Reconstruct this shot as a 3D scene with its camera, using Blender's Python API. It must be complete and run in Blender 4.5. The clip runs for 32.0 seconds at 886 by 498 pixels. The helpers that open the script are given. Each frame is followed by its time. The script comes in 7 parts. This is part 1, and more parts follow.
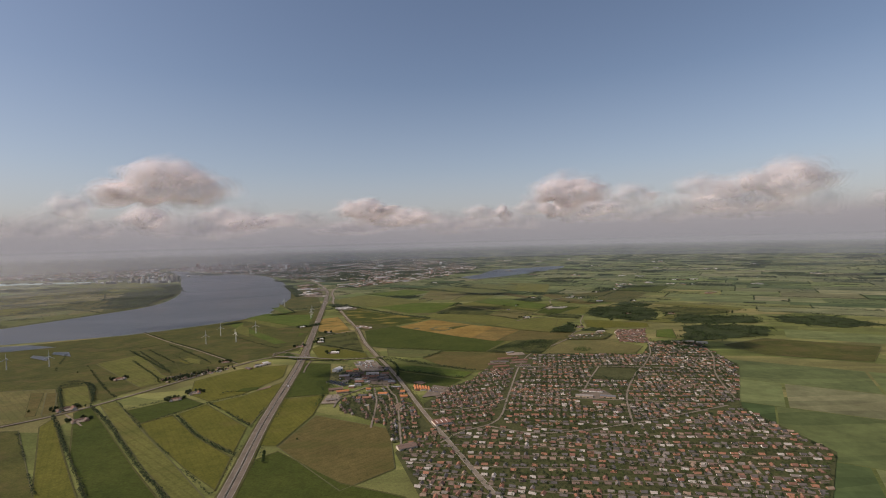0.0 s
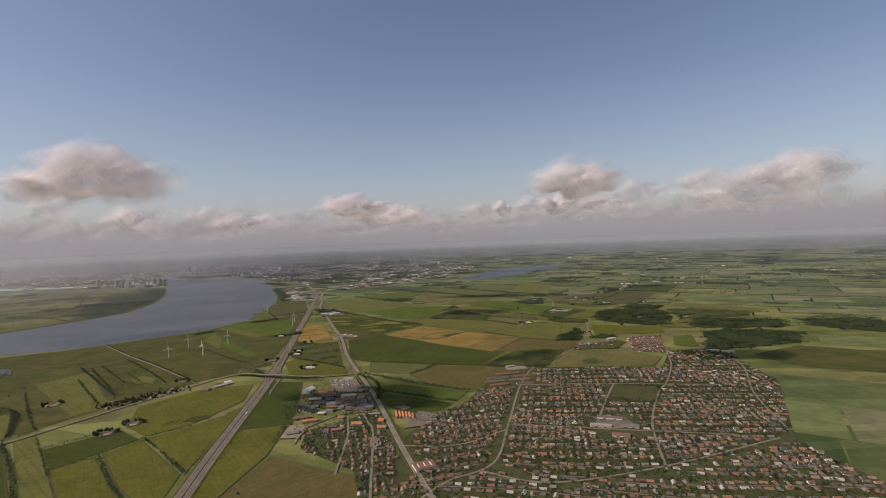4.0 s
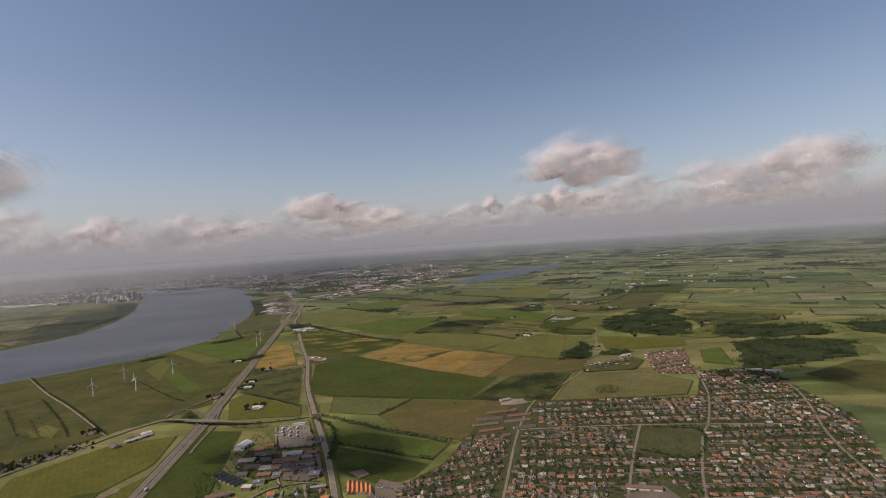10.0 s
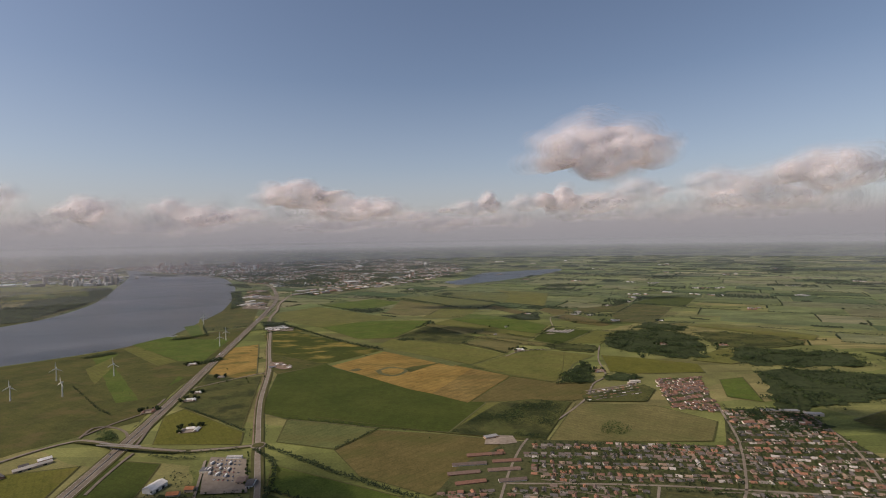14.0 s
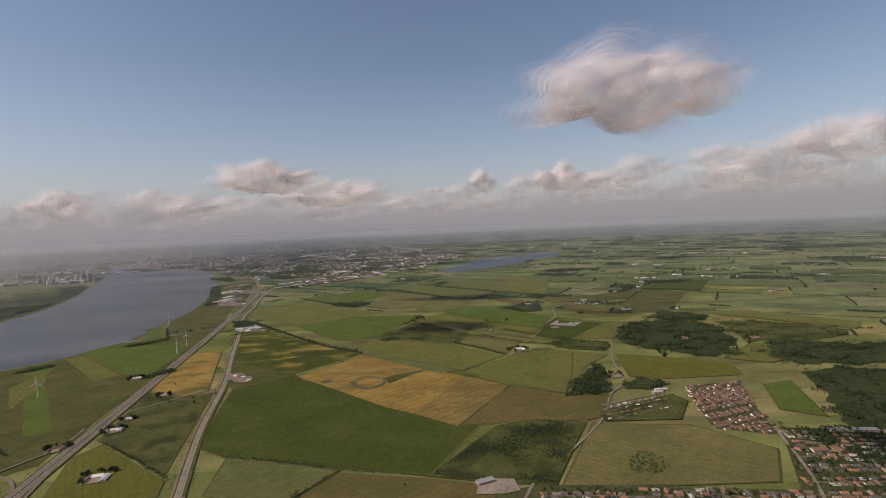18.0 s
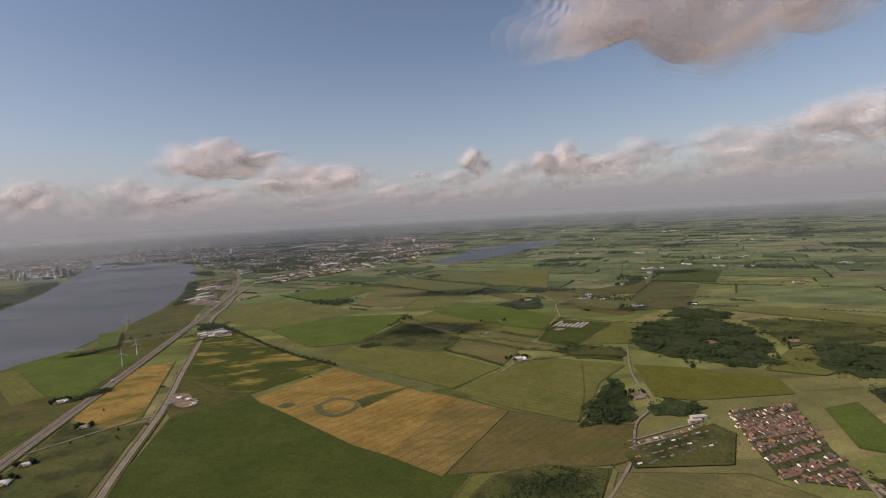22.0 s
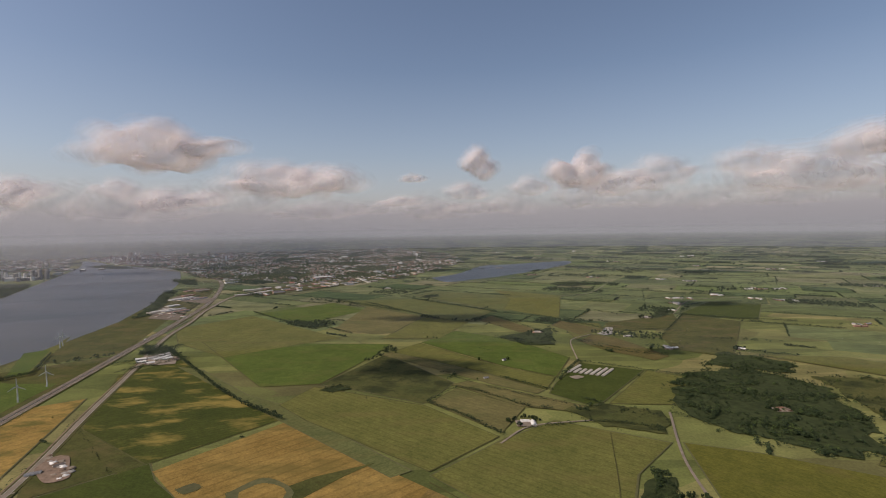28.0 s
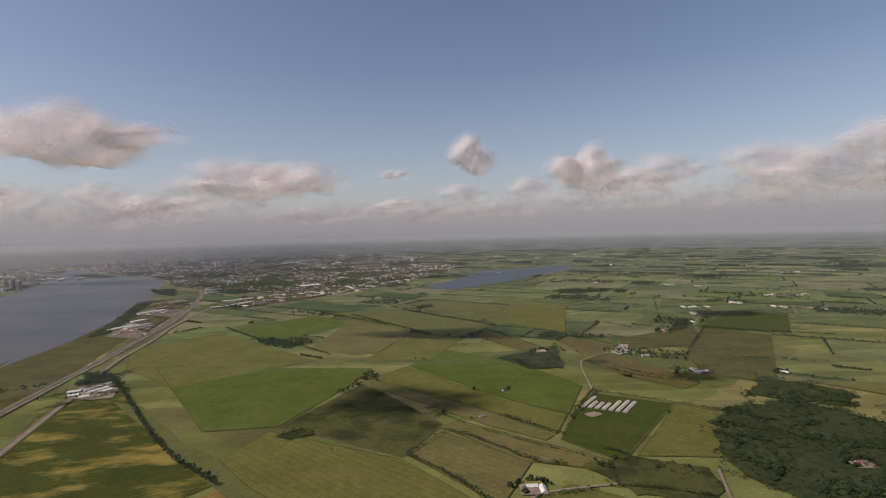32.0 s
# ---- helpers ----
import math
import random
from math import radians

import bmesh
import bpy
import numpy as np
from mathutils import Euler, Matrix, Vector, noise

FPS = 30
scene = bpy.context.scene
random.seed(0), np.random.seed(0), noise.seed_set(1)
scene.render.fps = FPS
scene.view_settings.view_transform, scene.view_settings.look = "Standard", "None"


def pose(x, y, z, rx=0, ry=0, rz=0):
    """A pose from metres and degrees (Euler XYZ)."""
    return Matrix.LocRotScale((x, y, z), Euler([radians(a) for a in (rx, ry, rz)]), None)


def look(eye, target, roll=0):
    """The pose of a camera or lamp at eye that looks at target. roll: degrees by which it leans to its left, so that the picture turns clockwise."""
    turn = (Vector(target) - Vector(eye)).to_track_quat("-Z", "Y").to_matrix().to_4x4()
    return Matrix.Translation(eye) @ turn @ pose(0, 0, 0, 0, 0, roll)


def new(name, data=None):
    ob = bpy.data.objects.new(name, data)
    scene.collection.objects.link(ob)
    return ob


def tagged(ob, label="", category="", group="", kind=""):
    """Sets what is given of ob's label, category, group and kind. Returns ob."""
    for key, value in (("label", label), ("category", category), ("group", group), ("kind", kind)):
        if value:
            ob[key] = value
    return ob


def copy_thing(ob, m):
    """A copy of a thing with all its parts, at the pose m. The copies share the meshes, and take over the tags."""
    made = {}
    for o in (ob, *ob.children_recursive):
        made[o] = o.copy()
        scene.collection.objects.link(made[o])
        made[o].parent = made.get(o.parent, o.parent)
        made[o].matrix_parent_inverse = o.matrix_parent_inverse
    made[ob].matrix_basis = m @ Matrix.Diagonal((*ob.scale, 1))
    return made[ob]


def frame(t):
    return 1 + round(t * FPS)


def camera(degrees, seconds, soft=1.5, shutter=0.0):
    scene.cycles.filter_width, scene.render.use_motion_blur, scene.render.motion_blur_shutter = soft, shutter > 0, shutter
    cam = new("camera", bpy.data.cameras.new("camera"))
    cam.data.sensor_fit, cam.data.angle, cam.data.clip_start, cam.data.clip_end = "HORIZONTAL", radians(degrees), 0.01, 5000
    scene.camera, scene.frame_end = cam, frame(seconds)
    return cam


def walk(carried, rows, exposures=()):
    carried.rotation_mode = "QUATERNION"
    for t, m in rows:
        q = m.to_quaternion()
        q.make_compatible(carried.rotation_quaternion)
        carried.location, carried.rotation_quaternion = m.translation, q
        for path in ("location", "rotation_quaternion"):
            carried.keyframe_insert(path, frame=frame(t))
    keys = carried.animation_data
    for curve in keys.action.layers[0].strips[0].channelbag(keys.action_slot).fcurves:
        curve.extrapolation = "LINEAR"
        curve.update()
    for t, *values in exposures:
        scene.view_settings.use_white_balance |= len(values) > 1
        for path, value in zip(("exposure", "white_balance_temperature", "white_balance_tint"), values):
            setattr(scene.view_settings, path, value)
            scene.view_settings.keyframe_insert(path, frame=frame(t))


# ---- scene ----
cam = camera(84.05, 32.0, 1.0)
# seconds, place in metres, yaw, pitch and roll in degrees
ROWS = [
    (0.0, -0.00, 0.00, 172.97, 0.01, -0.96, 1.52),
    (0.5, 3.54, 11.61, 174.12, 0.09, -1.01, 1.24),
    (1.0, 6.08, 22.91, 175.34, 0.03, -0.99, 1.36),
    (1.5, 6.93, 35.09, 174.95, -0.15, -0.85, 1.80),
    (2.0, 6.55, 47.84, 173.65, -0.37, -0.84, 2.50),
    (2.5, 6.93, 59.74, 172.13, -0.32, -0.92, 2.70),
    (3.0, 9.22, 71.70, 171.06, -0.20, -1.03, 2.45),
    (3.5, 11.53, 83.38, 170.60, -0.12, -1.09, 2.07),
    (5.5, 20.16, 130.98, 170.64, 0.15, -0.59, 2.57),
    (6.0, 21.76, 141.80, 172.00, 0.27, -0.59, 2.26),
    (6.5, 24.13, 152.52, 171.48, 0.44, -0.49, 1.69),
    (7.0, 26.27, 163.18, 170.91, 0.39, -0.41, 1.28),
    (7.5, 28.45, 173.59, 170.81, 0.26, -0.39, 1.90),
    (8.0, 30.01, 183.86, 172.53, 0.08, -0.76, 2.66),
    (8.5, 32.33, 194.94, 170.37, -0.11, -0.91, 2.84),
    (9.0, 34.91, 205.74, 170.69, -0.34, -1.07, 3.23),
    (9.5, 36.64, 215.90, 170.55, -0.49, -1.00, 3.67),
    (10.0, 38.17, 226.77, 171.09, -0.53, -0.81, 3.86),
    (10.5, 40.06, 237.83, 171.93, -0.53, -0.70, 3.59),
    (11.0, 42.04, 249.18, 172.30, -0.62, -0.66, 3.62),
    (11.5, 43.92, 260.54, 172.36, -0.69, -0.69, 3.74),
    (12.0, 45.53, 272.01, 172.15, -0.69, -0.77, 3.67),
    (12.5, 47.80, 283.52, 172.00, -0.60, -0.83, 3.13),
    (13.0, 50.25, 295.10, 172.34, -0.58, -0.96, 2.33),
    (13.5, 51.21, 307.51, 172.16, -0.70, -1.06, 1.43),
    (14.0, 53.24, 319.93, 172.01, -0.76, -1.11, 1.07),
    (14.5, 55.35, 332.78, 171.80, -0.84, -1.17, 1.26),
    (16.5, 65.47, 387.35, 170.03, -1.18, -1.96, 3.71),
    (17.0, 67.20, 400.61, 169.67, -1.18, -2.17, 3.88),
    (17.5, 68.97, 413.73, 169.48, -1.10, -2.40, 3.63),
    (18.0, 71.21, 426.74, 169.63, -1.04, -2.78, 2.61),
    (18.5, 73.23, 439.53, 169.67, -1.09, -3.12, 2.15),
    (19.0, 75.00, 452.19, 169.60, -1.15, -3.42, 2.13),
    (19.5, 77.21, 464.76, 169.58, -1.24, -3.82, 2.26),
    (20.0, 78.59, 477.41, 169.67, -1.48, -4.22, 2.42),
    (20.5, 80.46, 490.10, 169.63, -1.62, -4.41, 2.65),
    (21.0, 81.91, 502.48, 169.75, -1.66, -4.37, 2.97),
    (21.5, 83.57, 514.89, 169.58, -1.60, -4.32, 3.10),
    (22.0, 85.48, 526.99, 168.96, -1.47, -4.15, 3.22),
    (22.5, 86.80, 539.40, 168.56, -1.26, -3.97, 3.24),
    (23.0, 88.47, 551.18, 168.00, -1.02, -3.83, 3.16),
    (23.5, 90.01, 563.04, 167.42, -0.67, -3.66, 2.71),
    (24.0, 91.56, 574.28, 167.06, -0.58, -3.72, 1.81),
    (24.5, 93.20, 585.14, 167.14, -0.74, -3.69, 1.48),
    (25.0, 94.61, 595.78, 167.07, -0.79, -3.63, 1.20),
    (25.5, 96.42, 606.46, 166.86, -0.90, -3.43, 0.89),
    (27.5, 104.16, 651.03, 165.06, -0.48, -2.51, 1.56),
    (28.0, 105.98, 662.26, 165.02, -0.48, -2.39, 0.94),
    (28.5, 107.70, 673.85, 165.39, -0.61, -2.22, 1.36),
    (29.0, 109.46, 685.68, 165.86, -0.59, -2.14, 1.90),
    (29.5, 111.19, 697.93, 165.68, -0.59, -2.10, 2.43),
    (30.0, 112.86, 710.19, 165.58, -0.60, -2.14, 2.93),
    (30.5, 114.40, 722.71, 165.57, -0.55, -2.21, 3.01),
    (31.0, 116.47, 735.11, 165.94, -0.51, -2.21, 2.54),
    (31.5, 117.93, 747.22, 166.76, -0.59, -2.16, 1.92),
    (32.0, 119.37, 759.67, 166.58, -0.63, -1.99, 1.48),
]
walk(cam, [(t, pose(x, y, z, 90 + pitch, roll, yaw)) for t, x, y, z, yaw, pitch, roll in ROWS])

# ---- world, sun and exposure ----
SUN_DIR = Vector((-0.70, -0.19, 0.67)).normalized()   # towards the sun
SKY_POWER, SUN_POWER = 0.107, 4.2
scene.view_settings.exposure = 0.0
scene.cycles.transparent_max_bounces = 96


def make_world():
    w = bpy.data.worlds.new("sky")
    scene.world = w
    w.use_nodes = True
    t = w.node_tree
    t.nodes.clear()
    N = t.nodes.new
    L = t.links.new
    out, bg = N("ShaderNodeOutputWorld"), N("ShaderNodeBackground")
    sky = N("ShaderNodeTexSky")
    sky.sky_type, sky.sun_disc = "NISHITA", False
    sky.sun_elevation = math.asin(SUN_DIR.z)
    sky.sun_rotation = math.atan2(SUN_DIR.x, SUN_DIR.y)
    sky.altitude, sky.air_density, sky.dust_density, sky.ozone_density = 300, 1.0, 1.2, 2.0
    power = N("ShaderNodeVectorMath")
    power.operation = "SCALE"
    power.inputs["Scale"].default_value = SKY_POWER
    tint = N("ShaderNodeVectorMath")
    tint.operation = "MULTIPLY"
    tint.inputs[1].default_value = (1.09, 0.945, 0.885)
    L(sky.outputs[0], tint.inputs[0])
    L(tint.outputs[0], power.inputs[0])
    # hazy distance near and under the horizon
    tc, sep, ramp, mix = N("ShaderNodeTexCoord"), N("ShaderNodeSeparateXYZ"), N("ShaderNodeValToRGB"), N("ShaderNodeMix")
    L(tc.outputs["Generated"], sep.inputs[0])
    span = N("ShaderNodeMapRange")
    span.inputs["From Min"].default_value, span.inputs["From Max"].default_value = -0.05, 0.30
    L(sep.outputs["Z"], span.inputs["Value"])
    L(span.outputs[0], ramp.inputs["Fac"])
    stops = [(0.0, 1.0), (0.143, 1.0), (0.23, 0.95), (0.32, 0.55), (0.55, 0.20), (1.0, 0.0)]
    ramp.color_ramp.elements[0].position, ramp.color_ramp.elements[1].position = stops[0][0], stops[-1][0]
    ramp.color_ramp.elements[0].color, ramp.color_ramp.elements[1].color = (1, 1, 1, 1), (0, 0, 0, 1)
    for p, v in stops[1:-1]:
        ramp.color_ramp.elements.new(p).color = (v, v, v, 1)
    haze = N("ShaderNodeValToRGB")
    L(span.outputs[0], haze.inputs["Fac"])
    tones = [(0.0, (0.200, 0.200, 0.202)), (0.10, (0.255, 0.245, 0.255)), (0.143, (0.300, 0.282, 0.300)), (0.25, (0.340, 0.312, 0.335)), (0.34, (0.405, 0.395, 0.440)), (0.60, (0.425, 0.445, 0.530))]
    e = haze.color_ramp.elements
    e[0].position, e[0].color = tones[0][0], (*tones[0][1], 1)
    e[1].position, e[1].color = tones[-1][0], (*tones[-1][1], 1)
    for p, c in tones[1:-1]:
        e.new(p).color = (*c, 1)
    mix.data_type = "RGBA"
    L(ramp.outputs["Color"], mix.inputs["Factor"])
    L(power.outputs[0], mix.inputs["A"])
    L(haze.outputs[0], mix.inputs["B"])
    L(mix.outputs["Result"], bg.inputs["Color"])
    L(bg.outputs[0], out.inputs[0])


make_world()
sun = new("sun", bpy.data.lights.new("sun", "SUN"))
sun.data.energy, sun.data.angle, sun.data.color = SUN_POWER, radians(0.5), (1.0, 0.855, 0.74)
sun.matrix_world = look((0, 0, 600), Vector((0, 0, 600)) - SUN_DIR)


# ---- materials ----
def material(name, rough=0.9, spec=0.2, metal=0.0):
    m = bpy.data.materials.new(name)
    m.use_nodes = True
    t = m.node_tree
    b = t.nodes["Principled BSDF"]
    b.inputs["Roughness"].default_value = rough
    b.inputs["Specular IOR Level"].default_value = spec
    b.inputs["Metallic"].default_value = metal
    return m, t, b


def node(t, kind, inputs=()):
    n = t.nodes.new(kind)
    for k, v in dict(inputs).items():
        if isinstance(v, bpy.types.NodeSocket):
            t.links.new(v, n.inputs[k])
        else:
            n.inputs[k].default_value = v
    return n


def fract(t, value):
    n = node(t, "ShaderNodeMath", {0: value})
    n.operation = "FRACT"
    return n.outputs[0]


def rgba(c):
    return (c[0], c[1], c[2], 1.0)


def blend(t, fac, a, b, mode="MIX"):
    n = t.nodes.new("ShaderNodeMix")
    n.data_type, n.blend_type = "RGBA", mode
    for key, v in (("Factor", fac), ("A", a), ("B", b)):
        if isinstance(v, bpy.types.NodeSocket):
            t.links.new(v, n.inputs[key])
        else:
            n.inputs[key].default_value = v if key == "Factor" else rgba(v)
    return n.outputs["Result"]


def ramp_of(t, fac, stops):
    n = t.nodes.new("ShaderNodeValToRGB")
    t.links.new(fac, n.inputs["Fac"])
    e = n.color_ramp.elements
    e[0].position, e[0].color = stops[0][0], rgba(stops[0][1])
    e[1].position, e[1].color = stops[-1][0], rgba(stops[-1][1])
    for p, c in stops[1:-1]:
        e.new(p).color = rgba(c)
    return n.outputs["Color"]


def place_of(t, scale=(1, 1, 1), turn=0.0):
    """Metres on the ground, turned and scaled."""
    g = t.nodes.new("ShaderNodeNewGeometry")
    return node(t, "ShaderNodeMapping", {"Vector": g.outputs["Position"], "Scale": scale, "Rotation": (0, 0, radians(turn))}).outputs[0]


def noise_of(t, vec, size, detail=4.0, rough=0.6):
    return node(t, "ShaderNodeTexNoise", {"Vector": vec, "Scale": 1.0 / size, "Detail": detail, "Roughness": rough}).outputs["Fac"]


def field_material(name, dark, light, turn=0.0, rows=6.0, row_depth=0.12, patch=(0.2, 0.2, 0.1), patchy=0.0, stretch=1.0, patch_at=0.55):
    """A crop or grass: tufts, broad uneven growth, tractor rows, and thin or ripe patches drawn out along the rows."""
    m, t, b = material(name, 0.95, 0.1)
    p = place_of(t, turn=turn)
    broad = noise_of(t, p, 45.0, 5.0, 0.62)
    col = ramp_of(t, broad, [(0.32, dark), (0.68, light)])
    tuft = noise_of(t, p, 1.6, 3.0, 0.7)
    col = blend(t, 1.0, col, ramp_of(t, tuft, [(0.3, (0.76, 0.76, 0.76)), (0.7, (1.22, 1.22, 1.22))]), "MULTIPLY")
    mottle = noise_of(t, p, 9.0, 4.0, 0.7)
    col = blend(t, 1.0, col, ramp_of(t, mottle, [(0.30, (0.82, 0.84, 0.82)), (0.70, (1.16, 1.14, 1.14))]), "MULTIPLY")
    if patchy:
        q = place_of(t, (1.0 / stretch, 1.0, 1.0), turn)
        spots = noise_of(t, q, 26.0, 5.0, 0.6)
        mask = ramp_of(t, spots, [(patch_at - 0.06, (0, 0, 0)), (patch_at + 0.09, (patchy, patchy, patchy))])
        col = blend(t, mask, col, patch)
    if row_depth:
        w = node(t, "ShaderNodeTexWave", {"Vector": p, "Scale": 0.314 / rows, "Distortion": 0.6, "Detail": 2.0, "Detail Scale": 0.4})
        w.wave_type, w.bands_direction = "BANDS", "Y"
        lo = 1.0 - row_depth
        col = blend(t, 1.0, col, ramp_of(t, w.outputs["Fac"], [(0.02, (lo, lo, lo)), (0.22, (1, 1, 1))]), "MULTIPLY")
    t.links.new(col, b.inputs["Base Color"])
    bump = node(t, "ShaderNodeBump", {"Height": tuft, "Strength": 0.5, "Distance": 0.4})
    t.links.new(bump.outputs[0], b.inputs["Normal"])
    return m


def mottled(name, a, b_, size=2.0, rough=0.85, spec=0.2, spread=0.0, metal=0.0):
    """A surface with grain and broad staining; spread varies it from object to object and from piece to piece."""
    m, t, b = material(name, rough, spec, metal)
    p = place_of(t)
    col = ramp_of(t, noise_of(t, p, size, 5.0, 0.65), [(0.3, a), (0.7, b_)])
    grime = noise_of(t, p, size * 7.0, 3.0)
    col = blend(t, 1.0, col, ramp_of(t, grime, [(0.3, (0.8, 0.8, 0.8)), (0.7, (1.15, 1.15, 1.15))]), "MULTIPLY")
    if spread:
        info, geo = t.nodes.new("ShaderNodeObjectInfo"), t.nodes.new("ShaderNodeNewGeometry")
        mixed = node(t, "ShaderNodeMath", {0: info.outputs["Random"], 1: geo.outputs["Random Per Island"]})
        part_ = fract(t, mixed.outputs[0])
        lo, hi = 1 - spread, 1 + spread
        col = blend(t, 1.0, col, ramp_of(t, part_, [(0.0, (lo, lo, lo)), (1.0, (hi, hi * 0.97, hi * 0.93))]), "MULTIPLY")
    t.links.new(col, b.inputs["Base Color"])
    return m


def picked(name, colours, rough=0.8, spec=0.25, size=1.2):
    """One of several colours for each piece or object, weathered."""
    m, t, b = material(name, rough, spec)
    info, geo = t.nodes.new("ShaderNodeObjectInfo"), t.nodes.new("ShaderNodeNewGeometry")
    mixed = node(t, "ShaderNodeMath", {0: info.outputs["Random"], 1: geo.outputs["Random Per Island"]})
    f = fract(t, mixed.outputs[0])
    n = t.nodes.new("ShaderNodeValToRGB")
    n.color_ramp.interpolation = "CONSTANT"
    t.links.new(f, n.inputs["Fac"])
    e = n.color_ramp.elements
    e[0].color, e[1].color, e[1].position = rgba(colours[0]), rgba(colours[-1]), (len(colours) - 1) / len(colours)
    for k, c in enumerate(colours[1:-1], 1):
        e.new(k / len(colours)).color = rgba(c)
    wear = noise_of(t, place_of(t), size, 4.0)
    col = blend(t, 1.0, n.outputs["Color"], ramp_of(t, wear, [(0.3, (0.75, 0.75, 0.75)), (0.7, (1.2, 1.2, 1.2))]), "MULTIPLY")
    t.links.new(col, b.inputs["Base Color"])
    return m


def leaf_material(name, dark, light):
    m, t, b = material(name, 0.8, 0.15)
    geo = t.nodes.new("ShaderNodeNewGeometry")
    info = t.nodes.new("ShaderNodeObjectInfo")
    f = node(t, "ShaderNodeMath", {0: geo.outputs["Random Per Island"], 1: info.outputs["Random"]})
    f = fract(t, f.outputs[0])
    col = ramp_of(t, f, [(0.0, dark), (1.0, light)])
    spots = noise_of(t, place_of(t), 0.9, 3.0, 0.7)
    col = blend(t, 1.0, col, ramp_of(t, spots, [(0.3, (0.72, 0.72, 0.72)), (0.7, (1.22, 1.22, 1.18))]), "MULTIPLY")
    t.links.new(col, b.inputs["Base Color"])
    return m


def ground_material():
    """Far farmland: a patchwork of fields with hedged edges, woods and rough grass."""
    m, t, b = material("farmland", 0.95, 0.1)
    p = place_of(t, (1 / 150.0, 1 / 85.0, 1.0), 32)
    bent = node(t, "ShaderNodeVectorMath", {0: p, 1: node(t, "ShaderNodeTexNoise", {"Vector": p, "Scale": 0.7}).outputs["Color"]}).outputs[0]
    vor = node(t, "ShaderNodeTexVoronoi", {"Vector": bent, "Scale": 1.0, "Randomness": 0.8})
    vor.voronoi_dimensions, vor.distance = "2D", "CHEBYCHEV"
    tone = node(t, "ShaderNodeSeparateColor", {"Color": vor.outputs["Color"]})
    col = ramp_of(t, tone.outputs[0], [(0.0, (0.089, 0.107, 0.031)), (0.20, (0.122, 0.139, 0.043)), (0.40, (0.156, 0.166, 0.057)), (0.54, (0.104, 0.124, 0.036)),
                                       (0.72, (0.137, 0.154, 0.050)), (0.88, (0.190, 0.174, 0.071)), (1.0, (0.110, 0.115, 0.041))])
    strips = node(t, "ShaderNodeTexVoronoi", {"Vector": place_of(t, (1 / 260.0, 1 / 24.0, 1.0), 32), "Scale": 1.0, "Randomness": 0.9})
    strips.voronoi_dimensions, strips.distance = "2D", "CHEBYCHEV"
    strip_tone = node(t, "ShaderNodeSeparateColor", {"Color": strips.outputs["Color"]}).outputs[1]
    col = blend(t, 1.0, col, ramp_of(t, strip_tone, [(0.2, (0.80, 0.82, 0.8)), (0.8, (1.16, 1.14, 1.12))]), "MULTIPLY")
    flat = place_of(t)
    broad = noise_of(t, flat, 60.0, 6.0, 0.65)
    col = blend(t, 1.0, col, ramp_of(t, broad, [(0.28, (0.66, 0.63, 0.66)), (0.72, (1.25, 1.22, 1.2))]), "MULTIPLY")
    woods = noise_of(t, place_of(t, (0.55, 1.0, 1.0), 32), 300.0, 4.0, 0.55)
    wood_mask = ramp_of(t, woods, [(0.585, (0, 0, 0)), (0.60, (1, 1, 1))])
    depth = node(t, "ShaderNodeSeparateXYZ", {0: flat}).outputs["Y"]
    beyond = node(t, "ShaderNodeMapRange", {"Value": depth, "From Min": 1900.0, "From Max": 2100.0}).outputs[0]
    col = blend(t, blend(t, 1.0, wood_mask, beyond, "MULTIPLY"), col, (0.022, 0.028, 0.014))
    fine = noise_of(t, flat, 2.2, 3.0, 0.7)
    col = blend(t, 1.0, col, ramp_of(t, fine, [(0.3, (0.78, 0.76, 0.78)), (0.7, (1.18, 1.18, 1.18))]), "MULTIPLY")
    t.links.new(col, b.inputs["Base Color"])
    return m


def far_field_material():
    """Fields of the plain: each plot its own crop, with strips and uneven growth."""
    m, t, b = material("far_crop", 0.95, 0.1)
    geo = t.nodes.new("ShaderNodeNewGeometry")
    col = ramp_of(t, geo.outputs["Random Per Island"], [(0.0, (0.072, 0.090, 0.033)), (0.16, (0.120, 0.138, 0.054)), (0.30, (0.089, 0.110, 0.044)), (0.42, (0.049, 0.073, 0.026)), (0.55, (0.136, 0.142, 0.066)),
                                                        (0.66, (0.100, 0.129, 0.044)), (0.78, (0.200, 0.185, 0.103)), (0.88, (0.084, 0.095, 0.044)), (1.0, (0.124, 0.120, 0.061))])
    strips = node(t, "ShaderNodeTexVoronoi", {"Vector": place_of(t, (1 / 240.0, 1 / 22.0, 1.0), 32), "Scale": 1.0, "Randomness": 0.9})
    strips.voronoi_dimensions, strips.distance = "2D", "CHEBYCHEV"
    strip_tone = node(t, "ShaderNodeSeparateColor", {"Color": strips.outputs["Color"]}).outputs[1]
    col = blend(t, 1.0, col, ramp_of(t, strip_tone, [(0.2, (0.84, 0.86, 0.84)), (0.8, (1.14, 1.12, 1.1))]), "MULTIPLY")
    for size, lo, hi in ((55.0, 0.70, 1.24), (9.0, 0.84, 1.14)):
        col = blend(t, 1.0, col, ramp_of(t, noise_of(t, place_of(t), size, 5.0, 0.65), [(0.3, (lo, lo, lo)), (0.7, (hi, hi, hi))]), "MULTIPLY")
    t.links.new(col, b.inputs["Base Color"])
    return m


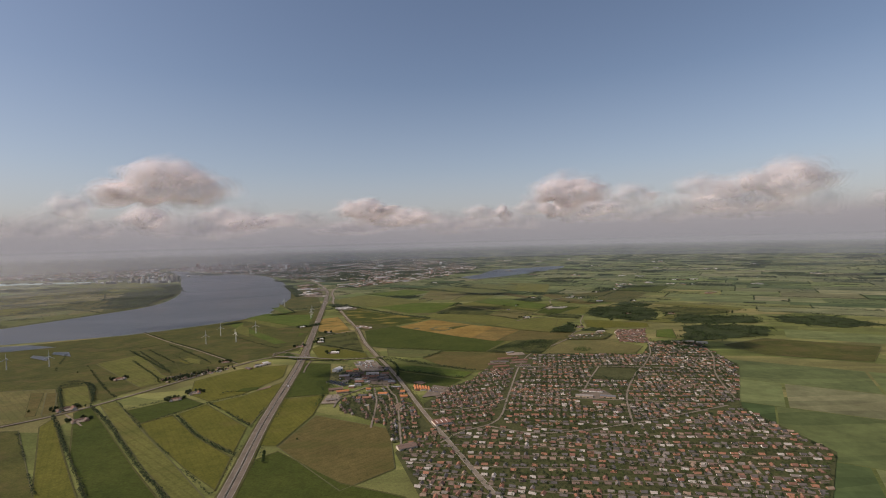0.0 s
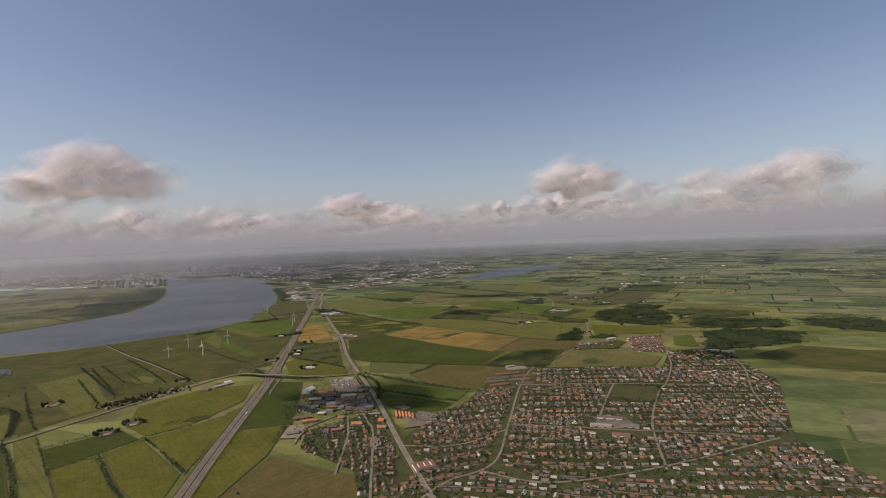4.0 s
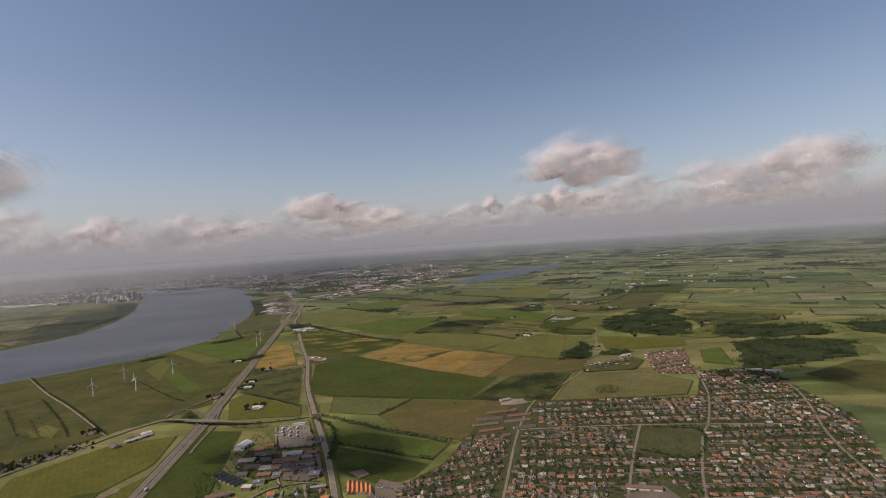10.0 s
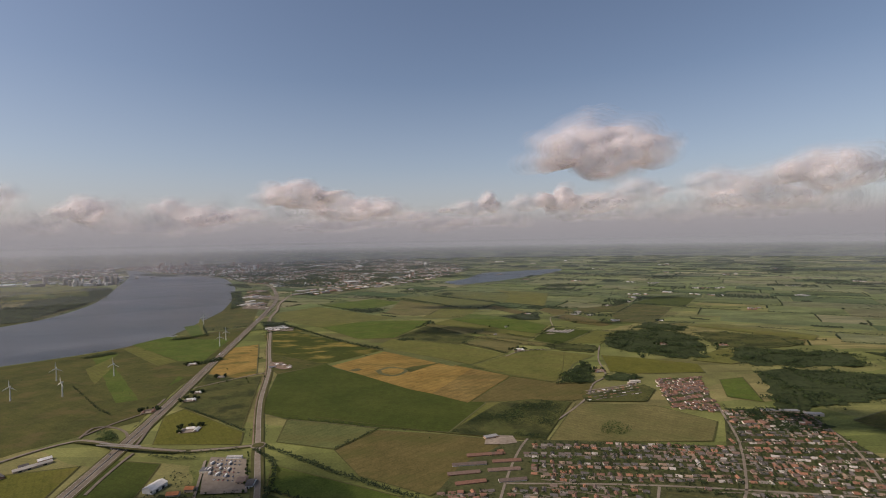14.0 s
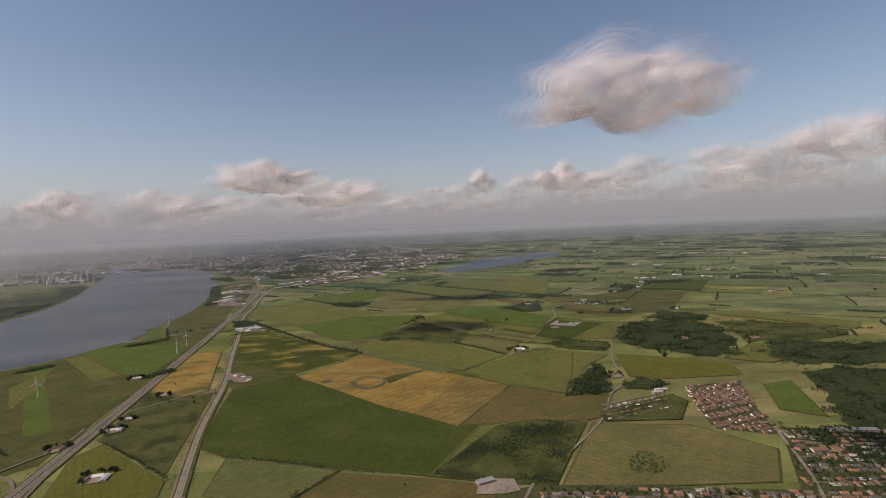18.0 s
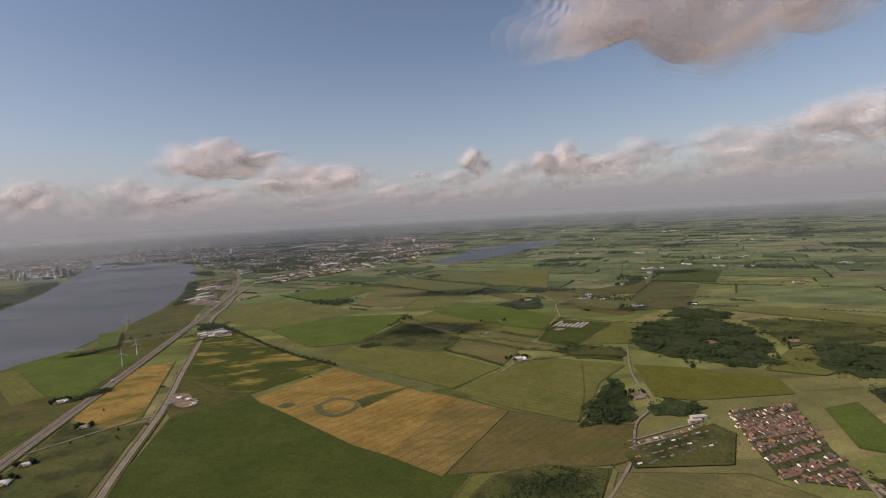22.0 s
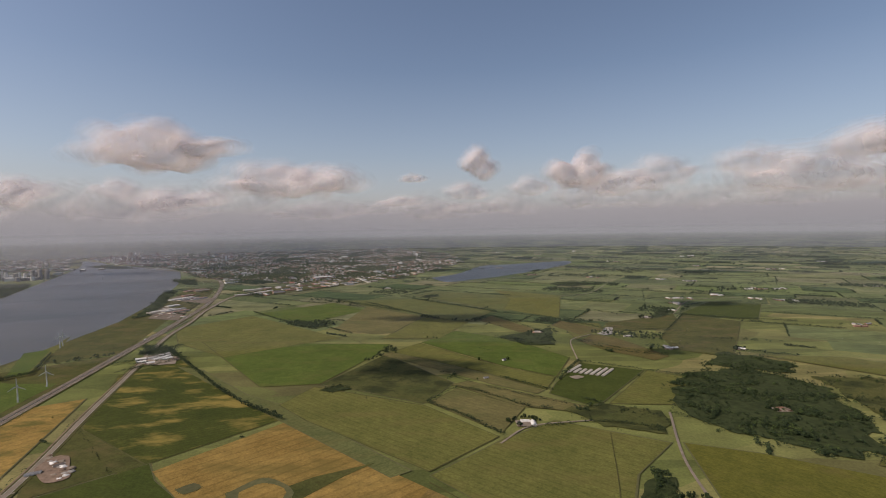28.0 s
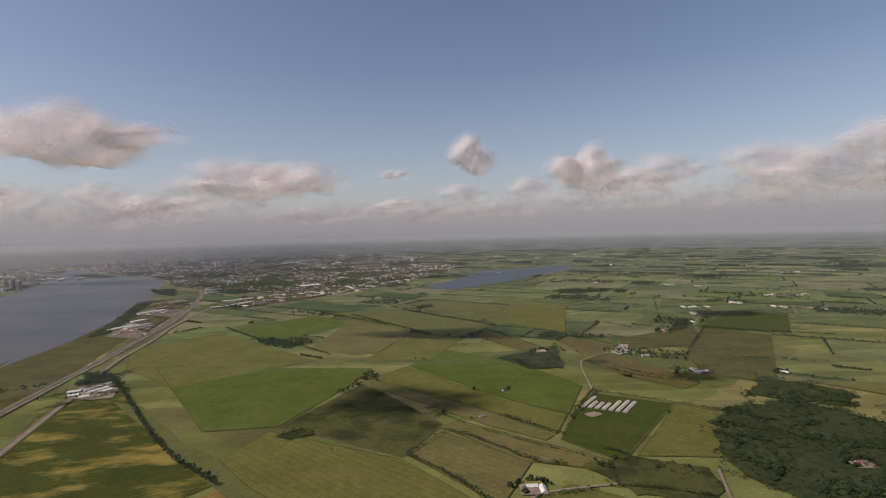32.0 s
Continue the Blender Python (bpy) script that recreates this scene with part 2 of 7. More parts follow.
def distance_material(eye):
    """The land too far off to build: the plain seen at a flat angle, with haze painted in, paler and greyer towards the
    horizon.
    """
    m = bpy.data.materials.new("hazy_distance")
    m.use_nodes = True
    t = m.node_tree
    t.nodes.clear()
    g = t.nodes.new("ShaderNodeNewGeometry")
    rel = node(t, "ShaderNodeVectorMath", {0: g.outputs["Position"], 1: eye})
    rel.operation = "SUBTRACT"
    z = node(t, "ShaderNodeSeparateXYZ", {0: rel.outputs[0]}).outputs["Z"]
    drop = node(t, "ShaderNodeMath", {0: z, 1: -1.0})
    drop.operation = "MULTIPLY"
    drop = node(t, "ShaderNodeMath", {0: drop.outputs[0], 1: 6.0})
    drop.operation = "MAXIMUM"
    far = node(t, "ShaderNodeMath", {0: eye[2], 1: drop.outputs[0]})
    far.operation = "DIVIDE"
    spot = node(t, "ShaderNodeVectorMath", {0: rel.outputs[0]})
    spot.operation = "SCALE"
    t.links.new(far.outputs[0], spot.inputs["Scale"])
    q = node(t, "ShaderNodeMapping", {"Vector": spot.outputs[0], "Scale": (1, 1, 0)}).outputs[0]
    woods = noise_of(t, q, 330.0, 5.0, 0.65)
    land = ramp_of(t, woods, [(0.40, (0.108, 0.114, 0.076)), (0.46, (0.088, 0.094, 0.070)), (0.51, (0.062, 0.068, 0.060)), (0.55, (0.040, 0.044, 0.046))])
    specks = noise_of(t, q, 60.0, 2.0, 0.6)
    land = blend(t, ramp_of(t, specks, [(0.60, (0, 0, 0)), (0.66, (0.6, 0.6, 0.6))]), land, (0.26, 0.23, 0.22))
    # haze painted into the land colour, stronger with distance
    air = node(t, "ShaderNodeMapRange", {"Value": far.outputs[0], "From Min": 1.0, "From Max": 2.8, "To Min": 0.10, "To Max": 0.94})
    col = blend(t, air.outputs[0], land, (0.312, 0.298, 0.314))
    # the backdrop glows by itself instead of being lit
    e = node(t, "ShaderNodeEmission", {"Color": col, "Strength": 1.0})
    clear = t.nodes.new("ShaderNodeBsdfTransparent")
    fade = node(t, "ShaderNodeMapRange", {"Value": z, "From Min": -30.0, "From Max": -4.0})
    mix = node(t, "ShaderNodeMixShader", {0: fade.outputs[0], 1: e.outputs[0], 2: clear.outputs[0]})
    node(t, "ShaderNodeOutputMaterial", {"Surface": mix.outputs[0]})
    return m


def water_material():
    m, t, b = material("fjord_water", 0.38, 0.4)
    b.inputs["IOR"].default_value = 1.33
    p = place_of(t)
    streak = noise_of(t, place_of(t, (0.30, 1.0, 1.0), 20), 130.0, 6.0, 0.66)
    silt = noise_of(t, place_of(t, (0.6, 1.0, 1.0), -35), 420.0, 4.0, 0.6)
    col = ramp_of(t, streak, [(0.34, (0.036, 0.040, 0.045)), (0.66, (0.086, 0.086, 0.088))])
    col = blend(t, ramp_of(t, silt, [(0.50, (0, 0, 0)), (0.66, (0.6, 0.6, 0.6))]), col, (0.082, 0.076, 0.070))
    t.links.new(col, b.inputs["Base Color"])
    chop = noise_of(t, p, 2.5, 4.0, 0.7)
    swell = noise_of(t, place_of(t, (0.4, 1.0, 1.0), 20), 14.0, 4.0, 0.7)
    both = node(t, "ShaderNodeMath", {0: chop, 1: swell})
    bump = node(t, "ShaderNodeBump", {"Height": both.outputs[0], "Strength": 0.35, "Distance": 0.5})
    t.links.new(bump.outputs[0], b.inputs["Normal"])
    return m


def cloud_material(name, thick, size, soft=0.13, tone=(0.93, 0.872, 0.868)):
    """A veil of droplets: white, lit through, ragged by its own three-dimensional wisps."""
    m = bpy.data.materials.new(name)
    m.use_nodes = True
    t = m.node_tree
    t.nodes.clear()
    tc = t.nodes.new("ShaderNodeTexCoord")
    wisps = node(t, "ShaderNodeTexNoise", {"Vector": tc.outputs["Object"], "Scale": 2.6 / size, "Detail": 6.0, "Roughness": 0.6}).outputs["Fac"]
    alpha = ramp_of(t, wisps, [(0.47 - soft, (0, 0, 0)), (0.47 + soft, (thick, thick, thick))])
    dif = node(t, "ShaderNodeBsdfDiffuse", {"Color": rgba(tone)})
    tra = node(t, "ShaderNodeBsdfTranslucent", {"Color": rgba(tone)})
    both = node(t, "ShaderNodeMixShader", {0: 0.5, 1: dif.outputs[0], 2: tra.outputs[0]})
    clear = t.nodes.new("ShaderNodeBsdfTransparent")
    mix = node(t, "ShaderNodeMixShader", {0: alpha, 1: clear.outputs[0], 2: both.outputs[0]})
    node(t, "ShaderNodeOutputMaterial", {"Surface": mix.outputs[0]})
    return m


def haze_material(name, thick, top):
    """Haze imitated by a see-through sheet: thickest at the ground, gone at its top."""
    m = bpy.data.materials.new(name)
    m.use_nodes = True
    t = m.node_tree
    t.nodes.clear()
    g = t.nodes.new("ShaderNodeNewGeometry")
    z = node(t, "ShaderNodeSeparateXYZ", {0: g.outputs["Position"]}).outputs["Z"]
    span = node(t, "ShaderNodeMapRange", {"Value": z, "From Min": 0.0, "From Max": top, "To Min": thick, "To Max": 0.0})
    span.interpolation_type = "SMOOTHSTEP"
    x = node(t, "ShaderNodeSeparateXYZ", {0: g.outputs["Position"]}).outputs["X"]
    # imitated haze made thicker on the left, so that side looks paler
    haze_gain = node(t, "ShaderNodeMapRange", {"Value": x, "From Min": -1500.0, "From Max": 900.0, "To Min": 1.55, "To Max": 0.58})
    span = node(t, "ShaderNodeMath", {0: span.outputs[0], 1: haze_gain.outputs[0]})
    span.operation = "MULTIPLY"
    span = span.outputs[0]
    # haze colour painted by side: pinkish on the left, bluish on the right
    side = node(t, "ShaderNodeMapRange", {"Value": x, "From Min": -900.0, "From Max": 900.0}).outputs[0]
    haze_tint = blend(t, side, (0.84, 0.80, 0.815), (0.71, 0.755, 0.81))
    dif = node(t, "ShaderNodeBsdfDiffuse", {"Color": haze_tint})
    tra = node(t, "ShaderNodeBsdfTranslucent", {"Color": haze_tint})
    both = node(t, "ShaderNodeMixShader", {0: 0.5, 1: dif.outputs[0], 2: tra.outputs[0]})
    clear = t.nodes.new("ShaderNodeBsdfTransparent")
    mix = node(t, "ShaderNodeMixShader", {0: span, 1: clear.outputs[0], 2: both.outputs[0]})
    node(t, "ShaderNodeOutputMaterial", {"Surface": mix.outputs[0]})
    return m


FARMLAND, WATER, FAR_CROP = ground_material(), water_material(), far_field_material()
PASTURE = field_material("pasture", (0.044, 0.050, 0.014), (0.080, 0.079, 0.022), 30, 7, 0.06, (0.104, 0.080, 0.032), 0.55, 1.5, 0.56)
BRIGHT = field_material("bright_grass", (0.053, 0.077, 0.013), (0.079, 0.105, 0.020), 25, 5, 0.05, (0.092, 0.090, 0.025), 0.45, 2.0, 0.56)
DARK = field_material("dark_crop", (0.037, 0.051, 0.009), (0.054, 0.065, 0.013), 20, 5, 0.06)
LIME = field_material("yellow_green_grass", (0.078, 0.080, 0.014), (0.106, 0.102, 0.019), 55, 5, 0.09, (0.118, 0.092, 0.032), 0.4, 2.0, 0.62)
RIPE = field_material("ripe_grain", (0.165, 0.108, 0.028), (0.252, 0.170, 0.050), -42, 9, 0.16, (0.125, 0.096, 0.026), 0.8, 3.0, 0.55)
FADED = field_material("faded_grain", (0.135, 0.094, 0.030), (0.200, 0.142, 0.048), -42, 9, 0.18, (0.100, 0.082, 0.025), 0.8, 3.0, 0.52)
STREAKED = field_material("half_ripe_grain", (0.034, 0.045, 0.008), (0.054, 0.062, 0.012), -30, 5, 0.14, (0.235, 0.180, 0.046), 0.85, 2.4, 0.565)
RIPE_PATCHY = field_material("patchy_ripe_grain", (0.190, 0.125, 0.034), (0.270, 0.180, 0.052), -60, 9, 0.14, (0.075, 0.078, 0.018), 0.9, 2.2, 0.52)
OLIVE = field_material("olive_grass", (0.086, 0.091, 0.023), (0.119, 0.118, 0.032), 40, 6, 0.14, (0.130, 0.107, 0.036), 0.45, 3.0, 0.58)
BROWN = field_material("brown_stubble", (0.084, 0.070, 0.024), (0.110, 0.090, 0.032), -40, 7, 0.10, (0.070, 0.072, 0.020), 0.6, 2.5)
TAN = field_material("tan_grass", (0.100, 0.092, 0.034), (0.140, 0.122, 0.048), 40, 6, 0.12, (0.080, 0.088, 0.028), 0.6, 2.0)
ROUGH = field_material("rough_scrub", (0.052, 0.060, 0.018), (0.080, 0.078, 0.025), 10, 8, 0.0, (0.026, 0.032, 0.011), 0.9, 1.2, 0.53)
GREY = field_material("grey_green_crop", (0.078, 0.088, 0.030), (0.106, 0.114, 0.040), -42, 6, 0.10, (0.108, 0.094, 0.032), 0.4, 2.0)
ASPHALT = mottled("asphalt", (0.114, 0.091, 0.068), (0.169, 0.138, 0.104), 1.5, 0.9, 0.2)
ROAD_GREY = mottled("pale_road", (0.155, 0.128, 0.098), (0.215, 0.180, 0.138), 1.8, 0.9, 0.2)
GRAVEL = mottled("gravel_yard", (0.17, 0.14, 0.105), (0.28, 0.235, 0.185), 3.0, 0.95, 0.1)
PAINT = mottled("road_paint", (0.30, 0.29, 0.27), (0.44, 0.43, 0.40), 0.6, 0.7, 0.2)
CONCRETE = mottled("concrete", (0.23, 0.215, 0.19), (0.33, 0.31, 0.28), 1.2, 0.9, 0.2)
VERGE = mottled("verge_grass", (0.052, 0.055, 0.018), (0.088, 0.080, 0.030), 3.0, 0.95, 0.1)
SOIL = mottled("bare_soil", (0.125, 0.088, 0.062), (0.23, 0.17, 0.125), 3.0, 0.95, 0.1)
MUD = mottled("pond_bed", (0.060, 0.062, 0.021), (0.098, 0.092, 0.038), 3.0, 0.8, 0.2)
LEAF = leaf_material("broad_leaves", (0.024, 0.040, 0.011), (0.060, 0.082, 0.022))
LEAF_DARK = leaf_material("dark_foliage", (0.013, 0.022, 0.009), (0.031, 0.045, 0.016))
BARK = mottled("bark", (0.07, 0.055, 0.04), (0.12, 0.10, 0.075), 0.3, 0.95, 0.1)
ROOFS = picked("tiled_roof", [(0.150, 0.112, 0.090), (0.22, 0.112, 0.070), (0.096, 0.088, 0.082), (0.24, 0.175, 0.125), (0.18, 0.156, 0.134), (0.26, 0.128, 0.078), (0.12, 0.102, 0.090), (0.36, 0.325, 0.285), (0.085, 0.077, 0.072)])
RED_ROOFS = picked("red_tiled_roof", [(0.165, 0.092, 0.064), (0.130, 0.084, 0.064), (0.190, 0.100, 0.068), (0.115, 0.086, 0.070), (0.155, 0.105, 0.082)])
WALLS = picked("house_wall", [(0.36, 0.20, 0.13), (0.56, 0.49, 0.41), (0.80, 0.77, 0.72), (0.44, 0.34, 0.25), (0.30, 0.165, 0.11), (0.66, 0.59, 0.48), (0.78, 0.75, 0.70), (0.40, 0.28, 0.19)])
GLASS_DARK = mottled("window_glass", (0.03, 0.035, 0.04), (0.05, 0.055, 0.06), 0.8, 0.15, 0.5)
WHITE = mottled("white_paint", (0.52, 0.50, 0.46), (0.70, 0.68, 0.64), 2.5, 0.5, 0.4)
PALE_ROOFS = picked("flat_roof", [(0.36, 0.34, 0.31), (0.24, 0.235, 0.23), (0.50, 0.48, 0.45), (0.16, 0.16, 0.165), (0.30, 0.27, 0.235), (0.11, 0.11, 0.115), (0.22, 0.13, 0.10)])
CAR_PAINT = picked("car_paint", [(0.75, 0.75, 0.74), (0.06, 0.06, 0.07), (0.35, 0.36, 0.38), (0.35, 0.03, 0.03), (0.05, 0.09, 0.22)], 0.3, 0.5)
TURBINE_WHITE = mottled("turbine_white", (0.58, 0.57, 0.52), (0.68, 0.67, 0.61), 1.5, 0.45, 0.4)
SHED_ROOF = mottled("fibre_cement_roof", (0.36, 0.32, 0.27), (0.47, 0.43, 0.37), 3.0, 0.85, 0.2)
CITY_WALLS = picked("city_wall", [(0.38, 0.22, 0.165), (0.62, 0.56, 0.50), (0.40, 0.29, 0.22), (0.78, 0.75, 0.71), (0.30, 0.19, 0.145)])
CITY_ROOFS = picked("city_roof", [(0.14, 0.11, 0.10), (0.29, 0.12, 0.085), (0.10, 0.09, 0.088), (0.22, 0.17, 0.15), (0.44, 0.40, 0.37), (0.33, 0.15, 0.105), (0.68, 0.65, 0.61)])
ORANGE_ROOF = mottled("orange_tiles", (0.34, 0.135, 0.055), (0.44, 0.19, 0.08), 1.5, 0.85, 0.2)
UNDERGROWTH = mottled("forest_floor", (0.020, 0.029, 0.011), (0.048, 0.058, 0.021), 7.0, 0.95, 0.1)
BASIN = mottled("pale_basin", (0.26, 0.34, 0.32), (0.36, 0.43, 0.40), 60.0, 0.6, 0.3)
LAWN = mottled("garden_lawn", (0.040, 0.048, 0.018), (0.082, 0.080, 0.034), 2.2, 0.95, 0.1)
LAKE = mottled("lake_water", (0.026, 0.034, 0.044), (0.046, 0.054, 0.062), 60.0, 0.4, 0.3)
RUBBER = mottled("tyre_rubber", (0.02, 0.02, 0.02), (0.03, 0.03, 0.03), 0.2, 0.9, 0.2)


# ---- helpers for building ----
RNG = np.random.default_rng(7)


def part(name, bm, mat, parent=None, label=""):
    """One mesh object from a bmesh, under a thing where one is given."""
    me = bpy.data.meshes.new(name)
    bm.to_mesh(me)
    bm.free()
    me.materials.append(mat)
    ob = new(name, me)
    if parent:
        ob.parent = parent
    return tagged(ob, label)


class Soup:
    """Joins many small pieces into one mesh."""

    def __init__(self):
        self.v, self.f, self.m, self.n = [], [], [], 0

    def add(self, verts, faces, mat=0):
        self.v.append(np.asarray(verts, float))
        self.f.extend([tuple(i + self.n for i in f) for f in faces])
        self.m.extend([mat] * len(faces))
        self.n += len(verts)

    def make(self, name, mats, parent=None):
        me = bpy.data.meshes.new(name)
        me.from_pydata(np.concatenate(self.v).tolist(), [], self.f)
        for m in mats:
            me.materials.append(m)
        me.polygons.foreach_set("material_index", self.m)
        me.update()
        ob = new(name, me)
        if parent:
            ob.parent = parent
        return ob


BOX_F = [(0, 3, 2, 1), (4, 5, 6, 7), (0, 1, 5, 4), (1, 2, 6, 5), (2, 3, 7, 6), (3, 0, 4, 7)]


def box_v(sx, sy, z0, z1, inset=0.0):
    x, y = sx / 2, sy / 2
    lo = [(-x, -y, z0), (x, -y, z0), (x, y, z0), (-x, y, z0)]
    return np.array(lo + [(a * (1 - inset), b * (1 - inset), z1) for a, b, _ in lo])


def turned(v, x, y, angle, s=1.0, z=0.0):
    c, n = math.cos(angle), math.sin(angle)
    v = np.asarray(v, float) * s
    return np.c_[x + c * v[:, 0] - n * v[:, 1], y + n * v[:, 0] + c * v[:, 1], z + v[:, 2]]


def box_bm(bm, sx, sy, z0, z1, at=(0, 0), angle=0.0, inset=0.0):
    vs = [bm.verts.new(p) for p in turned(box_v(sx, sy, z0, z1, inset), at[0], at[1], angle)]
    for f in BOX_F:
        bm.faces.new([vs[i] for i in f])


def curve_through(pts, step=8.0):
    """A smooth line through the points."""
    p = [np.array(q, float) for q in pts]
    if len(p) == 2:
        n = max(2, int(np.linalg.norm(p[1] - p[0]) / step))
        return np.array([p[0] + (p[1] - p[0]) * k / n for k in range(n + 1)])
    p = [2 * p[0] - p[1]] + p + [2 * p[-1] - p[-2]]
    out = []
    for a, b, c, d in zip(p, p[1:], p[2:], p[3:]):
        n = max(2, int(np.linalg.norm(c - b) / step))
        for k in range(n):
            u = k / n
            out.append(0.5 * (2 * b + (c - a) * u + (2 * a - 5 * b + 4 * c - d) * u * u + (3 * b - a - 3 * c + d) * u ** 3))
    out.append(p[-2])
    return np.array(out)


def side_of(line):
    d = np.gradient(line[:, :2], axis=0)
    d /= np.linalg.norm(d, axis=1)[:, None] + 1e-9
    return np.c_[-d[:, 1], d[:, 0]]


def ribbon(name, pts, width, z, mat, thick=0.25, shift=0.0, kind="structure", label="", category="", parent=None, rise=None, step=8.0):
    """A strip of road or verge along a line, with thickness; rise lifts it along its length."""
    line = curve_through(pts, step)
    n = side_of(line)
    lift = np.full(len(line), float(z))
    if rise is not None:
        lift = lift + rise(line)
    rows = []
    for o, dz in ((-0.5, -thick), (-0.5, 0), (0.5, 0), (0.5, -thick)):
        rows.append(np.c_[line[:, :2] + n * (shift + o * width), lift + dz])
    v = np.concatenate(rows)
    k = len(line)
    f = [(a * k + i, a * k + i + 1, (a + 1) * k + i + 1, (a + 1) * k + i) for a in range(3) for i in range(k - 1)]
    s = Soup()
    s.add(v, [q[::-1] for q in f])
    ob = s.make(name, [mat], parent)
    return tagged(ob, label, category, kind=kind if not parent else "")


STACK = [0]
PLOTS = []          # outlines of everything laid on the ground


def flat(name, pts, z, mat, label="", category="field", thick=0.12, wobble=0.0):
    """A patch of ground with a low edge, such as a field with its crop standing proud."""
    STACK[0] += 1
    z += 0.0031 * STACK[0]
    p = [np.array(q, float) for q in pts]
    PLOTS.append(np.array(p))
    area = sum(a[0] * b[1] - a[1] * b[0] for a, b in zip(p, p[1:] + p[:1]))
    if area < 0:
        p = p[::-1]
    ring = []
    for a, b in zip(p, p[1:] + p[:1]):
        n = max(1, int(np.linalg.norm(b - a) / 14.0))
        for k in range(n):
            q = a + (b - a) * k / n
            if wobble and k:
                q = q + RNG.normal(0, wobble, 2)
            ring.append(q)
    bm = bmesh.new()
    top = [bm.verts.new((q[0], q[1], z)) for q in ring]
    low = [bm.verts.new((q[0], q[1], z - thick)) for q in ring]
    bm.faces.new(top)
    for i in range(len(ring)):
        j = (i + 1) % len(ring)
        bm.faces.new((top[i], low[i], low[j], top[j]))
    bmesh.ops.triangulate(bm, faces=[top[0].link_faces[0]] if len(top[0].link_faces[0].verts) > 4 else [])
    bmesh.ops.recalc_face_normals(bm, faces=bm.faces)
    ob = tagged(part(name, bm, mat), label, category, kind="structure")
    if name == "field":
        edge = Soup()
        for a, b in zip(p, p[1:] + p[:1]):
            d = (b - a) / (np.linalg.norm(b - a) + 1e-9)
            n = np.array([-d[1], d[0]]) * RNG.uniform(0.5, 1.1)
            edge.add([(*(a - n * 0.4), z + 0.012), (*(b - n * 0.4), z + 0.012), (*(b + n), z + 0.012), (*(a + n), z + 0.012)], [(0, 1, 2, 3)])
        edge.make("margin", [VERGE if STACK[0] % 3 else MUD], ob)
    return ob


# ---- foliage ----
def clumps(n, rx, rz, z0, size, domed=False):
    """Small ragged leaf clumps spread through a crown: joined vertices and faces."""
    v, f = [], []
    base = np.array([(1, 0, 0), (-1, 0, 0), (0, 1, 0), (0, -1, 0), (0, 0, 1), (0, 0, -1)], float)
    tri = [(0, 2, 4), (2, 1, 4), (1, 3, 4), (3, 0, 4), (2, 0, 5), (1, 2, 5), (3, 1, 5), (0, 3, 5)][:4 if domed else 8]
    for k in range(n):
        d = RNG.normal(size=3)
        d /= np.linalg.norm(d)
        r = RNG.uniform(0.35, 1.0) ** 0.6
        c = np.array([d[0] * rx * r, d[1] * rx * r, z0 + rz + d[2] * rz * r])
        q = base * RNG.uniform(0.55, 1.25, (6, 1)) * size * RNG.uniform(0.75, 1.3) + RNG.normal(0, 0.12 * size, (6, 3))
        f += [tuple(i + len(v) * 6 for i in t) for t in tri]
        v.append(q + c)
    return np.concatenate(v), f


def trunk(height, r):
    a = np.linspace(0, 2 * np.pi, 6)[:-1]
    v = np.r_[np.c_[np.cos(a) * r, np.sin(a) * r, 0 * a - 0.1], np.c_[np.cos(a) * r * 0.45, np.sin(a) * r * 0.45, 0 * a + height]]
    return v, [(i, (i + 1) % 5, 5 + (i + 1) % 5, 5 + i) for i in range(5)]


def tree_kinds(count, clump_count, slim=1.0, domed=False):
    kinds = []
    for k in range(count):
        kinds.append(clumps(clump_count, RNG.uniform(0.30, 0.42) * slim, 0.40, 0.16, 0.155 if not domed else 0.155, domed))
    return kinds


BROAD, SMALL, FAR = tree_kinds(6, 22), tree_kinds(6, 11, 1.2, True), [clumps(4, 0.34, 0.36, 0.1, 0.28, True) for _ in range(6)]
TRUNK = trunk(0.5, 0.035)


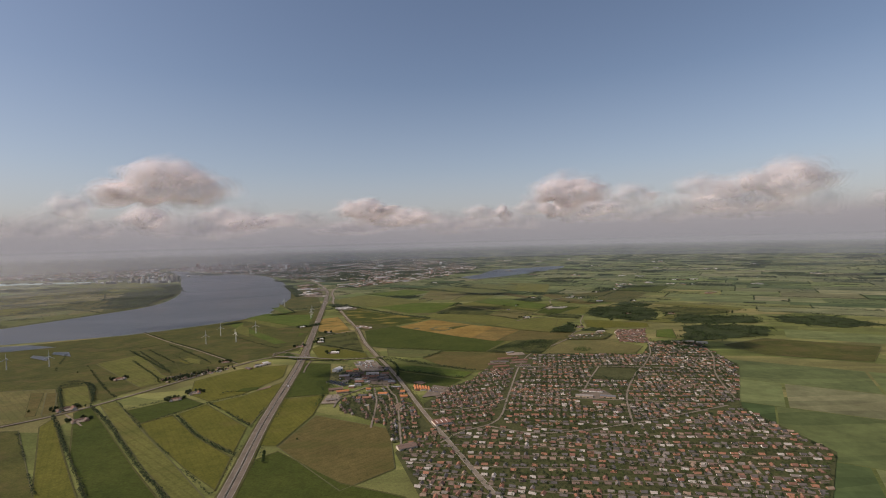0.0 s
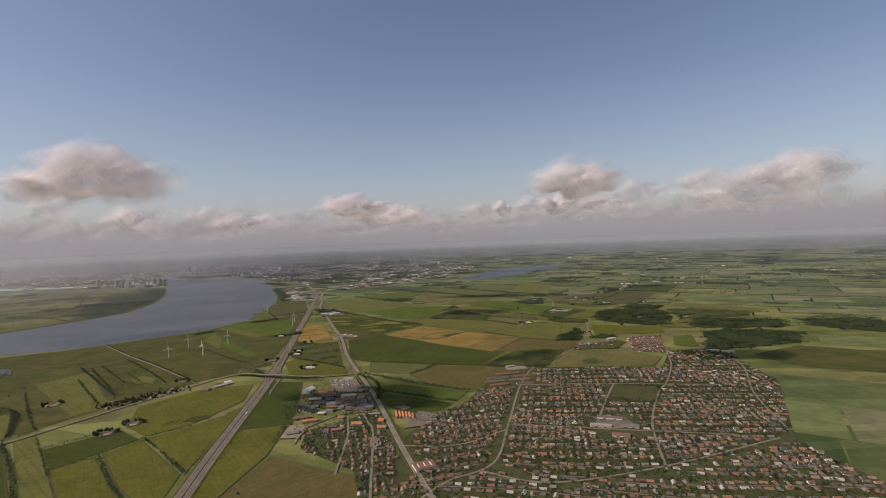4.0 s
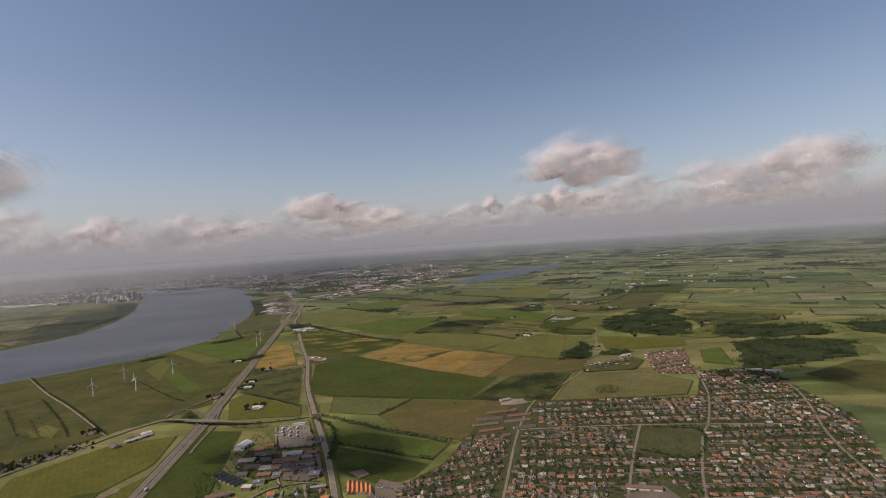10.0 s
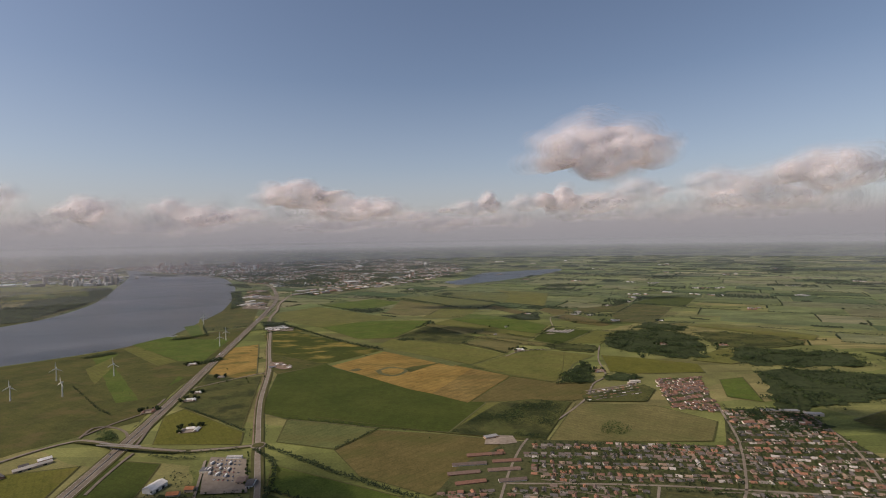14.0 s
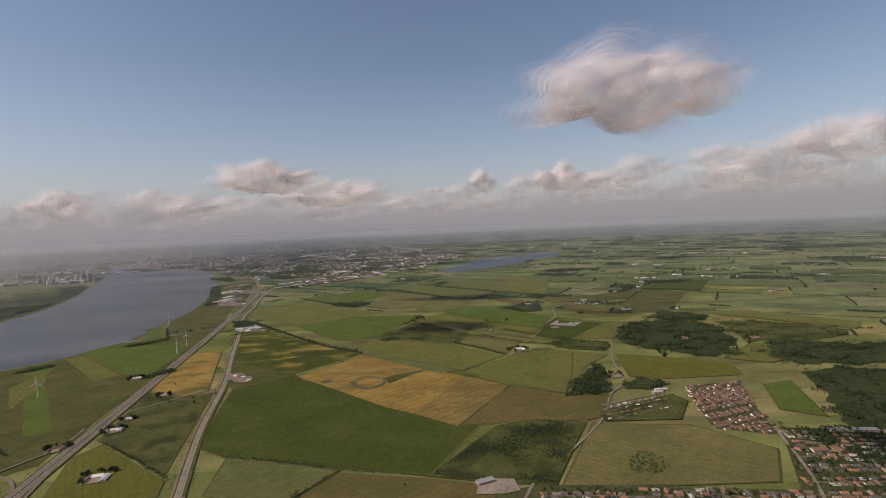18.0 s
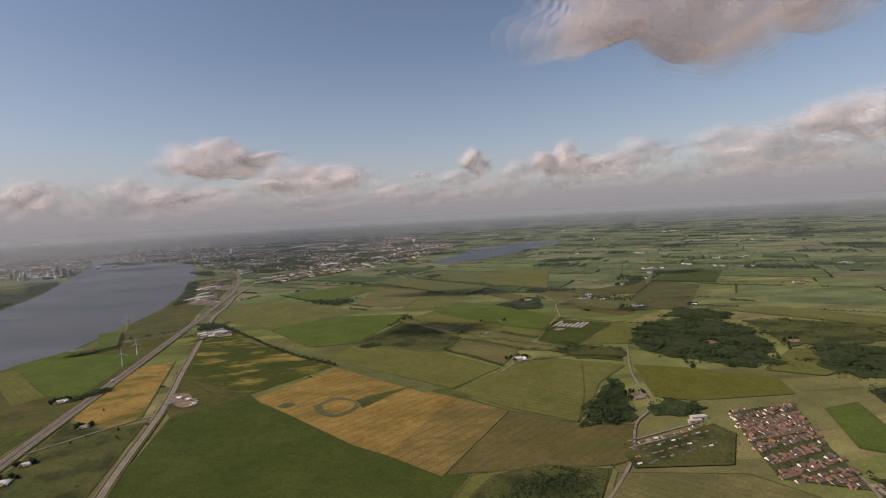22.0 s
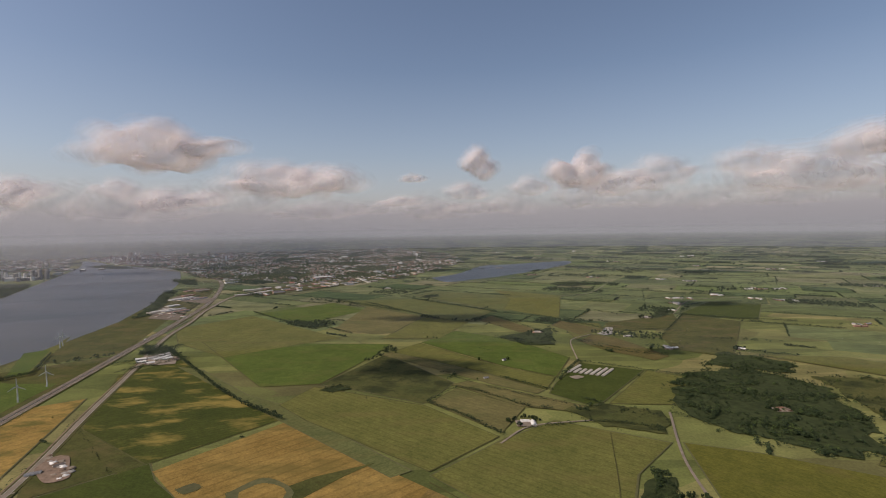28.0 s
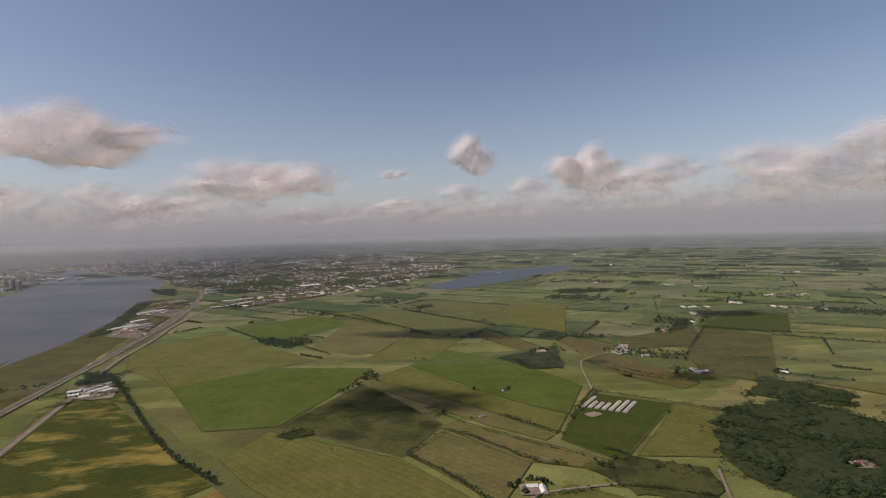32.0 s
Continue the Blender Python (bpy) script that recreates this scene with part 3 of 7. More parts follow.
def wood(name, places, heights, mat, label, category, kinds=BROAD, with_trunks=True):
    """Many trees as one mass of foliage with trunks."""
    places, heights = np.asarray(places, float), np.asarray(heights, float)
    vs, fs, ms, n = [], [], [], 0
    pick = RNG.integers(0, len(kinds), len(places))
    spin = RNG.uniform(0, 6.28, len(places))
    for k, (kv, kf) in enumerate(kinds):
        some = np.where(pick == k)[0]
        if not len(some):
            continue
        c, s, h = np.cos(spin[some])[:, None], np.sin(spin[some])[:, None], heights[some][:, None]
        wide = h * RNG.uniform(0.85, 1.2, h.shape)
        v = np.stack([places[some, :1] + wide * (c * kv[:, 0] - s * kv[:, 1]), places[some, 1:2] + wide * (s * kv[:, 0] + c * kv[:, 1]), h * kv[:, 2] + 0 * c], -1)
        kf = np.array(kf)
        f = kf[None] + (np.arange(len(some)) * len(kv))[:, None, None] + n
        vs.append(v.reshape(-1, 3))
        fs.append(f.reshape(-1, 3))
        n += len(some) * len(kv)
    v, f = np.concatenate(vs), np.concatenate(fs)
    me = bpy.data.meshes.new(name)
    me.vertices.add(len(v))
    me.vertices.foreach_set("co", v.ravel())
    me.loops.add(f.size)
    me.loops.foreach_set("vertex_index", f.ravel().astype(np.int32))
    me.polygons.add(len(f))
    me.polygons.foreach_set("loop_start", np.arange(0, f.size, 3, dtype=np.int32))
    me.materials.append(mat)
    me.update(calc_edges=True)
    ob = tagged(new(name, me), label, category, kind="stuff")
    if with_trunks:
        s = Soup()
        for (x, y), h in zip(places[:, :2], heights):
            s.add(turned(TRUNK[0], x, y, 0, h), TRUNK[1])
        s.make("trunks", [BARK], ob)
    return ob


def hedge(pts, height=2.6, gap=0.0, label="dark green hedgerow of trees along a field edge", wide=1.0, mat=None, spacing=1.9):
    line = curve_through(pts, spacing)
    n = side_of(line)
    keep = RNG.random(len(line)) >= gap
    if gap:
        keep &= np.array([noise.noise((q[0] * 0.03, q[1] * 0.03, 3.7)) > gap - 0.62 for q in line])
    q = (line[:, :2] + n * RNG.normal(0, 0.45 * wide, (len(line), 1)))[keep]
    if len(q) < 2:
        return None
    return wood("hedgerow", q, height * RNG.uniform(0.6, 1.3, len(q)), mat or LEAF_DARK, label, "hedgerow", SMALL, False)


def inside(poly, pts):
    poly, pts = np.asarray(poly, float), np.asarray(pts, float)
    hit = np.zeros(len(pts), bool)
    for a, b in zip(poly, np.roll(poly, -1, 0)):
        cross = ((a[1] > pts[:, 1]) != (b[1] > pts[:, 1])) & (pts[:, 0] < (b[0] - a[0]) * (pts[:, 1] - a[1]) / (b[1] - a[1] + 1e-12) + a[0])
        hit ^= cross
    return hit


def spread(poly, spacing, jitter=0.35, turn=0.0):
    """Places on a loose grid inside a plot."""
    poly = np.asarray(poly, float)
    mid, r = poly.mean(0), np.abs(poly - poly.mean(0)).max() * 1.5
    g = np.arange(-r, r, spacing)
    x, y = np.meshgrid(g, g)
    p = np.c_[x.ravel(), y.ravel()] + RNG.normal(0, jitter * spacing, (x.size, 2))
    c, s = math.cos(turn), math.sin(turn)
    p = p @ np.array([[c, s], [-s, c]]) + mid
    return p[inside(poly, p)]


def copse(poly, spacing=3.2, height=4.0, label="dark green stand of broadleaved trees", category="wood", mat=None, kinds=SMALL, name="copse", ragged=14.0, open_at=-0.5):
    """A wood with a ragged edge, small clearings and crowns of uneven height, over rough ground."""
    p = spread(poly, spacing)
    mid = np.mean(poly, 0)
    edge = []
    for a, b in zip(poly, list(poly[1:]) + [poly[0]]):
        a, b = np.array(a, float), np.array(b, float)
        for u in np.arange(0, 1, 1 / max(1, int(np.linalg.norm(b - a) / 5.0))):
            x, y = mid + (a + (b - a) * u - mid) * 0.93
            edge.append((x + 0.45 * ragged * noise.noise((x * 0.06, y * 0.06, 2.0)), y + 0.45 * ragged * noise.noise((x * 0.06, y * 0.06, 9.0))))
    # dark sheet laid under the trees so that the wood reads solid
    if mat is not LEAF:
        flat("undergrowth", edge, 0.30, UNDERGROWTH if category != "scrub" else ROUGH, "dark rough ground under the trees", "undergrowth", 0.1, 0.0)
    tall = np.array([0.85 + 0.75 * noise.noise((x * 0.035, y * 0.035, 11.0)) for x, y in p])
    if len(p) > 150:
        off = np.array([[noise.noise((x * 0.045, y * 0.045, 2.0)), noise.noise((x * 0.045, y * 0.045, 9.0))] for x, y in p])
        gap = np.array([noise.noise((x * 0.022, y * 0.022, 5.0)) + 0.7 * noise.noise((x * 0.09, y * 0.09, 7.0)) for x, y in p]) + RNG.normal(0, 0.12, len(p))
        keep = gap > open_at
        p, tall = (p + off * ragged)[keep], tall[keep]
    tall = np.clip(tall, 0.4, 1.6)
    if len(p) > 150 and mat is None:
        light = RNG.random(len(p)) < 0.22
        wood(name, p[light], height * tall[light] * RNG.uniform(0.6, 1.1, light.sum()), LEAF, label.replace("dark", "lighter"), category, kinds, False)
        p, tall = p[~light], tall[~light]
    return wood(name, p, height * tall * RNG.uniform(0.65, 1.3, len(p)), mat or LEAF_DARK, label, category, kinds, False)


def lone_tree(x, y, h, label="broadleaved tree standing alone in a field"):
    """A single tree: tapered trunk with limbs, and a crown of ragged clumps."""
    root = tagged(new("tree"), label, "tree", group="lone trees")
    root.location = (x, y, 0)
    s = Soup()
    s.add(turned(trunk(0.55, 0.045)[0], 0, 0, 0, h), TRUNK[1])
    for k in range(4):
        a = RNG.uniform(0, 6.28)
        tip = np.array([math.cos(a) * 0.22, math.sin(a) * 0.22, RNG.uniform(0.5, 0.7)]) * h
        base = np.array([0, 0, RNG.uniform(0.25, 0.4)]) * h
        w = 0.012 * h
        s.add([base + (w, 0, 0), base + (-w, w, 0), base + (-w, -w, 0), tip], [(0, 1, 3), (1, 2, 3), (2, 0, 3)])
    s.make("trunk", [BARK], root)
    v, f = clumps(46, 0.34, 0.38, 0.2, 0.115)
    s = Soup()
    s.add(v * h, f)
    s.make("crown", [LEAF], root)
    return root


# ---- houses ----
def gable(L, W, wall, ridge, over=0.25):
    """Wall and roof meshes of a gabled house, ridge along x."""
    x, y = L / 2, W / 2
    wv = [(-x, -y, 0), (x, -y, 0), (x, y, 0), (-x, y, 0), (-x, -y, wall), (x, -y, wall), (x, y, wall), (-x, y, wall), (-x, 0, ridge - 0.05), (x, 0, ridge - 0.05)]
    wf = [(0, 1, 5, 4), (2, 3, 7, 6), (1, 2, 6, 9, 5), (3, 0, 4, 8, 7)]
    ox, oy = x + over, y + over
    drop = wall - over * (ridge - wall) / y
    th = 0.12
    rv = [(-ox, -oy, drop), (ox, -oy, drop), (ox, 0, ridge), (-ox, 0, ridge), (ox, oy, drop), (-ox, oy, drop)]
    rv += [(a, b, c - th) for a, b, c in rv]
    rf = [(0, 1, 2, 3), (3, 2, 4, 5), (7, 6, 9, 8), (8, 9, 11, 10), (1, 0, 6, 7), (5, 4, 10, 11), (2, 1, 7, 8), (4, 2, 8, 10), (0, 3, 9, 6), (3, 5, 11, 9)]
    return np.array(wv, float), wf, np.array(rv, float), rf


def house_kind(L, W, wall, ridge, roof_mat, wall_mat, label, wing=False, group="houses of the town", category="house"):
    """A house to copy: walls, roof, chimney and window bands."""
    wv, wf, rv, rf = gable(L, W, wall, ridge)
    root = tagged(new("house"), label, category, group=group)
    s = Soup()
    s.add(wv, wf)
    s.make("wall", [wall_mat], root)
    s = Soup()
    s.add(rv, rf)
    s.make("roof", [roof_mat], root)
    if wing:
        wv2, wf2, rv2, rf2 = gable(L * 0.55, W * 0.8, wall, ridge * 0.94)
        s = Soup()
        s.add(turned(wv2, L * 0.22, -W * 0.55, math.pi / 2), wf2)
        s.make("wall", [wall_mat], root)
        s = Soup()
        s.add(turned(rv2, L * 0.22, -W * 0.55, math.pi / 2), rf2)
        s.make("roof", [roof_mat], root)
    bm = bmesh.new()
    box_bm(bm, 0.35, 0.35, ridge - 0.5, ridge + 0.45, (L * 0.2, 0.15))
    part("chimney", bm, WALLS, root)
    body = [o for o in root.children if o.name.startswith("wall")][0]
    for k in (-0.3, 0.3):
        bm = bmesh.new()
        box_bm(bm, L * 0.2, 0.06, wall * 0.38, wall * 0.82, (k * L, -W / 2 - 0.02))
        part("window", bm, GLASS_DARK, body, "dark window pane")
    bm = bmesh.new()
    box_bm(bm, 0.36, 0.06, 0.02, wall * 0.8, (0.0, -W / 2 - 0.02))
    part("door", bm, BARK, body, "brown front door")
    return root


def hall(x, y, L, W, h, angle, mat_roof, mat_wall, label, category="industrial building", pitch=0.0, lights=0, group="", rooms=True):
    """A shed or factory hall: walls, roof, eaves, loading doors and roof lights."""
    root = tagged(new(category.replace(" ", "_")), label, category, group=group)
    root.matrix_world = pose(x, y, 0, 0, 0, math.degrees(angle))
    if pitch:
        wv, wf, rv, rf = gable(L, W, h, h + pitch, 0.3)
        s = Soup()
        s.add(wv, wf)
        s.make("wall", [mat_wall], root)
        s = Soup()
        s.add(rv, rf)
        s.make("roof", [mat_roof], root)
    else:
        bm = bmesh.new()
        box_bm(bm, L, W, 0, h)
        part("wall", bm, mat_wall, root)
        bm = bmesh.new()
        box_bm(bm, L + 0.3, W + 0.3, h + 0.004, h + 0.25)
        part("roof", bm, mat_roof, root)
    for k in range(lights):
        bm = bmesh.new()
        box_bm(bm, L * 0.05, W * 0.55, h + pitch * 0.45 + 0.1, h + pitch + 0.35, ((k + 0.5) / lights * L * 0.9 - L * 0.45, 0))
        part("roof_light", bm, WHITE, root)
    if rooms:
        for k in range(2):
            bm = bmesh.new()
            box_bm(bm, min(2.2, L * 0.2), 0.1, 0, h * 0.6, ((k - 0.5) * L * 0.4, -W / 2 - 0.04))
            part("loading_door", bm, GLASS_DARK, root)
    return root


# ---- ground, water and fields ----
def ground():
    bm = bmesh.new()
    n, x0, x1, y0, y1 = 24, -7000, 7000, -1500, 9000
    grid = [[bm.verts.new((x0 + (x1 - x0) * i / n, y0 + (y1 - y0) * j / n, 0)) for i in range(n + 1)] for j in range(n + 1)]
    for j in range(n):
        for i in range(n):
            bm.faces.new((grid[j][i], grid[j][i + 1], grid[j + 1][i + 1], grid[j + 1][i]))
    return tagged(part("ground", bm, FARMLAND), "flat green farmland reaching to the hazy horizon", "ground", kind="structure")


ground()
FJORD = [(-1000, 1110), (-915, 1330), (-880, 1480), (-935, 1700), (-1050, 1960), (-1250, 2330), (-1480, 2760), (-1720, 3170), (-2050, 3640), (-2160, 3760),
         (-1900, 3560), (-1640, 3280), (-1330, 3060), (-1060, 2840), (-800, 2380), (-660, 2060), (-560, 1800), (-490, 1580), (-455, 1370), (-440, 1240), (-490, 1130),
         (-560, 1055), (-640, 985), (-760, 935), (-860, 900), (-1200, 700), (-1900, 500), (-2600, 700), (-1900, 1000)]
flat("fjord", curve_through(FJORD + FJORD[:1], 60)[:-1], 0.10, WATER, "wide grey-blue fjord with a wind-ruffled surface", "water", 0.1)
flat("lake", curve_through([(77, 2304), (175, 2447), (283, 2769), (412, 2843), (702, 3007), (678, 2821), (496, 2540), (319, 2326), (219, 2234), (130, 2166), (77, 2304)], 40)[:-1], 0.34, LAKE, "long shallow grey-blue lake among meadows", "water", 0.1)
flat("inlet", [(-900, 880), (-770, 905), (-700, 880), (-760, 850), (-900, 820)], 0.24, WATER, "small inlet of grey water beside the fjord", "water", 0.1)

LEFT_BANK = [(-640, 978), (-560, 1048), (-490, 1120), (-445, 1230), (-330, 1330), (-240, 800), (-300, 735), (-345, 660), (-440, 500), (-620, 380), (-900, 500), (-1000, 780)]
flat("meadow", LEFT_BANK, 0.14, PASTURE, "broad green pasture between the fjord and the road", wobble=0.6)
flat("meadow", [(-335, 1340), (-450, 1250), (-462, 1370), (-496, 1580), (-560, 1790), (-600, 1900), (-520, 1900), (-400, 1560)], 0.15, PASTURE, "green shore meadow along the fjord", wobble=0.6)
flat("far_meadow", [(-1005, 1112), (-920, 1330), (-885, 1480), (-940, 1700), (-1055, 1960), (-1300, 2330), (-1700, 2300), (-1800, 1500), (-1500, 1100)], 0.13, ROUGH, "green fields on the far side of the fjord", wobble=1.0)

for pts, m, text in (([(-552, 850), (-598, 995), (-322, 724), (-341, 690), (-366, 682)], PASTURE, "olive pasture with a hedge beside it"), ([(-592, 1000), (-500, 1050), (-325, 832), (-318, 745)], PASTURE, "green pasture round the wind turbines"),
                     ([(-478, 1078), (-455, 1106), (-275, 953), (-275, 870), (-300, 858)], BRIGHT, "green meadow by the motorway"), ([(-455, 1108), (-466, 1150), (-340, 1046), (-352, 1016)], GREY, "paler mown meadow"),
                     ([(-474, 1170), (-452, 1240), (-360, 1200), (-312, 1090), (-331, 1047)], BRIGHT, "bright green meadow on the shore"), ([(-438, 1250), (-388, 1258), (-500, 1470), (-470, 1400)], OLIVE, "rough green shore meadow"),
                     ([(-497, 828), (-390, 719), (-350, 691), (-470, 835)], TAN, "tan pasture strip"), ([(-452, 1130), (-372, 925), (-440, 1010)], OLIVE, "olive pasture")):
    flat("meadow", pts, 0.20, m, text, wobble=0.5)

for pts, m, text in (([(-438, 1059), (-465, 1134), (-342, 1015), (-294, 991), (-274, 911), (-277, 862)], PASTURE, "olive pasture beside the motorway"), ([(-470, 1140), (-454, 1154), (-331, 1043), (-345, 1019)], OLIVE, "paler mown meadow on the shore"),
                     ([(-456, 1160), (-416, 1206), (-320, 1205), (-292, 1040), (-329, 1045)], BRIGHT, "fresh green meadow on the shore"), ([(-477, 1347), (-457, 1370), (-385, 1242), (-402, 1232)], BRIGHT, "small green plot behind a row of trees"),
                     ([(-522, 900), (-534, 949), (-334, 752), (-358, 739), (-396, 758)], PASTURE, "worn dry pasture beside a lane"), ([(-446, 955), (-420, 985), (-300, 845), (-310, 800)], PASTURE, "dark pasture below the wind turbines")):
    flat("meadow", pts, 0.21, m, text, wobble=0.5)

# near fields on the village side
flat("field", [(-520, 470), (-415, 472), (-300, 350), (-240, 280), (-420, 280)], 0.30, PASTURE, "olive green grass field with wheel tracks")
flat("field", [(-402, 480), (-408, 506), (-325, 412), (-262, 342), (-205, 280), (-236, 280), (-297, 346)], 0.30, LIME, "yellow-green grass field between hedges")
flat("field", [(-398, 520), (-392, 538), (-330, 472), (-250, 386), (-205, 340), (-150, 280), (-200, 280), (-258, 344), (-319, 410)], 0.30, DARK, "dark green crop field between hedges")
flat("field", [(-388, 545), (-376, 556), (-282, 455), (-213, 383), (-170, 337), (-120, 280), (-145, 280), (-197, 340), (-242, 385), (-322, 472)], 0.30, OLIVE, "tan and green mown grass strip")
flat("field", [(-304, 481), (-284, 505), (-230, 445), (-178, 400), (-166, 345), (-208, 382), (-278, 452)], 0.30, LIME, "yellow-green grass field beside the motorway")
flat("field", [(-280, 508), (-264, 537), (-192, 466), (-180, 408), (-226, 447)], 0.30, LIME, "yellow-green grass field beside the motorway")
flat("field", [(-262, 541), (-236, 564), (-206, 620), (-196, 560), (-190, 470)], 0.30, LIME, "yellow-green grass field beside the motorway")
flat("field", [(-343, 522), (-302, 564), (-267, 538), (-304, 483)], 0.30, DARK, "dark green field behind a farm")
flat("field", [(-300, 572), (-266, 546), (-238, 570), (-214, 640), (-228, 704), (-285, 690), (-326, 632)], 0.30, LIME, "broad yellow-green field with a brown streak")
flat("field", [(-620, 600), (-490, 612), (-414, 520), (-447, 487), (-600, 500)], 0.30, TAN, "striped tan and brown field by the road")
flat("field", [(-484, 612), (-459, 625), (-402, 552), (-412, 524)], 0.31, OLIVE, "small green paddock enclosed by hedges")
flat("field", [(-455, 630), (-436, 655), (-380, 606), (-395, 558)], 0.31, PASTURE, "green paddock")
flat("field", [(-530, 741), (-440, 660), (-384, 610), (-350, 640), (-388, 668), (-498, 800)], 0.29, OLIVE, "long green pasture strip")
flat("field", [(-163, 421), (-185, 548), (-140, 559), (-136, 495), (-148, 420)], 0.30, LIME, "yellow-green meadow with a worn brown patch")
flat("field", [(-209, 713), (-166, 705), (-136, 562), (-186, 552)], 0.30, DARK, "dark green field beside the motorway")
flat("field", [(-147, 418), (-133, 493), (-54, 452), (-41, 372), (-77, 340)], 0.30, BROWN, "dark brown-green field below the village")
flat("field", [(-140, 260), (-148, 335), (-157, 394), (-143, 409), (-79, 352), (-30, 330), (0, 260)], 0.30, DARK, "green field beside the motorway")

# fields between the two roads and beyond
flat("field", [(-77, 699), (36, 641), (21, 613), (-69, 661)], 0.30, BRIGHT, "bright green grass field between hedges")
flat("field", [(-66, 655), (19, 606), (8, 586), (-13, 575), (-61, 610)], 0.30, DARK, "dark green paddock at the edge of the village")
flat("field", [(-34, 722), (-3, 763), (60, 749), (108, 733), (86, 700), (46, 646), (-7, 677)], 0.30, BROWN, "large dark brown stubble field")
flat("field", [(-95, 796), (-3, 767), (-34, 724), (-88, 742)], 0.30, GREY, "pale grey-green field")
flat("field", [(-158, 960), (-130, 817), (-98, 797), (-3, 768), (61, 754), (102, 831), (42, 873), (-86, 985), (-104, 1010)], 0.30, DARK, "large deep green crop field")
flat("field", [(-213, 833), (-125, 765), (-117, 738), (-194, 742), (-222, 810)], 0.30, LIME, "yellow-green field around a farm")
flat("field", [(-250, 966), (-222, 840), (-130, 775), (-176, 955), (-203, 943)], 0.24, ROUGH, "rough green pasture between the two roads")
flat("field", [(-252, 970), (-292, 1125), (-250, 1152), (-186, 967), (-203, 945)], 0.30, RIPE_PATCHY, "ripe yellow grain field between the two roads")
flat("field", [(-270, 1232), (-232, 1296), (-34, 1088), (-118, 994), (-200, 1074)], 0.30, STREAKED, "green grain field streaked with ripe yellow")
flat("grain_field", [(-95, 997), (-30, 1079), (97, 967), (45, 865), (18, 884)], 0.31, RIPE, "golden ripe grain field around two ponds")
flat("grain_field", [(97, 967), (142, 928), (83, 832), (45, 865)], 0.31, FADED, "faded tan end of the grain field")
flat("field", [(144, 927), (190, 895), (232, 888), (207, 836), (196, 832), (104, 834), (86, 834)], 0.30, BROWN, "brown-green stubble field beside a lane")
flat("field", [(102, 831), (148, 838), (192, 828), (140, 734), (112, 736), (62, 753)], 0.26, OLIVE, "rough grass under a tree plantation")
flat("field", [(-29, 1078), (-218, 1263), (-180, 1248), (-89, 1153), (-39, 1119), (85, 991), (71, 982)], 0.30, GREY, "narrow grey-green strip along a hedge")
flat("field", [(-28, 1176), (90, 1115), (151, 1043), (97, 989), (-12, 1083), (-48, 1122)], 0.31, OLIVE, "large olive green field")
flat("field", [(-255, 1401), (-58, 1372), (34, 1362), (20, 1300), (-24, 1185), (-87, 1178)], 0.30, BRIGHT, "large bright green field")
flat("field", [(-24, 1182), (34, 1305), (120, 1180), (89, 1119), (22, 1160)], 0.30, ROUGH, "rough scrubby pasture with dark bushes")
flat("field", [(78, 1369), (130, 1446), (210, 1381), (268, 1273), (233, 1195), (181, 1239)], 0.30, BRIGHT, "bright green rectangular field")
flat("field", [(40, 1318), (76, 1366), (180, 1237), (231, 1193), (212, 1152), (176, 1192), (149, 1222)], 0.29, OLIVE, "pale olive field with strips")
flat("field", [(21, 1307), (39, 1316), (149, 1220), (177, 1189), (210, 1150), (200, 1141), (156, 1176), (95, 1239)], 0.33, TAN, "narrow tan strip of mown grass")
flat("field", [(115, 1174), (135, 1186), (197, 1138), (242, 1102), (231, 1090), (176, 1108), (126, 1164)], 0.33, TAN, "narrow tan strip beside a hedge")
flat("field", [(93, 1122), (122, 1162), (182, 1104), (154, 1050)], 0.33, TAN, "square tan-green field inside hedges")
flat("field", [(97, 984), (153, 1038), (202, 1074), (240, 1050), (280, 1026), (236, 980), (221, 948), (192, 899), (143, 934)], 0.30, OLIVE, "broad pale green field with wheel tracks")
flat("field", [(-350, 1504), (-260, 1618), (-200, 1560), (-45, 1405), (-60, 1402), (-180, 1305), (-285, 1390)], 0.28, OLIVE, "wide brownish moor pasture")
flat("field", [(-262, 1641), (-134, 1775), (-46, 1663), (-130, 1533)], 0.29, BRIGHT, "green pasture")
flat("field", [(-72, 1475), (-51, 1708), (74, 1582), (33, 1439), (0, 1432)], 0.30, TAN, "brown pasture darkened in patches")
flat("field", [(16, 1400), (73, 1570), (155, 1517), (104, 1391)], 0.30, OLIVE, "tan and green pasture")
flat("field", [(-131, 1803), (49, 1812), (211, 1627), (155, 1522), (80, 1570)], 0.29, GREY, "pale green field between rows of trees")
flat("field", [(44, 1872), (97, 1952), (250, 1850), (359, 1758), (300, 1690), (236, 1625)], 0.30, GREY, "blue-green crop field between rows of trees")
flat("field", [(250, 1950), (394, 1828), (319, 1537), (234, 1649), (265, 1775)], 0.30, OLIVE, "broad green meadow")
flat("field", [(176, 1529), (200, 1574), (264, 1433), (233, 1422)], 0.33, BROWN, "brown strip field")
flat("field", [(291, 1476), (315, 1516), (366, 1435), (317, 1401)], 0.33, BROWN, "brown stubble field behind a farm")
flat("field", [(305, 1360), (335, 1402), (364, 1376), (393, 1271), (367, 1253), (323, 1306)], 0.30, BROWN, "brown-green field beside a long hedge")
flat("field", [(308, 1497), (374, 1489), (368, 1450), (303, 1368)], 0.30, OLIVE, "olive field behind a farm")
flat("field", [(226, 1173), (274, 1248), (336, 1212), (257, 1114), (244, 1104), (212, 1141)], 0.29, DARK, "dark green field around poultry sheds")
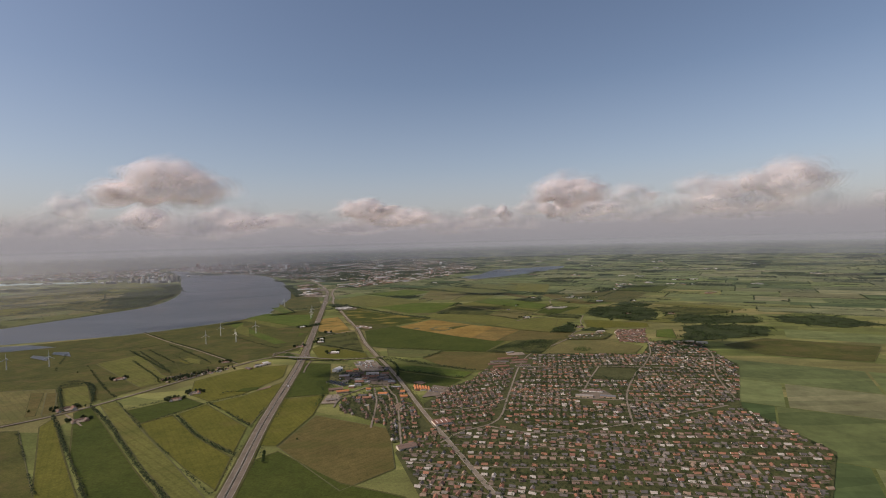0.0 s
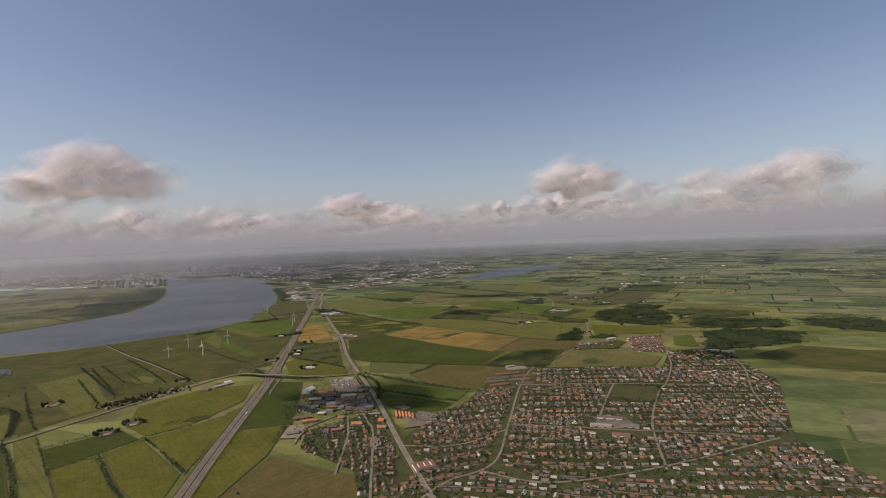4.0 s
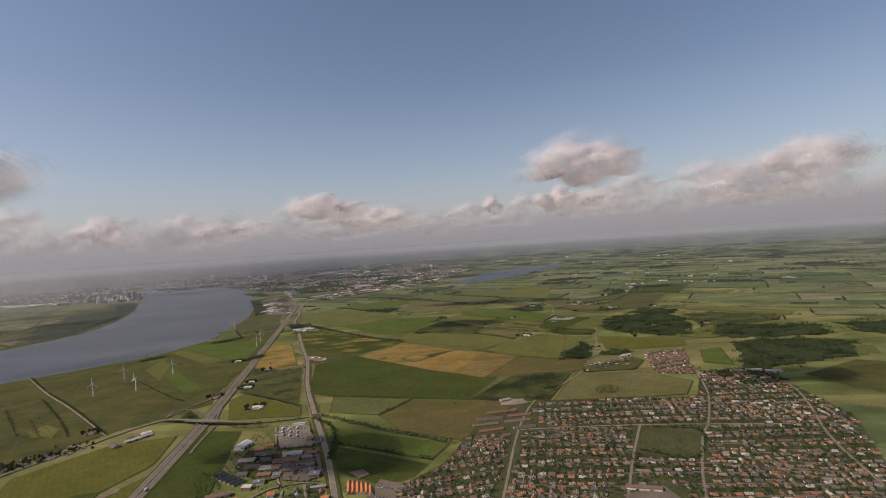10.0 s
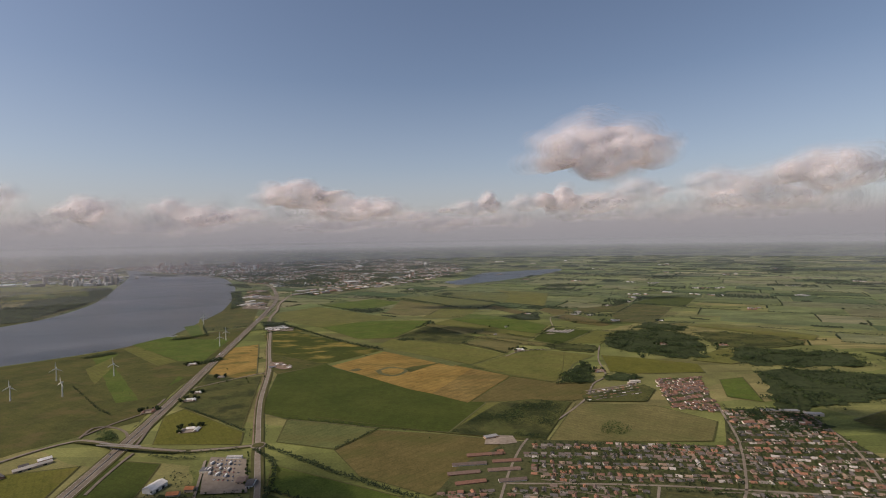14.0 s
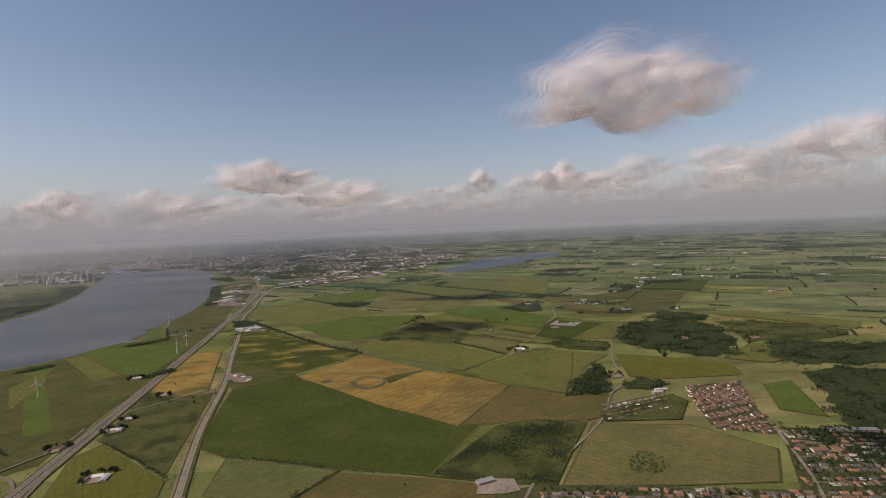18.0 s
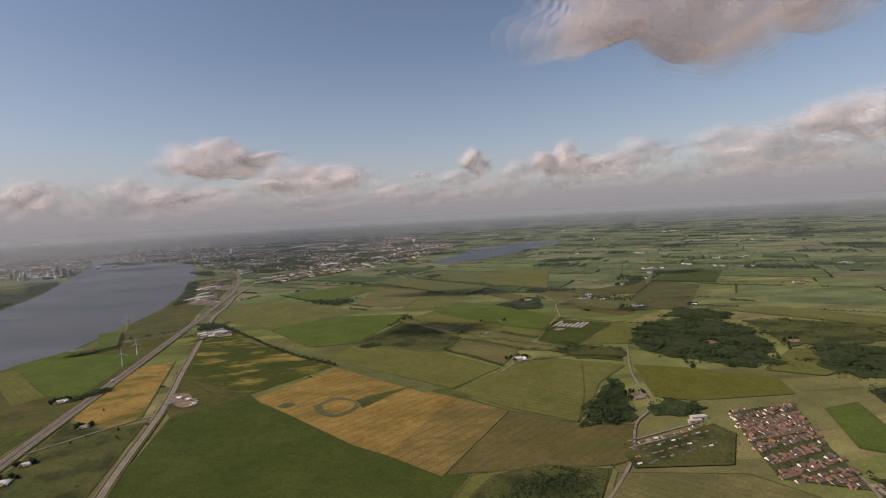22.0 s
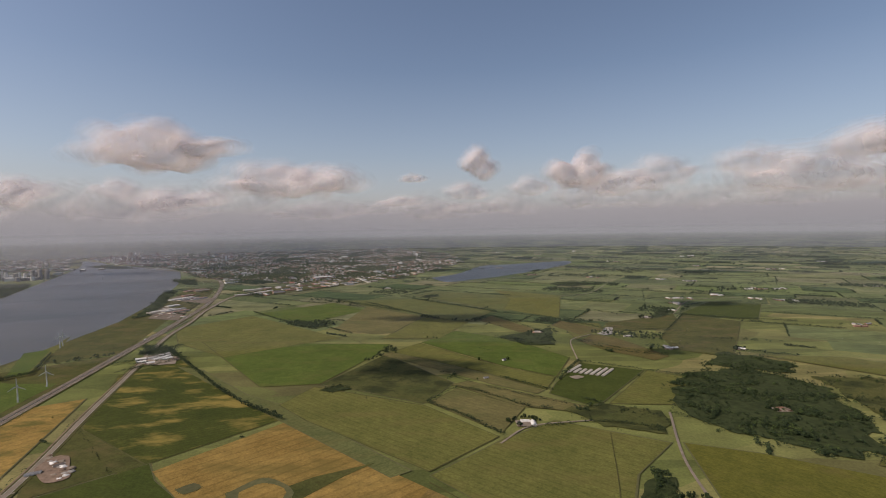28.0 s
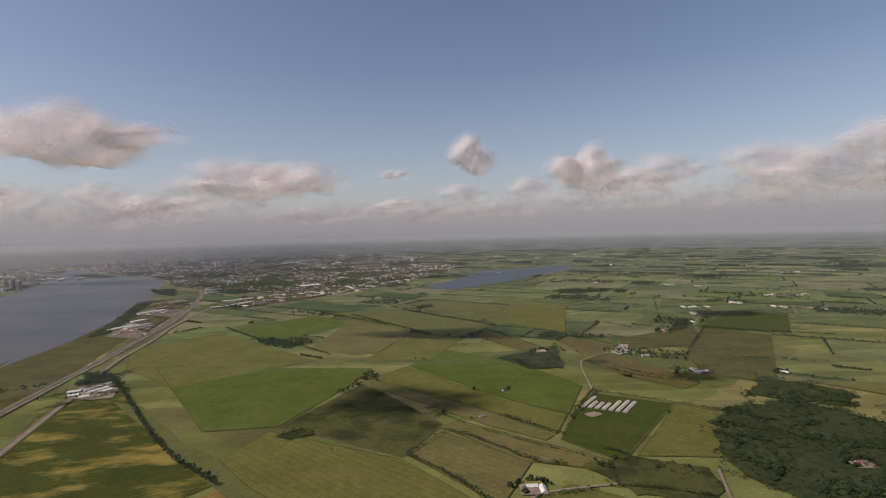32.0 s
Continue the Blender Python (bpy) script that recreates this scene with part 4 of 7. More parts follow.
flat("field", [(339, 1212), (391, 1167), (319, 1104), (261, 1110)], 0.28, OLIVE, "olive green field")
flat("field", [(433, 1381), (551, 1553), (612, 1481), (540, 1370), (465, 1257), (414, 1306)], 0.30, PASTURE, "wide dark olive field")
flat("field", [(540, 1552), (680, 1700), (762, 1654), (650, 1492)], 0.30, DARK, "dark green field with hedges")
flat("field", [(385, 1487), (535, 1560), (498, 1446), (445, 1430), (370, 1420)], 0.29, PASTURE, "green meadow")
flat("field", [(145, 731), (194, 823), (271, 811), (308, 764), (280, 722), (218, 724)], 0.30, TAN, "tan and olive field behind the housing estate")
flat("field", [(288, 1026), (335, 1006), (398, 966), (385, 925), (297, 925), (270, 938)], 0.30, LIME, "green field beside a lane at the edge of a wood")
flat("field", [(357, 832), (384, 813), (417, 901), (384, 893)], 0.30, BRIGHT, "mown green playing field")
flat("field", [(204, 643), (243, 631), (217, 585), (184, 603)], 0.34, BRIGHT, "mown green sports field with trees round it", "sports field")
flat("field", [(430, 760), (520, 800), (640, 720), (560, 640), (450, 690)], 0.30, PASTURE, "green field at the forest edge")
flat("weedy_patch", [(4, 972), (16, 955), (40, 985), (58, 1003), (20, 985)], 0.36, PASTURE, "green weedy wedge in the grain", "field")
flat("pond", curve_through([(-31, 966), (-14, 985), (8, 972), (12, 958), (-3, 938), (-22, 948), (-31, 966)], 5)[:-1], 0.40, MUD, "half-dry ring-shaped pond in the grain", "pond")
flat("pond_island", curve_through([(-23, 967), (-12, 978), (4, 971), (7, 960), (-4, 944), (-18, 953), (-23, 967)], 4)[:-1], 0.46, RIPE, "islet of grain inside the pond", "pond")
flat("pond", curve_through([(-66, 972), (-58, 980), (-50, 974), (-57, 966), (-66, 972)], 4)[:-1], 0.40, MUD, "small muddy pond in the grain", "pond")



flat("field", [(-503, 880), (-512, 903), (-420, 822), (-312, 716), (-336, 692), (-372, 684), (-408, 736), (-505, 834)], 0.30, PASTURE, "broad green pasture between hedges")
flat("pond", [(-678, 797), (-628, 769), (-645, 797), (-685, 813)], 0.40, WATER, "small pool in the shore meadow", "pond")
flat("pond", [(-659, 819), (-611, 797), (-641, 833), (-670, 836)], 0.40, WATER, "small pool in the shore meadow", "pond")
flat("field", [(-507, 596), (-490, 595), (-432, 512), (-441, 509)], 0.36, BROWN, "brown strip field by the road")
flat("field", [(-487, 594), (-475, 596), (-421, 524), (-427, 513)], 0.36, BROWN, "brown strip field by the road")
flat("bare_patch", [(-228, 584), (-222, 596), (-216, 601), (-214, 595), (-221, 585)], 0.40, SOIL, "worn brown streak in the grass", "field")
flat("weedy_patch", [(-251, 580), (-247, 594), (-230, 597), (-227, 589), (-237, 579)], 0.40, DARK, "dark green wedge of taller crop", "field")
flat("bare_patch", [(-403, 753), (-403, 766), (-376, 750), (-363, 720), (-382, 731)], 0.40, OLIVE, "worn dry patch in the pasture", "field")
flat("field", [(-411, 748), (-404, 750), (-380, 728), (-387, 726)], 0.43, LIME, "small yellow-green plot in the pasture")

flat("field", [(-175, 985), (-158, 962), (-106, 1008), (-196, 1072), (-212, 1090)], 0.22, PASTURE, "rough green pasture beside the main road")
for ring in ([(-31, 966), (-14, 985), (8, 972), (12, 958), (-3, 938), (-22, 948), (-31, 966)], [(-23, 967), (-12, 978), (4, 971), (7, 960), (-4, 944), (-18, 953), (-23, 967)], [(-66, 972), (-58, 980), (-50, 974), (-57, 966), (-66, 972)]):
    hedge(ring, 0.8, 0.15, "low fringe of reeds round a pond", 1.6, LEAF, 1.2)

# far shore of the fjord
for pts, m in (([(-1010, 1130), (-930, 1330), (-1080, 1420), (-1250, 1250)], GREY), ([(-895, 1500), (-945, 1690), (-1150, 1640), (-1100, 1480)], PASTURE), ([(-1060, 1950), (-1200, 2200), (-1500, 2150), (-1350, 1900)], DARK),
               ([(-1150, 1660), (-1000, 1780), (-1300, 1880), (-1500, 1720)], TAN), ([(-1250, 1270), (-1100, 1430), (-1400, 1560), (-1600, 1350)], PASTURE), ([(-1500, 2200), (-1300, 2360), (-1600, 2560), (-1900, 2350)], GREY)):
    flat("far_field", pts, 0.20, m, "field on the far side of the fjord")

FAR_SHORE = [(-1020, 1150), (-940, 1330), (-905, 1480), (-960, 1700), (-1075, 1960), (-1300, 2300), (-1680, 2280), (-1780, 1500), (-1480, 1120)]
for x, y in spread(FAR_SHORE, 105.0, 0.16, 0.5):
    L, W = RNG.uniform(35, 52), RNG.uniform(22, 44)
    quad = turned([(-L, -W, 0), (L, -W, 0), (L, W, 0), (-L, W, 0)], x, y, 0.5 + RNG.normal(0, 0.05))[:, :2]
    if inside(FAR_SHORE, quad).all():
        k = int(RNG.integers(0, 6))
        flat("far_field", quad, 0.22, (GREY, PASTURE, TAN, OLIVE, ROUGH, LIME)[k], ("grey-green", "dark green", "tan", "olive", "rough", "yellow-green")[k] + " field on the far side of the fjord")

# ---- roads ----
MOTORWAY = [(-120, 100), (-155, 337), (-180, 482), (-216, 732), (-272, 1030), (-328, 1320), (-372, 1540), (-428, 1790), (-520, 2060), (-610, 2270), (-760, 2520), (-945, 2710), (-1400, 3100)]
SECOND = [(30, 330), (3, 411), (-27, 503), (-66, 634), (-101, 734), (-140, 850), (-176, 985), (-218, 1108), (-270, 1268), (-325, 1430), (-352, 1560), (-395, 1730), (-420, 1930), (-390, 2080)]
CROSSING = (-216, 732)


def hump(line, at=CROSSING, high=3.2, reach=55.0):
    d = np.hypot(line[:, 0] - at[0], line[:, 1] - at[1])
    return high * np.clip(1.15 - (d / reach) ** 2, 0, 1)


ribbon("motorway_verge", MOTORWAY, 14.5, 0.710, VERGE, label="grass verge of the motorway", category="verge")
for side in (-3.0, 3.0):
    road = ribbon("motorway", MOTORWAY, 4.8, 0.790, ASPHALT, shift=side, label="grey asphalt carriageway of the motorway", category="road")
    for o in (-2.05, 2.05):
        ribbon("edge_line", MOTORWAY, 0.16, 0.805, PAINT, 0.012, shift=side + o, parent=road)
ribbon("crash_barrier", MOTORWAY, 0.12, 1.300, CONCRETE, 0.5, shift=0.0, label="steel crash barrier on the median", category="barrier")
ribbon("road_verge", SECOND, 9.5, 0.730, VERGE, label="grass verge of the main road", category="verge")
road = ribbon("main_road", SECOND, 4.4, 0.810, ROAD_GREY, label="pale asphalt main road between the village and the city", category="road")
for o in (-1.9, 1.9):
    ribbon("edge_line", SECOND, 0.14, 0.825, PAINT, 0.012, shift=o, parent=road)
ribbon("cycle_path", SECOND[4:], 1.2, 0.820, SOIL, shift=4.2, label="narrow path beside the main road", category="path")
CROSS_ROAD = [(-620, 330), (-445, 480), (-402, 525), (-378, 565), (-357, 606), (-336, 648), (-317, 681), (-300, 712), (-284, 738), (-266, 752), (-243, 744), (-216, 733), (-177, 726), (-136, 729), (-104, 735)]
ribbon("embankment", CROSS_ROAD[9:], 6.0, 0.770, VERGE, 0.6, label="grassed embankment of the overpass road", category="embankment", rise=lambda l: hump(l) * 0.9)
bridge = ribbon("country_road", CROSS_ROAD, 3.2, 0.850, ROAD_GREY, label="pale country road crossing the motorway on a bridge", category="road", rise=hump, step=4)
for sgn in (-1, 1):
    ribbon("parapet", [(-236, 736), (-216, 733), (-197, 729)], 0.25, 1.50, CONCRETE, 0.9, shift=sgn * 1.7, rise=hump, parent=bridge, step=4)
for k, off in enumerate((-7.0, 0.0, 7.0)):
    pier = tagged(new("bridge_pier"), "grey concrete bridge pier under the overpass", "bridge pier", group="piers of the overpass")
    pier.location = (-216 + off, 733 - off * 0.15, 0)
    bm = bmesh.new()
    box_bm(bm, 0.8, 2.6, 0, 3.35)
    part("pier", bm, CONCRETE, pier)
for loop in ([(-269, 759), (-273, 783), (-258, 785), (-236, 772), (-220, 749), (-221, 736)], [(-269, 766), (-261, 794), (-253, 811), (-246, 831), (-252, 867)], [(-205, 731), (-210, 751), (-223, 794), (-236, 847), (-246, 895)], [(-200, 725), (-199, 709), (-196, 681), (-192, 658)]):
    ribbon("slip_road", loop, 2.4, 0.830, ASPHALT, label="curving slip road of the motorway junction", category="road", step=4)


def roundabout(x, y, r):
    ring = [(x + math.cos(a) * r, y + math.sin(a) * r) for a in np.linspace(0, 2 * np.pi, 17)]
    ribbon("roundabout", ring, 2.6, 0.840, ROAD_GREY, label="roundabout where the village road meets the main road", category="road", step=3)
    flat("traffic_island", ring[:-1], 0.50, VERGE, "round grass traffic island", "traffic island", 0.1)


roundabout(-101, 735, 5.0)
STREETS = [[(-7, 417), (12, 440), (47, 466), (68, 542), (98, 660), (128, 736), (166, 780), (207, 834), (233, 888), (259, 922), (276, 1000), (306, 1086)],
           [(35, 453), (83, 432), (165, 448), (281, 490)], [(147, 535), (175, 596), (202, 650)], [(168, 443), (195, 531), (238, 615), (262, 650), (300, 720), (330, 800)],
           [(-72, 455), (-76, 525), (-80, 548), (-86, 579)], [(-40, 414), (-55, 534), (-63, 558), (-72, 586)], [(68, 542), (150, 522), (250, 500)],
           [(98, 660), (200, 652), (330, 630)], [(-27, 503), (20, 500), (66, 530)], [(-133, 708), (-129, 696), (-110, 639), (-94, 594), (-88, 584)], [(-120, 515), (-121, 545), (-117, 556), (-107, 569), (-96, 583), (-74, 589), (-58, 584)], [(300, 510), (330, 600), (380, 700), (405, 790)]]
for pts in STREETS:
    ribbon("street", pts, 1.9, 0.800, ROAD_GREY, label="grey residential street", category="road")
LANES = [[(-619, 1004), (-512, 903), (-420, 823), (-306, 718)], [(-203, 945), (-185, 962), (-168, 972)], [(-240, 905), (-203, 945)], [(274, 1258), (289, 1348), (302, 1377), (336, 1404)], 
         [(150, 1030), (180, 1062), (236, 1072)], [(-402, 514), (-360, 480)], [(577, 2045), (470, 1860), (394, 1828)], [(535, 1560), (650, 1720), (770, 1750)],
         [(-376, 2078), (-117, 2134), (232, 2179), (557, 2450), (881, 2497)], [(-310, 1230), (-420, 1900)]]
TRACKS = [[(-70, 800), (60, 752), (140, 732)], [(97, 975), (142, 929), (192, 897), (232, 888)], [(192, 899), (214, 955), (240, 1046)]]
for pts in LANES:
    ribbon("farm_lane", pts, 1.7, 0.780, GRAVEL, label="narrow pale farm lane", category="lane")

for pts in TRACKS:
    ribbon("field_track", pts, 0.7, 0.780, VERGE, label="worn grassy track along a field edge", category="track")

# ---- hedges and woods ----
HEDGES = [([(-500, 636), (-469, 635), (-402, 556)], 2.6, 0.1), ([(-531, 725), (-423, 605), (-386, 569)], 2.4, 0.25), ([(-506, 813), (-407, 706)], 2.4, 0.1), ([(-490, 869), (-401, 781), (-346, 722)], 2.4, 0.2),
          ([(-482, 753), (-372, 637)], 2.4, 0.15), ([(-391, 626), (-384, 651)], 2.2, 0.2), ([(-392, 490), (-330, 420)], 2.6, 0.1), ([(-427, 1215), (-395, 1217), (-379, 1248)], 3.4, 0.0), ([(-277, 1251), (-250, 1273)], 2.6, 0.0), ([(-530, 823), (-381, 675)], 2.8, 0.05), ([(-505, 832), (-408, 734)], 2.2, 0.3), ([(-437, 786), (-362, 711)], 1.6, 0.5), ([(-580, 826), (-539, 833), (-503, 880)], 2.0, 0.3), ([(-616, 1004), (-512, 906), (-420, 826), (-309, 722)], 2.2, 0.1), ([(-263, 569), (-259, 577), (-253, 583)], 2.6, 0.0), ([(-408, 462), (-293, 344)], 2.2, 0.35), ([(-411, 508), (-319, 409), (-255, 340), (-205, 285)], 2.6, 0.1), ([(-394, 540), (-325, 471), (-246, 385), (-200, 339), (-150, 285)], 3.0, 0.1),
          ([(-378, 558), (-280, 454), (-210, 382), (-167, 339)], 2.0, 0.45), ([(-282, 506), (-228, 444), (-178, 402)], 2.8, 0.1), ([(-263, 539), (-190, 467)], 2.8, 0.15), ([(-304, 481), (-282, 506), (-263, 539), (-234, 566)], 2.2, 0.3),
          ([(-345, 522), (-302, 566)], 2.4, 0.2), ([(-486, 613), (-410, 520)], 3.0, 0.1), ([(-487, 615), (-457, 627), (-400, 552)], 3.2, 0.05), 
          ([(-640, 830), (-560, 700)], 2.2, 0.4), ([(-92, 730), (-18, 676), (38, 641)], 3.2, 0.0), ([(-69, 660), (21, 612)], 2.8, 0.05), ([(-100, 725), (-72, 690), (-62, 625)], 3.4, 0.0),
          ([(-34, 723), (-3, 765)], 2.4, 0.2), ([(-98, 797), (-40, 780), (-3, 767)], 2.2, 0.3), ([(-3, 766), (60, 752)], 1.4, 0.6), ([(-213, 835), (-125, 767)], 2.6, 0.1), ([(-300, 1350), (-276, 1350), (-112, 1156), (-34, 1086)], 4.0, 0.0),
          ([(-200, 725), (-150, 722), (-112, 727)], 2.2, 0.2), ([(92, 1122), (124, 1088), (153, 1047)], 2.8, 0.0), ([(92, 1124), (123, 1166)], 2.4, 0.3), ([(123, 1168), (154, 1140), (186, 1106), (206, 1100)], 2.8, 0.0), ([(172, 1196), (218, 1150)], 2.6, 0.0), ([(104, 1219), (160, 1160), (222, 1112)], 2.0, 0.2), ([(240, 1124), (254, 1112)], 3.0, 0.0),
          ([(276, 1252), (340, 1212), (400, 1166)], 2.6, 0.1), ([(232, 1184), (248, 1210), (274, 1254)], 3.6, 0.0), ([(305, 1358), (340, 1302), (392, 1272)], 2.2, 0.1), ([(292, 1480), (318, 1518)], 2.4, 0.0), ([(318, 1518), (372, 1440)], 2.4, 0.1), ([(176, 1530), (200, 1576), (262, 1440)], 2.4, 0.2), ([(433, 1381), (551, 1555)], 2.6, 0.2), ([(551, 1555), (640, 1470)], 3.0, 0.0), ([(303, 1370), (360, 1300), (420, 1270)], 2.2, 0.4), ([(370, 1455), (450, 1425), (500, 1400)], 2.2, 0.4), ([(150, 1480), (270, 1300)], 1.8, 0.7),
          ([(85, 1392), (190, 1300)], 1.6, 0.7), ([(-147, 1825), (23, 1648)], 3.4, 0.0), ([(-60, 1767), (90, 1568)], 3.4, 0.0), ([(41, 1812), (215, 1615)], 3.6, 0.0), ([(90, 1965), (274, 1834)], 3.6, 0.05), ([(43, 1891), (83, 1936)], 4.0, 0.0), ([(-274, 1662), (-157, 1532)], 2.8, 0.0), ([(-143, 1551), (-34, 1436)], 2.8, 0.05), ([(33, 1439), (74, 1582)], 1.6, 0.4),
          ([(535, 1557), (650, 1494), (700, 1470)], 3.0, 0.05), ([(470, 1520), (620, 1900)], 2.4, 0.5), ([(680, 1700), (780, 1640)], 2.6, 0.1), ([(-40, 1410), (36, 1313)], 1.4, 0.7), ([(-280, 1240), (-232, 1296)], 2.6, 0.0), ([(-120, 992), (-200, 1072)], 1.2, 0.6),
          ([(178, 1058), (236, 1068), (285, 1053)], 2.4, 0.2), ([(190, 826), (230, 882)], 1.8, 0.5), ([(180, 700), (285, 718)], 2.2, 0.2), ([(205, 645), (244, 632), (217, 584), (184, 602)], 2.6, 0.1), ([(-379, 1240), (-432, 1338)], 3.2, 0.0), ([(-427, 1205), (-403, 1212), (-379, 1240)], 3.6, 0.0)]
for pts, h, gap in HEDGES:
    hedge(pts, h * 1.2, gap * 0.8, wide=1.3)
flat("plantation_ground", [(60, 752), (115, 829), (150, 838), (190, 827), (142, 732)], 0.34, ROUGH, "dark rough grass under a young plantation", "field")
copse([(62, 753), (116, 828), (150, 836), (188, 826), (142, 734)], 1.55, 1.7, "dark green young tree plantation in rows", "plantation", name="plantation", ragged=2.0, open_at=-0.62)
copse([(220, 943), (238, 978), (258, 980), (248, 944), (240, 896), (218, 889), (192, 897), (206, 920)], 2.0, 3.6)
copse([(188, 1396), (242, 1430), (290, 1462), (276, 1400), (266, 1337), (225, 1338)], 3.6, 4.0, "scrubby dark green wood round a farm", open_at=-0.1)
FOREST = [(300, 1060), (361, 1092), (354, 1187), (420, 1240), (490, 1310), (592, 1277), (650, 1150), (780, 1010), (800, 820), (640, 735), (520, 805), (470, 835), (425, 880), (440, 950), (387, 1000), (330, 1040)]
copse([(214, 1096), (252, 1114), (301, 1090), (300, 1066), (285, 1040), (240, 1056)], 3.0, 2.4, "rough scrub and young trees", "scrub", ragged=14.0, open_at=0.0)
copse([(313, 1112), (345, 1165), (377, 1206), (420, 1212), (458, 1222), (497, 1151), (470, 1070), (438, 999), (398, 984), (345, 1026), (318, 1056)], 3.3, 3.8, "dense dark green wood with ragged edges and small clearings", "forest", name="forest", ragged=36.0, open_at=-0.14)
copse([(411, 1226), (462, 1292), (525, 1236), (490, 1190)], 3.6, 3.8, "narrow dark wood with a ragged edge", "forest", name="forest", ragged=26.0, open_at=-0.2)
copse([(499, 1187), (560, 1175), (640, 1120), (620, 1060), (554, 1036), (470, 1052)], 4.6, 3.0, "scattered dark trees over rough ground", "scrub", ragged=30.0, open_at=0.16)
copse([(453, 994), (509, 1066), (560, 1034), (640, 1010), (600, 930), (495, 942), (457, 947)], 3.6, 3.8, "dark wood beside a clearing", "forest", name="forest", ragged=26.0, open_at=-0.15)
copse([(450, 929), (491, 935), (600, 900), (540, 810), (470, 800), (387, 780), (380, 796), (420, 870)], 3.6, 3.8, "dense dark forest beside the town", "forest", name="forest", ragged=24.0, open_at=-0.25)
copse([(660, 1010), (780, 1000), (800, 880), (700, 860), (640, 930)], 4.2, 3.8, "far strip of dark forest", "forest", name="forest", ragged=30.0, open_at=-0.1)
flat("field", [(500, 1270), (600, 1250), (690, 1130), (650, 1090), (530, 1235)], 0.26, OLIVE, "olive field between woods")
copse([(253, 915), (281, 934), (301, 910), (275, 896), (252, 900)], 2.4, 3.4, "dark trees behind the allotments")
flat("field", [(400, 985), (470, 1045), (560, 1030), (600, 950), (520, 1000), (440, 960)], 0.22, OLIVE, "long green clearing between woods")
flat("field", [(505, 1130), (480, 1070), (560, 1060), (640, 1090), (570, 1140)], 0.22, BROWN, "clearing between woods")
copse([(330, 800), (395, 785), (402, 740), (345, 735)], 3.4, 4.4, "dark trees round the housing estate")
copse([(470, 1515), (500, 1530), (545, 1585), (520, 1595)], 3.4, 4.0, "clump of trees round a farm")
copse([(-505, 1745), (-480, 1690), (-470, 1640), (-480, 1600), (-500, 1640), (-585, 1850), (-680, 2070), (-640, 2070), (-570, 1890)], 4.4, 4.0, "belt of dark trees on the shore")
copse([(-320, 1370), (-290, 1352), (-262, 1335), (-240, 1310), (-262, 1300), (-310, 1340)], 3.0, 4.4, "clump of dark trees round a farmstead")
copse([(-700, 2220), (-640, 2190), (-760, 2400), (-830, 2370)], 5.0, 5.0, "flat dark wood at the head of the bay")
copse([(-102, 2406), (8, 2340), (40, 2290), (-90, 2330)], 5.0, 5.0, "wood beside the lake")
copse([(60, 1850), (96, 1880), (110, 1850), (76, 1830)], 4.0, 4.4, "small square wood in a field")
copse([(420, 2060), (500, 2120), (560, 2050), (470, 2000)], 5.0, 5.0, "small wood among meadows")
copse([(-430, 1203), (-408, 1206), (-396, 1222), (-412, 1226)], 2.6, 3.4, "dark trees on the fjord shore")
copse([(-492, 1072), (-474, 1078), (-456, 1104), (-470, 1112), (-484, 1092)], 2.6, 3.4, "dark trees on the fjord shore")
copse([(-288, 1018), (-262, 1042), (-270, 1056), (-294, 1034)], 2.6, 3.4, "trees beside the motorway")
copse([(-20, 1165), (0, 1180), (12, 1168), (-6, 1152)], 3.0, 3.0, "clump of bushes in a field")
copse([(-1076, 1529), (-1149, 1723), (-1234, 1919), (-1204, 2036), (-1072, 2017), (-985, 1800), (-945, 1645), (-902, 1470)], 5.2, 4.4, "dark belt of trees and reeds on the far shore", ragged=60.0, open_at=-0.12)
copse([(-890, 1490), (-880, 1460), (-940, 1420), (-1050, 1440), (-1000, 1490)], 5.0, 4.6, "dark trees on the far shore")
copse([(-960, 1730), (-940, 1690), (-1120, 1640), (-1200, 1700), (-1050, 1760)], 5.0, 4.6, "dark trees on the far shore")
copse([(-1270, 2330), (-1180, 2200), (-1060, 1980), (-1110, 1970), (-1260, 2180), (-1380, 2300)], 5.5, 4.6, "belt of dark trees on the far shore")
copse([(-1690, 3160), (-1640, 3270), (-1420, 3080), (-1290, 2960), (-1420, 2960)], 8.0, 5.0, "low wooded spit in the fjord")
groves = spread(FAR_SHORE, 150.0, 0.4)
p = np.concatenate([spread(FAR_SHORE, 40.0, 0.5), np.repeat(groves, 40, 0) + RNG.normal(0, 1, (40 * len(groves), 2)) * (26, 9)])
p = p[inside(FAR_SHORE, p)]
wood("shore_trees", p, RNG.uniform(2.5, 5.0, len(p)), LEAF_DARK, "dark trees and small groves on the far shore", "trees", FAR, False)
for pts in ([(-1010, 1130), (-1250, 1250), (-1600, 1350)], [(-930, 1330), (-1080, 1420), (-1400, 1560)], [(-1100, 1480), (-1150, 1650), (-1300, 1880)], [(-1350, 1900), (-1500, 2150), (-1600, 2560)], [(-1500, 1700), (-1350, 1900), (-1060, 1950)]):
    hedge(pts, 4.0, 0.15, "dark hedgerow on the far shore", 2.0, spacing=3.0)


# ---- the plain: fields, hedges and small woods in a loose grid ----
def open_land(pts, shrink=0):
    pts = np.asarray(pts, float)
    free = np.ones(len(pts), bool)
    for poly in PLOTS:
        lo, hi = poly.min(0), poly.max(0)
        near = free & (pts >= lo).all(1) & (pts <= hi).all(1)
        if near.any():
            free[near] &= ~inside(poly, pts[near])
    return free


